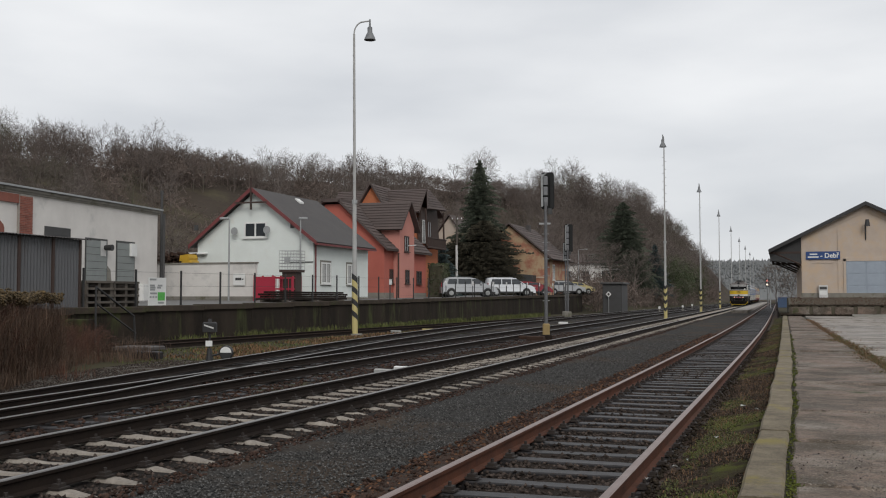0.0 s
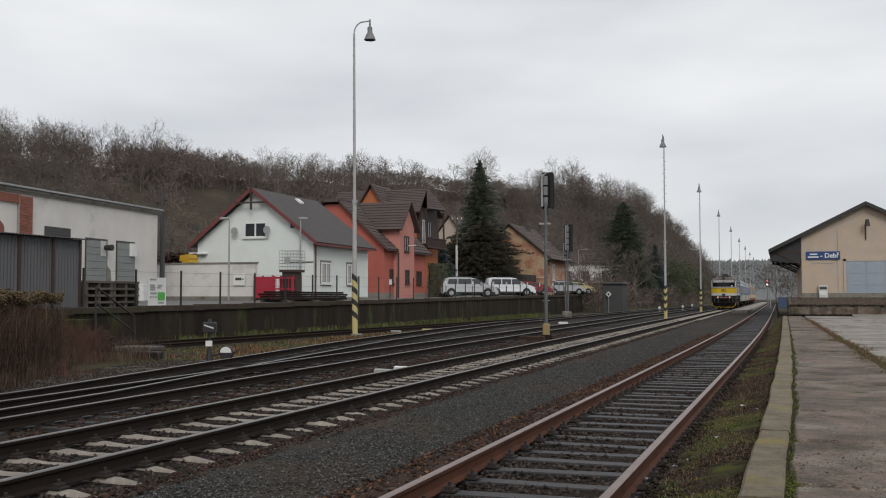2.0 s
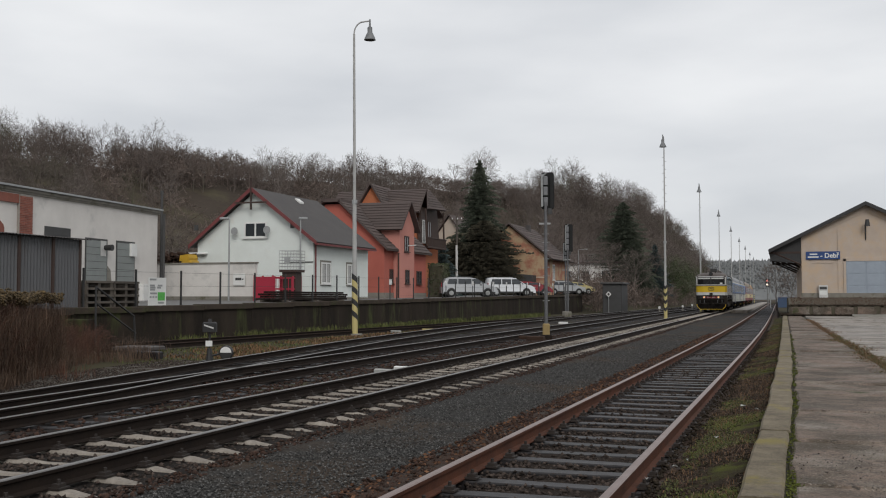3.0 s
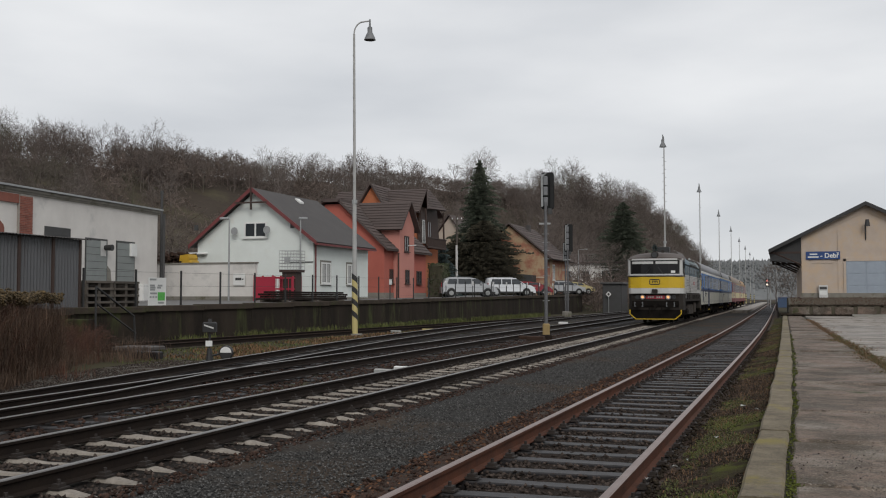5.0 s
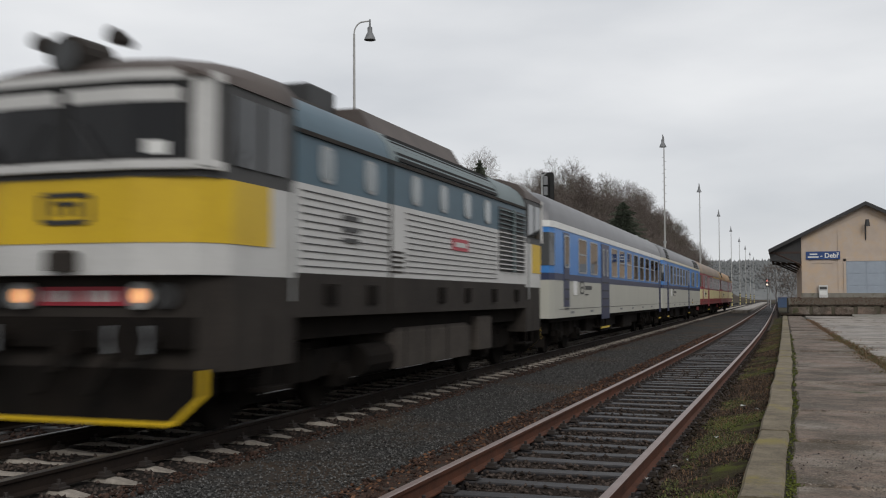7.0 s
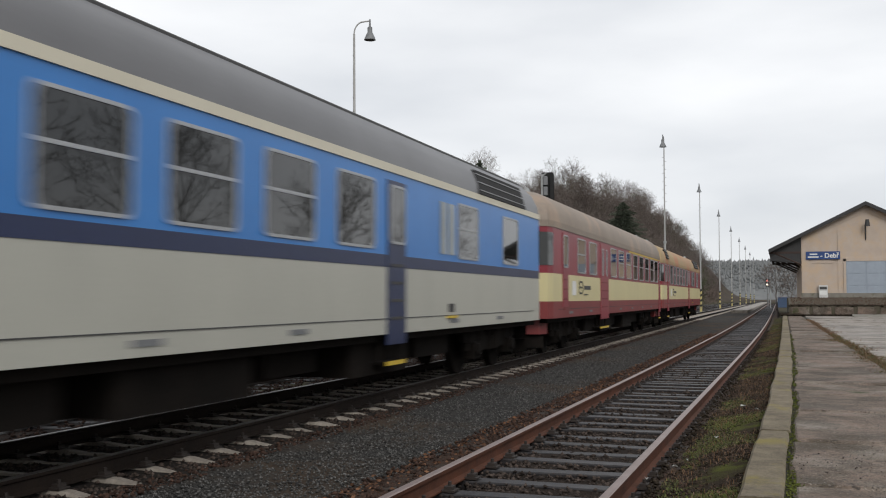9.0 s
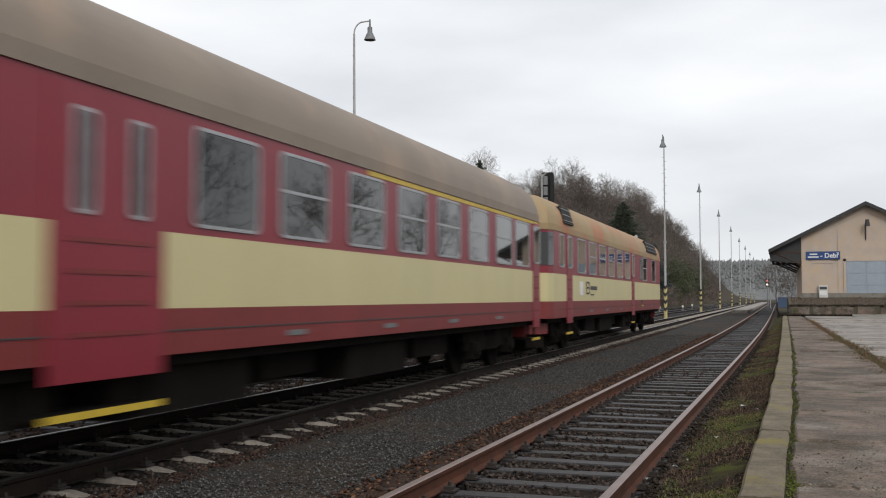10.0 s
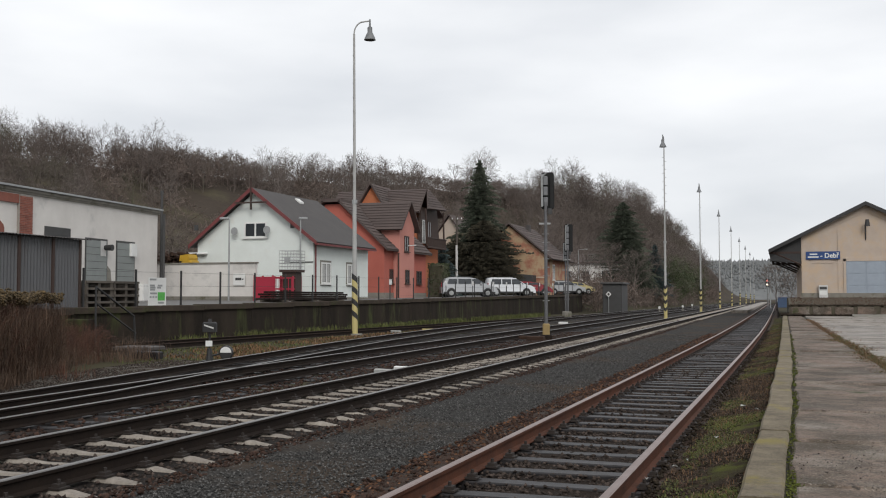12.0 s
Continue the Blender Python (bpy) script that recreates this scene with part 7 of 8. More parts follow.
# ---- further things: far building, posts, poles, litter ----
h = thing("pale_long_building", "long pale building half hidden by bare trees", "building")
part("wall", Shape().box(-38.5, 178, 2.0, -24.5, 188, 7.6), M_GARAGEWHITE, h)
roof_plane(h, "roof", (-39, 177.5, 7.5), (-24, 177.5, 7.5), (-24, 183, 9.3), (-39, 183, 9.3), 0.14, M_ROOFBROWN, 0)
roof_plane(h, "roof", (-39, 188.5, 7.5), (-24, 188.5, 7.5), (-24, 183, 9.3), (-39, 183, 9.3), 0.14, M_ROOFBROWN, 0)
for k in range(4):
    win_front(h, -37.4 + k * 3.4, -36.0 + k * 3.4, 4.4, 6.2, 178, sill=False)


def street_lamp(x, y, h, label, arm=0.8):
    g = thing("street_lamp", label, "street lamp", pose(x, y, street_z(y)), group="street lamps")
    part("pole", Shape().tube((0, 0, 0), (0, 0, h), 0.06, 0.045, 10), M_METAL, g, smooth=True)
    part("arm", Shape().tube((0, 0, h - 0.02), (arm, 0, h + 0.05), 0.03, n=8), M_METAL, g)
    part("lamp_head", Shape().bevel_box(arm - 0.1, -0.1, h, arm + 0.45, 0.1, h + 0.12, 0.03), M_METAL, g)


street_lamp(-30.0, 50.5, 4.7, "slim grey street lamp before the white house", -0.5)
street_lamp(-28.15, 55.8, 5.0, "slim grey post beside the white house corner", 0.0)
street_lamp(-26.3, 135, 6.0, "distant grey street lamp among bare trees")


def utility_pole():
    g = thing("utility_pole", "concrete and wood utility pole behind the cars", "utility pole", pose(-29.75, 92, street_z(92)))
    part("foot", Shape().tube((0, 0, 0), (0, 0, 4.9), 0.13, 0.11, 10), M_LOCOWHITE, g, "pale concrete foot", smooth=True)
    part("pole", Shape().tube((0.02, 0.02, 4.4), (0.02, 0.02, 7.7), 0.1, 0.08, 10), M_GREYWOOD, g, smooth=True)
    part("crossarm", Shape().box(-0.5, -0.05, 7.3, 0.6, 0.05, 7.4), M_GREYWOOD, g)
    for x in (-0.45, 0.1, 0.5):
        part("insulator", Shape().tube((x, 0, 7.4), (x, 0, 7.55), 0.04, 0.05, 8), M_WHITEPAINT, g)


utility_pole()
g = thing("chimney_pipe", "dark pipe standing at the workshop's end", "pipe")
part("pipe", Shape().tube((-35.0, 51.2, 1.2), (-35.0, 51.2, 7.75), 0.085, 0.075, 10), M_DARKGREY, g, smooth=True)
part("pipe_collar", Shape().tube((-35.0, 51.2, 7.6), (-35.0, 51.2, 7.8), 0.095, n=10), M_DARKGREY, g)
# scrap behind the garden wall
g = thing("scrap_heap", "rusty scrap heap behind the garden wall", "scrap")
rr = random.Random(3)
for k in range(60):
    x, y, z = rr.uniform(-37.3, -35.8), rr.uniform(54.6, 55.8), 3.6 + rr.uniform(0, 0.75) * (1 - abs(k / 30 - 1) * 0.3)
    a = (rr.uniform(-0.5, 0.5), rr.uniform(-0.5, 0.5), rr.uniform(-0.25, 0.25))
    part("scrap_piece", Shape().tube((x - a[0], y - a[1], z - a[2]), (x + a[0], y + a[1], z + a[2]), rr.uniform(0.04, 0.1), n=6), M_RAIL_SIDE, g)
part("scrap_base", Shape().bevel_box(-37.6, 54.3, 1.1, -35.6, 56.0, 3.6, 0.1), M_RAIL_SIDE, g)
g = thing("loader", "small yellow loader behind the garden wall", "machine")
part("bucket", Shape().prism([(-35.6, 3.7), (-34.95, 3.7), (-34.9, 3.9), (-35.0, 4.12), (-35.55, 4.05)], "y", 54.0, 55.0), M_YELLOWBRIGHT, g)
part("frame", Shape().bevel_box(-35.5, 54.0, 1.2, -34.75, 55.0, 3.75, 0.08), M_YELLOWBRIGHT, g)
part("cab_roof", Shape().bevel_box(-36.4, 56.0, 4.2, -35.0, 57.0, 4.32, 0.05), M_WHITEPAINT, g)
for xx in (-36.3, -35.55):
    part("window_post", Shape().box(xx, 56.4, 1.2, xx + 0.1, 56.5, 4.22), M_BLACK, g)
# signs on the garden wall and fence
g = thing("white_sign", "white notice with grey print on the fence", "sign")
part("board", Shape().box(-30.9, 52.5, 2.15, -30.1, 52.53, 2.85), M_WHITEPAINT, g)
part("print_bar", Shape().box(-30.75, 52.494, 2.45, -30.35, 52.499, 2.6), M_DARKGREY, g)
part("print_bar", Shape().box(-30.32, 52.494, 2.47, -30.2, 52.499, 2.55), M_DARKGREY, g)
for yy in (57.2, 68.0, 74.5, 80.3, 84.5, 92, 97, 103, 109):
    g = thing("small_white_sign", "small white parking sign on a fence post", "sign", group="small signs on the fence")
    part("board", Shape().box(WALL_X - 0.23, yy, street_z(yy) + 0.95, WALL_X - 0.21, yy + 0.42, street_z(yy) + 1.28), M_WHITEPAINT, g)
    part("holder", Shape().box(WALL_X - 0.27, yy + 0.16, street_z(yy), WALL_X - 0.23, yy + 0.24, street_z(yy) + 1.25), M_DARKGREY, g)
# litter bin, hut and marker by the end of the wall
g = thing("concrete_hut", "low dark concrete hut at the wall's end", "hut")
part("hut_body", Shape().bevel_box(-19.14, 112, -0.3, -17.0, 116.5, 2.91, 0.08), M_DARKGREY, g)
part("hut_roof", Shape().bevel_box(-19.34, 111.8, 2.91, -16.80, 116.7, 3.11, 0.05), M_DARKGREY, g)
g = thing("diamond_marker", "white-edged diamond marker board on a post", "marker")
part("board", Shape().prism([(-18.39, 1.47), (-18.07, 1.79), (-18.39, 2.11), (-18.71, 1.79)], "y", 111.6, 111.63), M_WHITEPAINT, g)
part("board_centre", Shape().prism([(-18.39, 1.61), (-18.21, 1.79), (-18.39, 1.97), (-18.57, 1.79)], "y", 111.58, 111.595), M_DARKGREY, g)
part("post", Shape().tube((-18.39, 111.68, -0.3), (-18.39, 111.68, 1.79), 0.04, n=8), M_METAL, g)
# pale clearance bars lying between converging tracks
for x, y, a, mat, lab in ((-8.5, 22.4, 80, M_WHITEPAINT, "white painted clearance bar between the tracks"), (-8.62, 21.4, 70, M_BRIGHT, "broken white clearance bar end"), (-17.6, 49.5, 75, M_YELLOW, "yellow and black clearance bar"), (-18.2, 46.5, 70, M_BRIGHT, "pale broken clearance bar"), (-13.9, 66, 80, M_WHITEPAINT, "white clearance bar between far tracks"), (-16.8, 71, 80, M_WHITEPAINT, "white clearance bar near the wall")):
    g = thing("clearance_bar", lab, "marker bar", pose(x, y, -0.24, 0, 0, a - 90), group="clearance bars")
    part("bar", Shape().bevel_box(-0.32, -0.07, -0.1, 0.32, 0.07, 0.05, 0.02), mat, g)
    part("foot", Shape().box(-0.28, -0.06, -0.2, 0.28, 0.06, -0.1), M_CONC, g)
# scraps of paper on the verge and path
rr = random.Random(9)
for x, y in ((-0.72, 11.4), (-0.98, 9.6), (-0.9, 9.95), (-0.55, 14.5), (-0.35, 13.6), (-1.15, 8.9), (-0.95, 24.0)):
    s = Shape()
    k = rr.uniform(0.02, 0.045)
    s.add([(-k, -k * 0.6, 0), (k, -k * 0.4, 0.012), (k * 0.8, k * 0.6, 0.004), (-k * 0.7, k * 0.5, 0.018), (-k, -k * 0.6, 0.004), (k, -k * 0.4, 0.016), (k * 0.8, k * 0.6, 0.008), (-k * 0.7, k * 0.5, 0.022)],
          [(0, 1, 2, 3), (4, 7, 6, 5), (0, 4, 5, 1), (1, 5, 6, 2), (2, 6, 7, 3), (3, 7, 4, 0)])
    z = -0.15 + 0.2 * smooth((x - spur_x(y) - 0.9) / 1.1)
    solo("paper_scrap", s, M_BRIGHT, "crumpled pale scrap of litter on the grass", "litter", m=pose(x, y, z + 0.02, 0, 0, rr.uniform(0, 180)), group="litter")
# distant signal with lit lamps and posts near the siding's end
g = thing("distant_signal", "distant signal with a red and a white lamp lit", "railway signal", pose(-3.4, 235, 0))
part("mast", Shape().tube((0, 0, -0.3), (0, 0, 4.0), 0.09, n=8), M_DARKGREY, g)
part("backplate", Shape().bevel_box(-0.35, 0.0, 3.7, 0.35, 0.12, 5.6, 0.05), M_BLACK, g)
part("red_lamp", Shape().tube((0, -0.03, 5.1), (0, 0.02, 5.1), 0.2, n=14), M_REDLIGHT, g)
part("white_lamp", Shape().tube((0, -0.03, 4.3), (0, 0.02, 4.3), 0.2, n=14), M_WHITELIGHT, g)
for x, y, hh in ((-1.9, 160, 5.2), (-0.9, 150, 5.6), (-2.7, 190, 6.0)):
    g = thing("slim_post", "slim grey post near the siding's end", "post", pose(x, y, 0), group="slim posts")
    part("tube", Shape().tube((0, 0, -0.3), (0, 0, hh), 0.07, 0.06, 8), M_METAL, g)
    part("cap", Shape().tube((0, 0, hh), (0, 0, hh + 0.15), 0.12, 0.06, 8), M_DARKGREY, g)
bare_tree_thing(0.9, 136, 313, 5.6, 2.4, "leafless bush beside the goods shed", M_TWIG, limbs=13, subs=6, twigs=6, fine=4, tw=0.018, bushy=0.1)
g = thing("blue_container", "blue container beside the line far away", "container")
part("box", Shape().bevel_box(-1.3, 182, -0.3, 1.4, 188, 1.35, 0.04), stuff("blue_container_paint", (0.045, 0.08, 0.15), None, 0.6), g)
part("roof", Shape().box(-1.35, 181.95, 1.35, 1.45, 188.05, 1.42), M_SIGNBLUE, g)
for x, y in ((-12.9, 112), (-11.9, 128), (-12.6, 150)):
    g = thing("marker_post", "white-topped marker post between tracks", "marker post", pose(x, y, -0.3), group="marker posts")
    part("stake", Shape().bevel_box(-0.07, -0.07, 0, 0.07, 0.07, 0.5, 0.02), M_CONC, g)
    part("cap", Shape().bevel_box(-0.11, -0.08, 0.5, 0.11, 0.08, 0.74, 0.03), M_WHITEPAINT, g)


# ---- the train: locomotive and four coaches; local y runs along the track, the front at -y ----
def mirror_outline(right):
    """Closed plan outline from the right half's points, front (-y) to back (+y)."""
    return right + [(-x, y) for x, y in reversed(right)]


def grown(outline, d):
    """The outline moved outwards by d, about its own middle."""
    n = len(outline)
    out = []
    for i in range(n):
        a, b, c = (Vector(outline[(i + k) % n]) for k in (-1, 0, 1))
        n1 = Vector(((b - a).y, -(b - a).x)).normalized() if (b - a).length > 1e-6 else Vector((0, 0))
        n2 = Vector(((c - b).y, -(c - b).x)).normalized() if (c - b).length > 1e-6 else Vector((0, 0))
        nn = (n1 + n2)
        nn = nn.normalized() if nn.length > 1e-6 else n1
        out.append((b.x + nn.x * d, b.y + nn.y * d))
    return out


def band_panel(path, z0, z1, d=0.012, lean=0.0):
    """A thin panel that follows an open path of plan points, proud by d; lean moves its top inwards along y."""
    s = Shape()
    rows = []
    for z, k in ((z0, 0.0), (z1, lean)):
        rows.append([(x, y + k * (1 if y < 0 else -1), z) for x, y in path])
    outer = []
    for row in rows:
        out = []
        for i, p in enumerate(row):
            a, c = Vector(row[max(i - 1, 0)]), Vector(row[min(i + 1, len(row) - 1)])
            t = (c - a)
            nn = Vector((t.y, -t.x, 0)).normalized()
            out.append((p[0] + nn.x * d, p[1] + nn.y * d, p[2]))
        outer.append(out)
    n = len(path)
    vs = rows[0] + rows[1] + outer[0] + outer[1]
    fs = []
    for i in range(n - 1):
        fs.append((2 * n + i, 2 * n + i + 1, 3 * n + i + 1, 3 * n + i))
        fs.append((n + i, n + i + 1, 3 * n + i + 1, 3 * n + i))
        fs.append((i, i + 1, 2 * n + i + 1, 2 * n + i))
    fs += [(0, n, 3 * n, 2 * n), (n - 1, 2 * n - 1, 4 * n - 1, 3 * n - 1)]
    return s.add(vs, fs)


def wheel_mesh(r):
    s = Shape()
    rings = []
    for x, rr in ((-0.065, r * 0.3), (-0.065, r * 0.82), (-0.07, r), (0.03, r), (0.035, r + 0.028), (0.065, r + 0.028), (0.07, r * 0.82), (0.02, r * 0.75), (0.02, r * 0.35), (0.09, r * 0.3)):
        rings.append([(x, rr * math.cos(2 * math.pi * i / 24), rr * math.sin(2 * math.pi * i / 24)) for i in range(24)])
    s.loft(rings)
    return s.mesh("wheel", M_UNDER, smooth=True)


MESH_WHEEL = wheel_mesh(0.46)


def bogie(parent, y, base=2.5, half=1.05):
    """A two-axle bogie: side frames, springs, axle boxes, wheels on axles."""
    s = Shape()
    for sx in (-1, 1):
        x = sx * half
        s.prism([(y - base / 2 - 0.55, 0.62), (y - base / 2 - 0.55, 0.8), (y - 0.5, 0.8), (y - 0.35, 0.68), (y + 0.35, 0.68), (y + 0.5, 0.8), (y + base / 2 + 0.55, 0.8), (y + base / 2 + 0.55, 0.62), (y + 0.55, 0.42), (y - 0.55, 0.42)], "x", x - 0.06, x + 0.06)
        for ky in (-1, 1):
            yy = y + ky * base / 2
            s.box(x - 0.1, yy - 0.17, 0.3, x + 0.14, yy + 0.17, 0.6)
            s.tube((x + 0.14, yy, 0.46), (x + 0.2, yy, 0.46), 0.12, n=10)
            for o in (-0.32, 0.32):
                s.tube((x, yy + o, 0.45), (x, yy + o, 0.8), 0.09, n=8)
        s.tube((x, y - 0.2, 0.42), (x, y - 0.2, 0.9), 0.12, n=8)
        s.tube((x, y + 0.2, 0.42), (x, y + 0.2, 0.9), 0.12, n=8)
    s.box(-1.0, y - 0.3, 0.5, 1.0, y + 0.3, 0.8)
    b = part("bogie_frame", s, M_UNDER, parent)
    for ky in (-1, 1):
        for sx in (-1, 1):
            part("wheel", MESH_WHEEL, None, b, at=pose(sx * 0.75, y + ky * base / 2, 0.46, 0, 0, 0 if sx < 0 else 180))
        part("axle", Shape().tube((-0.75, y + ky * base / 2, 0.46), (0.75, y + ky * base / 2, 0.46), 0.08), M_UNDER, b)
    return b


def buffers(parent, y, way, marks=False):
    for sx in (-1, 1):
        s = Shape()
        x = sx * 0.875
        s.tube((x, y, 1.05), (x, y + way * 0.42, 1.05), 0.12, 0.1, 12)
        b = part("buffer", s, M_UNDER, parent)
        d = Shape()
        pts = []
        for a in range(20):
            c, q = math.cos(a * math.pi / 10), math.sin(a * math.pi / 10)
            pts.append((x + max(-0.23, min(0.23, 0.27 * c)), 1.05 + 0.21 * q))
        d.prism(pts, "y", y + way * 0.42, y + way * 0.48)
        part("buffer_plate", d, M_UNDER, b)
        if marks:
            for k in (-1, 1):
                w = Shape().prism([(x + k * 0.17, 0.92), (x + k * 0.235, 0.92), (x + k * 0.235, 1.18), (x + k * 0.17, 1.18), (x + k * 0.205, 1.05)], "y", y + way * 0.482, y + way * 0.49)
                part("white_mark", w, M_MASTBOX, b, "dirty white warning mark")
    s = Shape()
    s.box(-0.12, min(y, y + way * 0.3), 0.9, 0.12, max(y, y + way * 0.3), 1.12)
    s.tube((0, y + way * 0.3, 1.0), (0, y + way * 0.42, 0.72), 0.04)
    s.tube((0.35, y, 0.85), (0.3, y + way * 0.3, 0.5), 0.03)
    s.tube((-0.35, y, 0.85), (-0.3, y + way * 0.3, 0.5), 0.03)
    part("coupling", s, M_UNDER, parent)


def framed_window(w, z0, z1, bar=None, r=0.09):
    """Meshes of an aluminium frame and its glass, lying in the plane x = 0, facing +x."""
    def rect(k, rr):
        pts = []
        for cy, cz, a0 in ((w / 2 - k - rr, z1 - k - rr, 0), (-w / 2 + k + rr, z1 - k - rr, 90), (-w / 2 + k + rr, z0 + k + rr, 180), (w / 2 - k - rr, z0 + k + rr, 270)):
            for a in (0, 30, 60, 90):
                pts.append((cy + rr * math.cos(radians(a0 + a)), cz + rr * math.sin(radians(a0 + a))))
        return pts
    o, i = rect(0, r), rect(0.035, r * 0.7)
    n = len(o)
    s = Shape()
    vs = [(0, *p) for p in o] + [(0.016, *p) for p in o] + [(0.016, *p) for p in i] + [(0.0, *p) for p in i]
    fs = []
    for k in range(3):
        fs += [(k * n + j, k * n + (j + 1) % n, (k + 1) * n + (j + 1) % n, (k + 1) * n + j) for j in range(n)]
    s.add(vs, fs)
    if bar:
        s.box(0.002, -w / 2 + 0.03, bar - 0.018, 0.018, w / 2 - 0.03, bar + 0.018)
    g = Shape().prism(i, "x", -0.01, 0.005)
    return s.mesh("window", M_TFRAME), g.mesh("pane", M_TGLASS)


COACH_W = 1.425
COACH_OUT = mirror_outline([(0.55, -12.0), (1.12, -11.95), (1.36, -11.82), (COACH_W, -11.5), (COACH_W, 11.5), (1.36, 11.82), (1.12, 11.95), (0.55, 12.0)])
MESH_WIN_BAR = framed_window(1.24, 2.1, 3.06, 2.62)
MESH_WIN = framed_window(1.24, 2.1, 3.06)
MESH_WIN_SMALL = framed_window(0.62, 2.2, 3.04)
MESH_WIN_DOOR = framed_window(0.24, 2.1, 2.95, r=0.06)


def put_window(parent, meshes, y, side):
    at = pose(side * (COACH_W + 0.002), y, 0, 0, 0, 0 if side > 0 else 180)
    fr = part("window", meshes[0], None, parent, at=at)
    part("pane", meshes[1], None, fr)


def louvre(parent, y0, y1, side, z0, z1, x0, x1, n=3):
    """A dark slanted intake with pale slats on the roof's shoulder."""
    s = Shape()
    s.add([(side * x0, y0, z0), (side * x0, y1, z0), (side * x1, y1, z1), (side * x1, y0, z1),
           (side * (x0 - 0.1), y0, z0), (side * (x0 - 0.1), y1, z0), (side * (x1 - 0.1), y1, z1 - 0.06), (side * (x1 - 0.1), y0, z1 - 0.06)],
          [(0, 1, 2, 3), (4, 7, 6, 5), (0, 4, 5, 1), (1, 5, 6, 2), (2, 6, 7, 3), (3, 7, 4, 0)])
    v = part("roof_intake", s, M_TYRE, parent)
    for k in range(n):
        t = (k + 0.5) / n
        x, z = x0 + (x1 - x0) * t, z0 + (z1 - z0) * t
        part("slat", Shape().box(side * x - 0.004, y0 + 0.03, z - 0.006, side * x + 0.014, y1 - 0.03, z + 0.006), M_TFRAME, v)


def coach(name, label, upper, middle, lower, roof_mat, stripe, motor, navy=None, door_mat=None, first_class=False):
    t = thing(name, label, "railway coach")
    door_mat = door_mat or upper
    part("lower_body", Shape().prism(COACH_OUT, "z", 0.93, 1.345), lower, t)
    part("middle_body", Shape().prism(COACH_OUT, "z", 1.345, 2.03), middle, t)
    drop = (0.0 if navy else 0.07) if motor else 0.0
    eave = 3.215 if motor and navy else 3.155 - drop
    part("upper_body", Shape().prism(COACH_OUT, "z", 2.03, eave + 0.005), upper, t)
    if navy:
        part("waist_band", Shape().prism(grown(COACH_OUT, 0.006), "z", 1.87, 2.04), navy, t, "navy waist band")
    part("cornice", Shape().prism(grown(COACH_OUT, 0.02), "z", eave, 3.33 - drop if motor and navy else 3.31 - drop), stripe, t)
    if first_class:
        for sd in (-1, 1):
            part("class_stripe", Shape().box(sd * (COACH_W + 0.004) - 0.004, 1.5, 3.08, sd * (COACH_W + 0.004) + 0.004, 11.48, 3.145), M_STRIPEYELLOW, t, "yellow first class stripe")
    # roof: rounded shoulders and domed ends
    rings = []
    for z, w, e in ((3.3, 1.0, 0.0), (3.5, 0.985, 0.05), (3.72, 0.93, 0.2), (3.93, 0.8, 0.5), (4.09, 0.58, 0.95), (4.18, 0.3, 1.5), (4.21, 0.05, 2.2)):
        rings.append([(x * w, (abs(y) - e) * (1 if y > 0 else -1), z - drop) for x, y in COACH_OUT])
    part("roof", Shape().loft(rings), roof_mat, t, smooth=True)
    if motor and navy:
        for sd in (-1, 1):
            part("rain_strip", Shape().bevel_box(sd * 1.07 - 0.03, -11.0, 3.85, sd * 1.07 + 0.05, 11.0, 3.985, 0.015), M_DARKGREY, t, "dark rain strip along the roof")
    for k, yy in enumerate((-7.5, -3.2, 1.0, 5.2, 8.6)):
        sv = Shape().bevel_box(-0.22, yy - 0.3, 4.0, 0.22, yy + 0.3, 4.27 - drop, 0.04)
        part("roof_vent", sv, roof_mat, t)
    # cab fronts at both ends
    for end in (-1, 1):
        path = [(1.1, -11.955), (0.55, -12.005), (-0.55, -12.005), (-1.1, -11.955)]
        side_path = [(COACH_W + 0.002, -11.52), (1.363, -11.82), (1.14, -11.945)]
        mats = ((path[::-1], 2.22, 3.02), (side_path[::-1], 2.22, 3.02), ([(-x, y) for x, y in side_path], 2.22, 3.02))
        for pth, z0, z1 in mats:
            pts = [(x, y) if end < 0 else (-x, -y) for x, y in pth]
            p = part("cab_window", band_panel(pts, z0, z1, 0.012), M_TGLASS, t, "dark cab window")
        for sx in (-1, 1):
            lamp = Shape().tube((sx * 0.85, end * 11.9, 1.68), (sx * 0.85, end * 12.06, 1.68), 0.13, 0.12, 14)
            part("lamp", lamp, M_DARKGREY, t, "unlit cab lamp")
        part("lamp_housing", Shape().box(-1.05, min(end * 11.8, end * 12.03), 1.52, 1.05, max(end * 11.8, end * 12.03), 1.84), middle, t)
        sk = [(1.2, end * 11.2), (1.1, end * 11.6), (0.6, end * 11.8), (-0.6, end * 11.8), (-1.1, end * 11.6), (-1.2, end * 11.2)]
        part("end_skirt", Shape().prism(sk, "z", 0.55, 0.95), M_UNDER if navy else lower, t)
        part("plough", Shape().prism([(1.15, end * 11.4), (0.6, end * 11.75), (-0.6, end * 11.75), (-1.15, end * 11.4)], "z", 0.22, 0.5), M_UNDER, t)
        part("roof_lamp", Shape().bevel_box(-0.24, min(end * 10.3, end * 11.0), 3.98, 0.24, max(end * 10.3, end * 11.0), 4.26, 0.05), stripe, t)
        part("horn", Shape().tube((0.5, end * 9.9, 4.0), (0.5, end * 10.4, 4.18), 0.05, 0.09, 8), M_METAL, t)
        buffers(t, end * 11.85, end)
        bogie(t, end * 8.6)
    # sides, given as metres from the plain end at +y
    L = 12.0
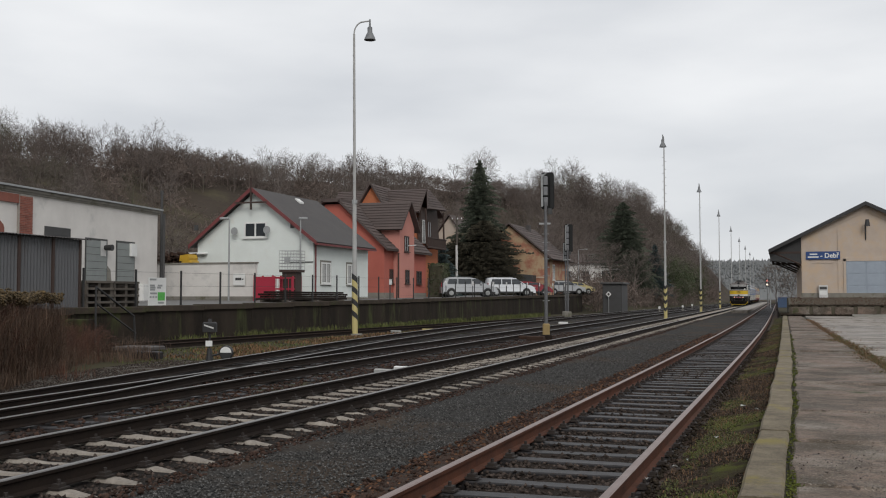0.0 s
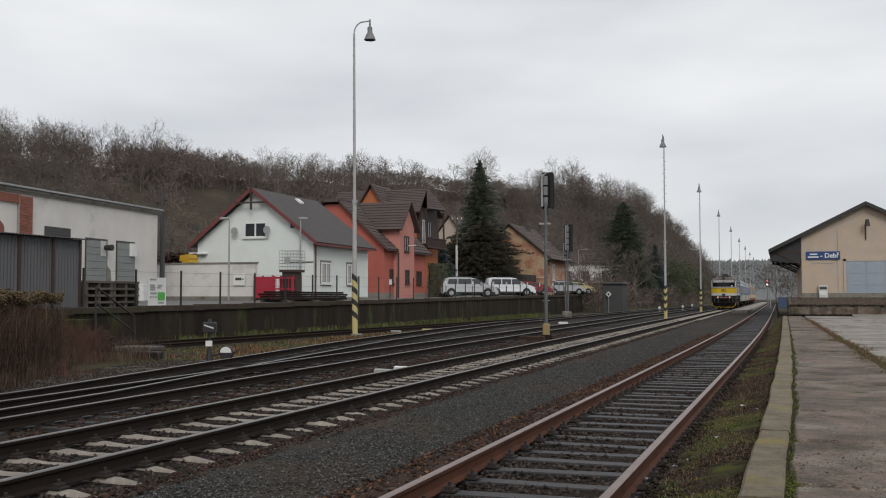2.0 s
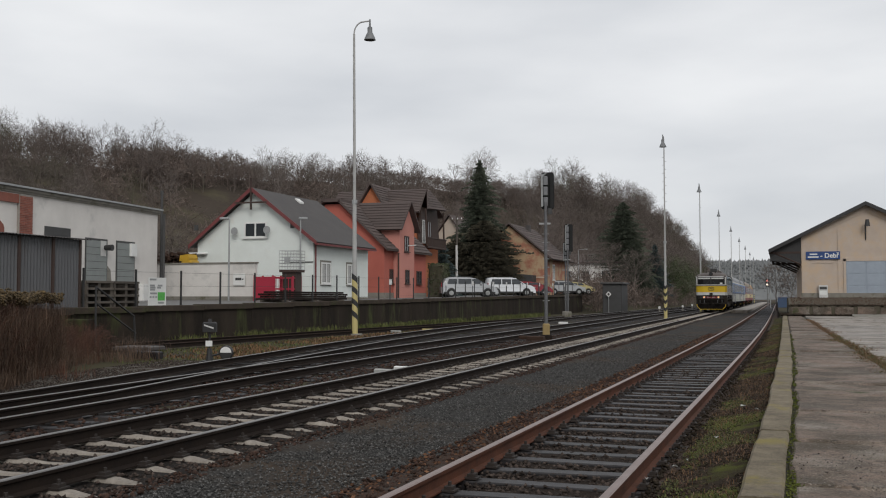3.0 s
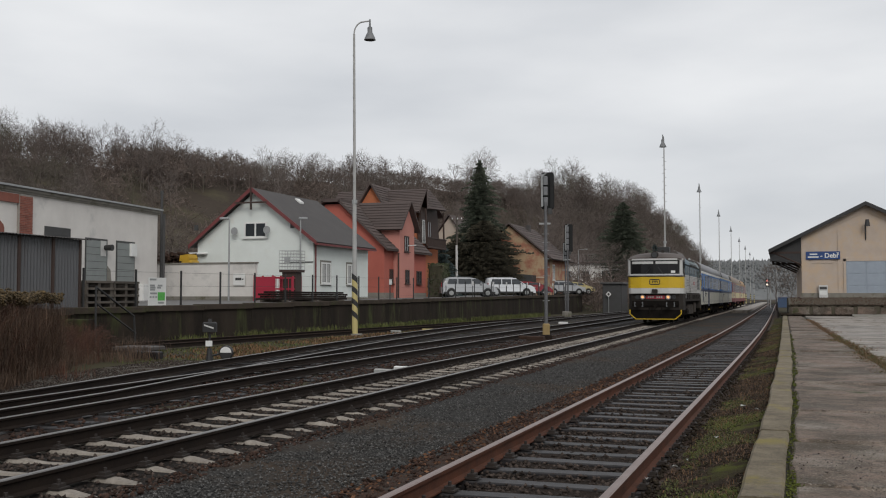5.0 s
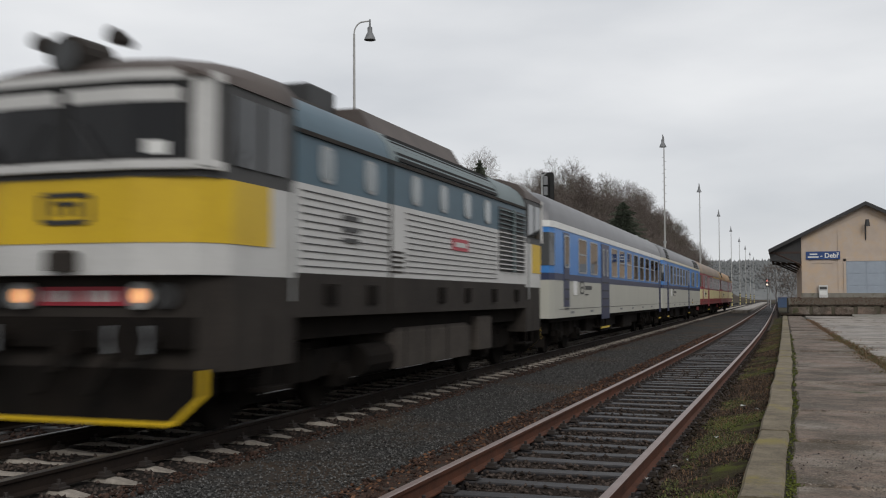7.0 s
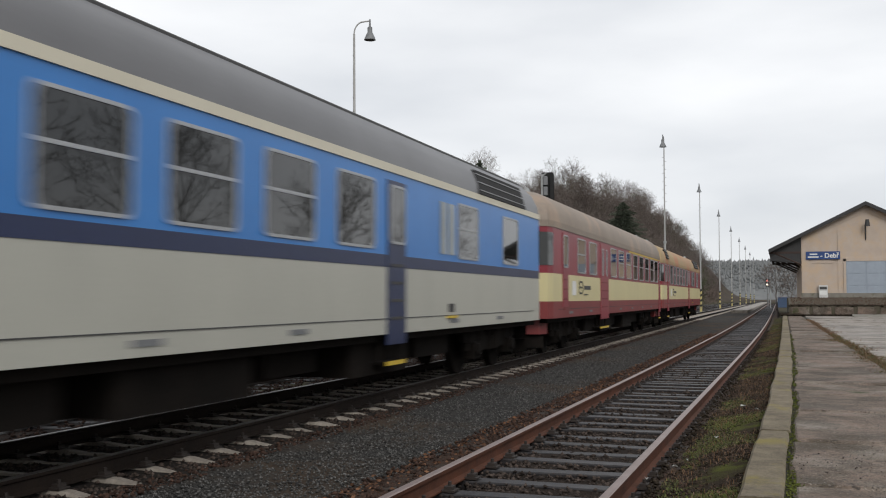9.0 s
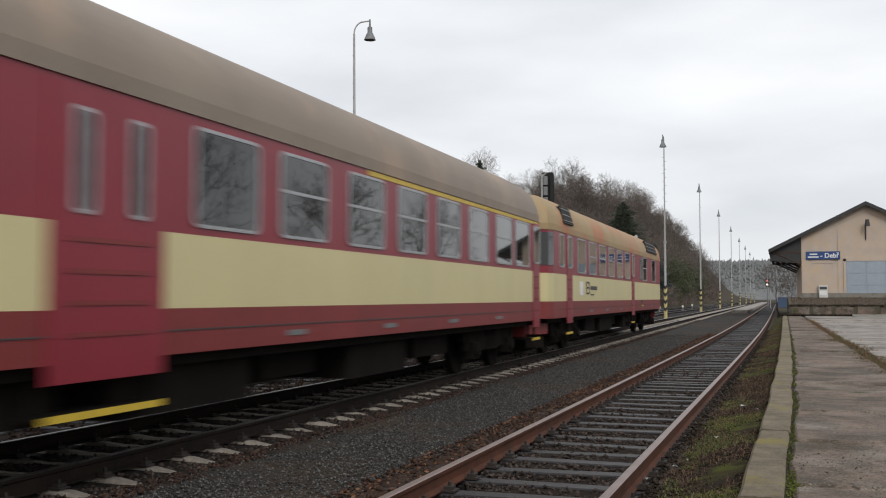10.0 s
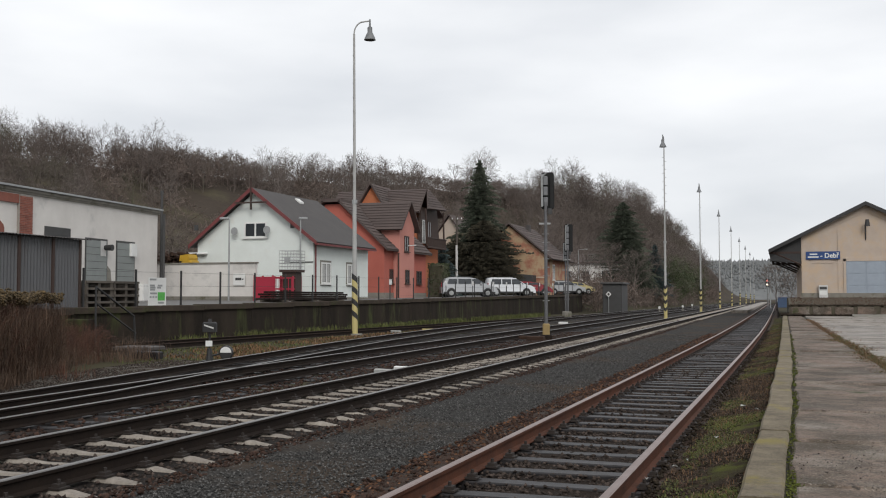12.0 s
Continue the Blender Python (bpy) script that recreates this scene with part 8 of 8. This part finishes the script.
    if motor:
        wins = [(c, MESH_WIN_BAR) for c in (6.0, 12.8, 14.6, 16.35, 18.1)] + [(c, MESH_WIN) for c in (3.05, 10.95, 19.85)]
        small = [22.55]
        doors = [(9.5, 0.72, True), (21.55, 0.72, True)]
    else:
        f = 24.0
        wins = [(f - c, MESH_WIN_BAR) for c in (4.2, 11.6, 13.45, 15.2, 16.95, 18.7, 20.5)] + [(f - 6.0, MESH_WIN), (f - 9.9, MESH_WIN), (2.0, MESH_WIN)]
        small = []
        doors = [(f - 8.05, 1.5, True), (f - 1.95, 0.7, False), (0.72, 0.62, True)]
    for sd in (-1, 1):
        for off, ms in wins:
            put_window(t, ms, L - off, sd)
        for off in small:
            put_window(t, MESH_WIN_SMALL, L - off, sd)
        for off, w, steps in doors:
            y = L - off
            d = Shape()
            z0 = 0.78 if steps else 1.2
            d.box(sd * (COACH_W + 0.006) - 0.008, y - w / 2, z0, sd * (COACH_W + 0.006) + 0.008, y + w / 2, 3.1)
            dr = part("door", d, door_mat, t)
            for k in ((-1, 1) if w > 1 else (0,)):
                fr = part("door_window", MESH_WIN_DOOR[0] if w > 1 else MESH_WIN_SMALL[0], None, dr, at=pose(sd * (COACH_W + 0.015), y + k * 0.36, 0, 0, 0, 0 if sd > 0 else 180))
                g = MESH_WIN_DOOR[1] if w > 1 else MESH_WIN_SMALL[1]
                part("door_pane", g, None, dr, at=pose(sd * (COACH_W + 0.015), y + k * 0.36, 0, 0, 0, 0 if sd > 0 else 180))
            for zz in (1.15, 1.4, 1.65, 1.9):
                part("door_rib", Shape().box(sd * (COACH_W + 0.018) - 0.006, y - w * 0.36, zz - 0.02, sd * (COACH_W + 0.018) + 0.006, y + w * 0.36, zz + 0.02), M_DARKGREY if navy else M_TDEEPRED, dr)
            if steps:
                st = Shape().box(sd * 1.2 - 0.22, y - w / 2, 0.5, sd * 1.2 + 0.22, y + w / 2, 0.54)
                st.box(sd * 1.3 - 0.02, y - w / 2, 0.5, sd * 1.3 + 0.02, y - w / 2 + 0.04, 0.95).box(sd * 1.3 - 0.02, y + w / 2 - 0.04, 0.5, sd * 1.3 + 0.02, y + w / 2, 0.95)
                part("step", st, M_UNDER, t)
                part("step_edge", Shape().box(sd * 1.42 - 0.015, y - w / 2, 0.49, sd * 1.42 + 0.015, y + w / 2, 0.545), M_STRIPEYELLOW, t, "yellow step edge")
        # emblem and lettering bars
        ex = sd * (COACH_W + 0.006)
        yy = L - (18.9 if motor else 19.9)
        em = Shape()
        em.box(ex - 0.004, yy - 0.22, 1.84, ex + 0.004, yy + 0.22, 1.89).box(ex - 0.004, yy - 0.22, 1.53, ex + 0.004, yy + 0.22, 1.58)
        em.box(ex - 0.004, yy - 0.27, 1.56, ex + 0.004, yy - 0.21, 1.86).box(ex - 0.004, yy + 0.21, 1.56, ex + 0.004, yy + 0.27, 1.86)
        em.box(ex - 0.004, yy - 0.12, 1.69, ex + 0.004, yy + 0.12, 1.74)
        part("emblem", em, M_BLACK, t, "dark railway emblem")
        sg = -1 if sd < 0 else 1
        part("lettering", Shape().box(ex - 0.004, yy + 0.45, 1.66, ex + 0.004, yy + 1.5, 1.77).box(ex - 0.004, yy + 0.45, 1.5, ex + 0.004, yy + 1.0, 1.54), M_DARKGREY, t)
        part("notice", Shape().box(ex - 0.004, yy - 1.25, 1.5, ex + 0.004, yy - 0.75, 1.88), M_WHITEPAINT, t)
        for k in range(7):
            y0 = -9.5 + k * 2.9
            part("data_plate", Shape().box(ex - 0.004, y0, 1.02, ex + 0.004, y0 + 0.45, 1.08), M_MASTBOX, t)
        if motor:
            for ya, yb in ((6.7, 10.15), (-10.3, -9.05)):
                louvre(t, ya, yb, sd, 3.34, 3.8, 1.462, 1.315)
            # service door with two dull narrow windows
            sx = sd * (COACH_W + 0.004)
            for yo in (4.62, 5.05):
                                part("dull_pane", Shape().box(sx, yo - 0.17, 2.15, sx + 0.008, yo + 0.17, 3.0), M_PORTHOLE, t)
            part("fuel_filler", Shape().box(sx - 0.006, 4.9, 1.2, sx + 0.006, 5.2, 1.34), M_BLACK, t)
            part("filler_step", Shape().box(sx - 0.03, 4.8, 1.1, sx + 0.03, 5.3, 1.14), M_STRIPEYELLOW, t)
        # seam line and sockets
        part("seam", Shape().box(ex - 0.002, -10.9, 1.14, ex + 0.003, 10.9, 1.152), M_DARKGREY, t)
    # under the floor
    for k, (y0, y1, w, z0) in enumerate(((-5.8, -4.2, 1.15, 0.45), (-3.6, -1.2, 1.2, 0.38), (-0.6, 0.8, 1.0, 0.5), (1.4, 3.6, 1.2, 0.36), (4.2, 5.9, 1.1, 0.48))):
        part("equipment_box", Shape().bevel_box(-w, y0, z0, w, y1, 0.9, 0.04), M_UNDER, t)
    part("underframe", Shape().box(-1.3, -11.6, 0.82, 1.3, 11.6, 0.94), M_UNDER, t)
    return t


def locomotive():
    t = thing("diesel_locomotive", "yellow-fronted grey and slate-blue diesel locomotive", "locomotive")
    H, W, C = 7.3, 1.52, 5.35
    mid = lambda z0, z1, m, n, lab="": part(n, Shape().box(-W, -C, z0, W, C, z1), m, t, lab)
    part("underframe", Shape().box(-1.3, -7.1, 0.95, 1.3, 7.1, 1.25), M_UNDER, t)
    mid(1.22, 1.72, M_LOCODARK, "side_skirt")
    mid(1.72, 2.74, M_LOCOWHITE, "ribbed_side")
    mid(2.74, 3.32, M_LOCOBLUE, "upper_side")
    # roof over the engine room
    half = [(W, 3.32), (W - 0.015, 3.44), (W - 0.07, 3.58), (W - 0.17, 3.7), (W - 0.33, 3.81), (W - 0.55, 3.9), (0.7, 3.96), (0.35, 4.0), (0, 4.01)]
    prof = half + [(-x, z) for x, z in reversed(half[:-1])]
    for y0, y1, m, lab in ((-C + 0.02, -2.5, M_LOCOBLUE, "rounded slate-blue roof"), (-2.46, 3.12, M_LOCOGREY, "pale grey roof with side slots"), (3.16, C - 0.02, M_LOCOGREY, "pale green-grey roof")):
        part("engine_roof", Shape().prism(prof, "y", y0, y1), m, t, lab, smooth=True)
    hump = [(-0.9, 3.9), (0.9, 3.9), (0.66, 4.28), (-0.66, 4.28)]
    part("roof_hump", Shape().prism(hump, "y", -1.6, 2.9), M_LOCOROOF, t)
    for yy in (-0.9, 0.4, 1.7, 2.6):
        part("roof_hatch", Shape().bevel_box(-0.5, yy - 0.35, 4.27, 0.5, yy + 0.35, 4.37, 0.03), M_LOCOROOF, t)
    for yy in (-3.0, 3.6):
        part("roof_hatch", Shape().bevel_box(-0.6, yy - 0.45, 3.95, 0.6, yy + 0.45, 4.12, 0.05), M_LOCODARK, t)
    for yy in (-2.2,):
        ex = Shape().bevel_box(-0.34, yy - 0.45, 3.95, 0.34, yy + 0.45, 4.5, 0.03)
        part("exhaust_pipe", ex, M_BLACK, t)
    for sd in (-1, 1):
        x = sd * W
        for k in range(11):
            z = 1.8 + k * 0.086
            for y0, y1 in ((-C + 0.1, -2.55), (-1.85, 3.05)):
                part("rib", Shape().box(x - 0.012 if sd < 0 else x, y0, z - 0.006, x if sd < 0 else x + 0.012, y1, z + 0.006), M_DARKGREY, t)
        for k in range(5):
            z = 1.8 + k * 0.07
            part("rib", Shape().box(x - 0.012 if sd < 0 else x, -2.45, z - 0.015, x if sd < 0 else x + 0.012, -1.95, z + 0.012), M_LOCODARK, t)
        # cooling grille towards the rear
        gr = part("cooling_grille", Shape().box(min(x, x + sd * 0.008), 3.2, 1.95, max(x, x + sd * 0.008), C - 0.1, 3.2), M_BLACK, t)
        for k in range(14):
            z = 2.0 + k * 0.088
            part("slat", Shape().prism([(x + sd * 0.008, z - 0.014), (x + sd * 0.06, z - 0.012), (x + sd * 0.06, z + 0.004), (x + sd * 0.008, z + 0.016)], "y", 3.25, C - 0.15), M_LOCOWHITE if z < 2.74 else M_LOCOGREY, gr)
        part("grille_post", Shape().box(min(x + sd * 0.01, x + sd * 0.07), 4.2, 1.95, max(x + sd * 0.01, x + sd * 0.07), 4.26, 3.2), M_LOCOGREY, gr)
        # portholes
        for yy in (-4.55, -3.2, -1.45, -0.15, 1.15, 2.4):
            pts = [(yy + 0.2 * math.copysign(abs(math.cos(a)) ** 0.55, math.cos(a)), 3.02 + 0.22 * math.copysign(abs(math.sin(a)) ** 0.55, math.sin(a))) for a in [2 * math.pi * i / 20 for i in range(20)]]
            w = part("porthole", Shape().prism(pts, "x", min(x, x + sd * 0.016), max(x, x + sd * 0.016)), M_METAL, t)
            pts2 = [(yy + (p[0] - yy) * 0.8, 3.02 + (p[1] - 3.02) * 0.84) for p in pts]
            part("pane", Shape().prism(pts2, "x", min(x + sd * 0.004, x + sd * 0.02), max(x + sd * 0.004, x + sd * 0.02)), M_PORTHOLE, w)
        # shoulder louvres: black bars draw the shadow in the slots
        for k in range(5):
            z = 3.4 + k * 0.082
            xx = W - 0.005 - max(0, (z - 3.4)) * 0.62
            part("slot_shade_bar", Shape().box(sd * xx - 0.03, -2.2, z - 0.026, sd * xx + 0.03, 3.05, z + 0.026), M_TYRE, t)
        part("gutter", Shape().box(min(x, x + sd * 0.03), -C, 3.3, max(x, x + sd * 0.03), C, 3.35), M_LOCODARK, t)
        part("post", Shape().box(min(x, x + sd * 0.02), -2.5, 1.25, max(x, x + sd * 0.02), -2.46, 3.3), M_LOCODARK, t)
        part("number_plate", Shape().box(min(x, x + sd * 0.02), 0.3, 2.22, max(x, x + sd * 0.02), 1.15, 2.42), M_PLATERED, t, "red number plate")
        part("plate_lettering", Shape().box(min(x, x + sd * 0.024), 0.42, 2.28, max(x, x + sd * 0.024), 1.03, 2.36), M_LOCOWHITE, t)
        em = Shape()
        for z in (2.12, 2.26, 2.4):
            em.box(min(x + sd * 0.012, x + sd * 0.02), -4.1, z, max(x + sd * 0.012, x + sd * 0.02), -3.6, z + 0.06)
        part("emblem", em, M_DARKGREY, t, "dark railway emblem")
        for y0 in (-4.6, -3.3, -0.4, 1.0, 2.7, 4.4):
            part("jack_point", Shape().bevel_box(min(x, x + sd * 0.03), y0, 1.36, max(x, x + sd * 0.03), y0 + 0.34, 1.6, 0.02), M_UNDER, t)
        # tanks and steps below
        part("fuel_tank", Shape().bevel_box(sd * 0.95 - 0.42, -1.9, 0.42, sd * 0.95 + 0.42, 1.9, 1.05, 0.12), M_DUSTY, t)
        part("battery_box", Shape().bevel_box(sd * 1.28 - 0.16, 2.1, 0.5, sd * 1.28 + 0.16, 3.0, 1.1, 0.04), M_DUSTY, t)
        for y0 in (-1.5, -0.5, 0.5):
            part("tank_strap", Shape().box(sd * 1.375 - 0.008, y0, 0.42, sd * 1.375 + 0.008, y0 + 0.07, 1.0), M_LOCODARK, t)
        part("air_tank", Shape().tube((sd * 1.2, -2.0, 0.6), (sd * 1.2, -3.0, 0.6), 0.22, n=12), M_UNDER, t)
        for e in (-1, 1):
            st = Shape()
            for z in (0.45, 0.8, 1.12):
                st.box(sd * 1.42 - 0.12, e * 5.7 - 0.28, z, sd * 1.42 + 0.08, e * 5.7 + 0.28, z + 0.04)
            st.box(sd * 1.5 - 0.01, e * 5.7 - 0.3, 0.42, sd * 1.5 + 0.02, e * 5.7 - 0.26, 1.25).box(sd * 1.5 - 0.01, e * 5.7 + 0.26, 0.42, sd * 1.5 + 0.02, e * 5.7 + 0.3, 1.25)
            part("cab_steps", st, M_UNDER, t)
    # cabs, one at each end
    for e in (-1, 1):
        def turn(pts):
            return [(x, y) if e < 0 else (-x, -y) for x, y in pts]
        cab_out = [(W, -C), (W, -6.75), (1.36, -7.1), (0.75, -7.28), (-0.75, -7.28), (-1.36, -7.1), (-W, -6.75), (-W, -C)]
        skirt_out = [(W, -C), (W, -6.7), (1.3, -7.0), (-1.3, -7.0), (-W, -6.7), (-W, -C)]
        cab = part("cab", Shape().prism(turn(cab_out), "z", 1.66, 1.98), M_LOCOWHITE, t, "pale grey cab")
        part("cab_skirt", Shape().prism(turn(skirt_out), "z", 0.72, 1.66), M_LOCODARK, cab)
        part("cab_yellow", Shape().prism(turn(cab_out), "z", 1.98, 2.6), M_LOCOWHITE, cab)
        wrap = [(W, -5.95), (W, -6.75), (1.36, -7.1), (0.75, -7.28), (-0.75, -7.28), (-1.36, -7.1), (-W, -6.75), (-W, -5.95)]
        part("yellow_band", band_panel(turn(wrap)[::-1], 1.97, 2.6, 0.01), M_CREAM_Y, cab, "yellow front band")
        # window storey, leaning back a little on top
        up = [(W - 0.02, -C), (W - 0.02, -6.85), (1.38, -7.15), (0.75, -7.3), (-0.75, -7.3), (-1.38, -7.15), (-W + 0.02, -6.85), (-W + 0.02, -C)]
        ring0 = [(x, y, 2.6) for x, y in turn(up)]
        ring1 = [(x, y, 3.55) for x, y in turn([(x, y + (0.04 if y < -6 else 0)) for x, y in up])]
        part("window_storey", Shape().loft([ring0, ring1]), M_DARKGREY, cab)
        # white surround of the windscreen
        fr = Shape()
        path_o = [(1.5, -6.9), (1.38, -7.17), (0.75, -7.32), (0, -7.33), (-0.75, -7.32), (-1.38, -7.17), (-1.5, -6.9)]
        for z0, z1 in ((2.67, 2.755), (3.53, 3.62)):
            sh = band_panel(turn(path_o)[::-1], z0, z1, 0.05)
            fr.add(sh.v, sh.f)
        for pth in ([(1.47, -7.0), (1.4, -7.15), (1.35, -7.18)], [(-1.35, -7.18), (-1.4, -7.15), (-1.47, -7.0)]):
            sh = band_panel(turn(pth)[::-1], 2.7, 3.6, 0.05)
            fr.add(sh.v, sh.f)
        part("windscreen_surround", fr, M_LOCOWHITE, cab, "white windscreen surround")
        # dark rubber seal with cut corners inside the surround, and a middle post with wipers
        seal = Shape()
        for z0, z1, path in ((2.755, 2.8, [(1.33, -7.19), (0.75, -7.325), (-0.75, -7.325), (-1.33, -7.19)]), (3.48, 3.53, [(1.33, -7.19), (0.75, -7.325), (-0.75, -7.325), (-1.33, -7.19)])):
            sh = band_panel(turn(path)[::-1], z0, z1, 0.03)
            seal.add(sh.v, sh.f)
        for path in ([(1.34, -7.185), (1.26, -7.21)], [(-1.26, -7.21), (-1.34, -7.185)], [(0.06, -7.335), (-0.06, -7.335)]):
            sh = band_panel(turn(path)[::-1], 2.78, 3.5, 0.03)
            seal.add(sh.v, sh.f)
        part("windscreen_seal", seal, M_TYRE, cab, "black rubber windscreen seal")
        for sx in (-1, 1):
            part("wiper", Shape().tube((sx * 0.5, e * 7.39, 2.74), (sx * 0.18, e * 7.4, 3.15), 0.012, n=5), M_BLACK, cab)
        for pth in ([(1.3, -7.2), (0.75, -7.32), (0.06, -7.33)], [(-0.06, -7.33), (-0.75, -7.32), (-1.3, -7.2)]):
            part("windscreen", band_panel(turn(pth)[::-1], 2.77, 3.52, 0.015), M_LGLASS, cab, "dark windscreen")
            part("sun_blind", band_panel(turn([(x * 0.96, y) for x, y in pth])[::-1], 3.32, 3.46, 0.03), M_LOCOWHITE, cab, "pale sun blind")
        part("white_card", band_panel(turn([(1.12, -7.235), (0.9, -7.29)])[::-1], 2.81, 2.94, 0.03), M_WHITEPAINT, cab)
        # roof of the cab: falls to the front
        roof = []
        for y, zt, ws in ((-7.25, 3.7, 0.97), (-6.9, 3.86, 1.0), (-6.2, 4.0, 1.0), (-C, 4.05, 1.0)):
            ring = []
            for fx, fz in ((1.0, 0.0), (0.985, 0.3), (0.88, 0.62), (0.62, 0.86), (0.3, 0.97), (0, 1.0)):
                ring.append((fx * W * ws, 3.55 + fz * (zt - 3.55)))
            full = ring + [(-x, z) for x, z in reversed(ring[:-1])]
            roof.append([(x * (1 if e < 0 else -1), y * (1 if e < 0 else -1), z) for x, z in full])
        part("cab_roof", Shape().loft(roof), M_LOCOROOF, cab, smooth=True)
        hl = Shape().tube((0, e * 7.35, 3.83), (0, e * 6.8, 3.85), 0.2, 0.2, 16)
        head = part("roof_headlamp", hl, M_LOCODARK, cab, "unlit round roof headlamp")
        part("lens", Shape().tube((0, e * 7.352, 3.83), (0, e * 7.37, 3.83), 0.16, n=16), M_TGLASS, head)
        for sx in (-1, 1):
            part("horn", Shape().tube((sx * 0.45, e * 6.9, 4.0), (sx * 0.45, e * 7.2, 4.02), 0.04, 0.09, 10), M_LOCODARK, cab)
            # side windows of the cab
            for y0, y1 in ((-6.7, -6.2), (-6.1, -5.6)):
                pts = [(y0 * (1 if e < 0 else -1), 2.75), (y1 * (1 if e < 0 else -1), 2.75), (y1 * (1 if e < 0 else -1), 3.45), (y0 * (1 if e < 0 else -1), 3.45)]
                part("side_window", Shape().prism(pts, "x", min(sx * W - sx * 0.02, sx * (W + 0.004)), max(sx * W - sx * 0.02, sx * (W + 0.004))), M_TGLASS, cab)
            part("door_rail", Shape().tube((sx * (W + 0.04), e * 5.5, 1.4), (sx * (W + 0.04), e * 5.5, 2.7), 0.016, n=6), M_METAL, cab)
            # lamps: the outer ones dark, the inner ones lit
            outer = Shape().tube((sx * 1.0, e * 6.98, 1.46), (sx * 1.0, e * 7.07, 1.46), 0.13, n=16)
            part("tail_lamp", outer, M_BLACK, cab, "unlit outer lamp")
            inner = Shape().tube((sx * 0.71, e * 6.98, 1.46), (sx * 0.71, e * 7.08, 1.46), 0.14, n=16)
            il = part("headlamp", inner, M_METAL, cab)
            part("lens", Shape().tube((sx * 0.71, e * 7.081, 1.46), (sx * 0.71, e * 7.09, 1.46), 0.075, n=16), M_HEADLIGHT if e < 0 else M_TGLASS, il)
        plate = part("front_number_plate", Shape().box(-0.52, min(e * 6.99, e * 7.03), 1.36, 0.52, max(e * 6.99, e * 7.03), 1.55), M_PLATERED, cab, "red number plate")
        for k in range(7):
            if k != 3:
                part("plate_bar", Shape().box(-0.42 + k * 0.12, min(e * 7.03, e * 7.036), 1.4, -0.34 + k * 0.12, max(e * 7.03, e * 7.036), 1.51), M_LOCOWHITE, plate)
        # emblem: dark rounded outline with two strokes
        em = Shape()
        yf = e * 7.3
        y0, y1 = min(yf, yf + e * 0.006), max(yf, yf + e * 0.006)
        em.box(-0.25, y0, 2.42, 0.25, y1, 2.47).box(-0.25, y0, 2.15, 0.25, y1, 2.2).box(-0.3, y0, 2.18, -0.25, y1, 2.44).box(0.25, y0, 2.18, 0.3, y1, 2.44)
        em.box(-0.15, y0, 2.24, -0.1, y1, 2.38).box(-0.15, y0, 2.34, 0.0, y1, 2.38).box(0.0, y0, 2.24, 0.05, y1, 2.38).box(0.05, y0, 2.34, 0.16, y1, 2.38).box(0.12, y0, 2.24, 0.16, y1, 2.34)
        part("emblem", em, M_BLACK, cab, "dark railway emblem")
        part("socket_box", Shape().bevel_box(-0.16, min(e * 7.27, e * 7.42), 1.7, 0.16, max(e * 7.27, e * 7.42), 1.9, 0.03), M_LOCODARK, cab)
        # plough with a yellow edge
        pl = [(-1.45, 0.75), (-1.45, 0.5), (-1.1, 0.2), (1.1, 0.2), (1.45, 0.5), (1.45, 0.75)]
        pw = part("plough", Shape().prism(pl, "y", min(e * 6.95, e * 7.05), max(e * 6.95, e * 7.05)), M_UNDER, t)
        ye = Shape()
        yy = (min(e * 7.05, e * 7.07), max(e * 7.05, e * 7.07))
        ye.prism([(-1.1, 0.2), (1.1, 0.2), (1.08, 0.245), (-1.08, 0.245)], "y", *yy)
        for sx in (-1, 1):
            ye.prism([(sx * 1.1, 0.2), (sx * 1.45, 0.5), (sx * 1.40, 0.52), (sx * 1.08, 0.245)], "y", *yy)
            ye.prism([(sx * 1.45, 0.5), (sx * 1.45, 0.75), (sx * 1.39, 0.75), (sx * 1.39, 0.5)], "y", *yy)
        part("plough_edge", ye, M_CREAM_Y, pw, "yellow plough edge")
        buffers(t, e * 7.0, e, True)
        bogie(t, e * 4.5, 2.4)
    return t


LOCO = locomotive()
COACH_A = coach("trailer_coach", "blue and pale grey driving trailer behind the locomotive", M_TBLUE, M_TGREY, M_TGREY, M_TROOFGREY, M_WHITEPAINT, False, M_TNAVY, M_TNAVY)
COACH_B = coach("railcar", "blue and pale grey railcar with navy doors", M_TBLUE, M_TGREY, M_TGREY, M_TROOFGREY, M_STRIPECREAM, True, M_TNAVY, M_TNAVY)
COACH_C = coach("trailer_coach", "crimson and cream trailer with a tan roof", M_TRED, M_TCREAM, M_TDEEPRED, M_TROOFTAN, M_TROOFTAN, False, None, M_TRED, True)
COACH_D = coach("railcar", "crimson and cream railcar with a rusty roof", M_TRED, M_TCREAM, M_TDEEPRED, M_TROOFRUST, M_TROOFRUST, True, None, M_TRED)

SPEED = 24.6
TRAIN = [(LOCO, 10.5), (COACH_A, 30.7), (COACH_B, 55.2), (COACH_C, 79.75), (COACH_D, 104.4)]


def motions():
    """The train runs towards and past the camera at a steady pace."""
    heading = math.degrees(math.atan(-A_MAIN))
    for vehicle, at_pass in TRAIN:
        rows = []
        for t in (0.0, 3.0, 6.0, 9.0, 12.0):
            y = at_pass - SPEED * (t - 7.2)
            rows.append((t, pose(main_x(y), y, 0, 0, 0, heading)))
        walk(vehicle, rows)


motions()
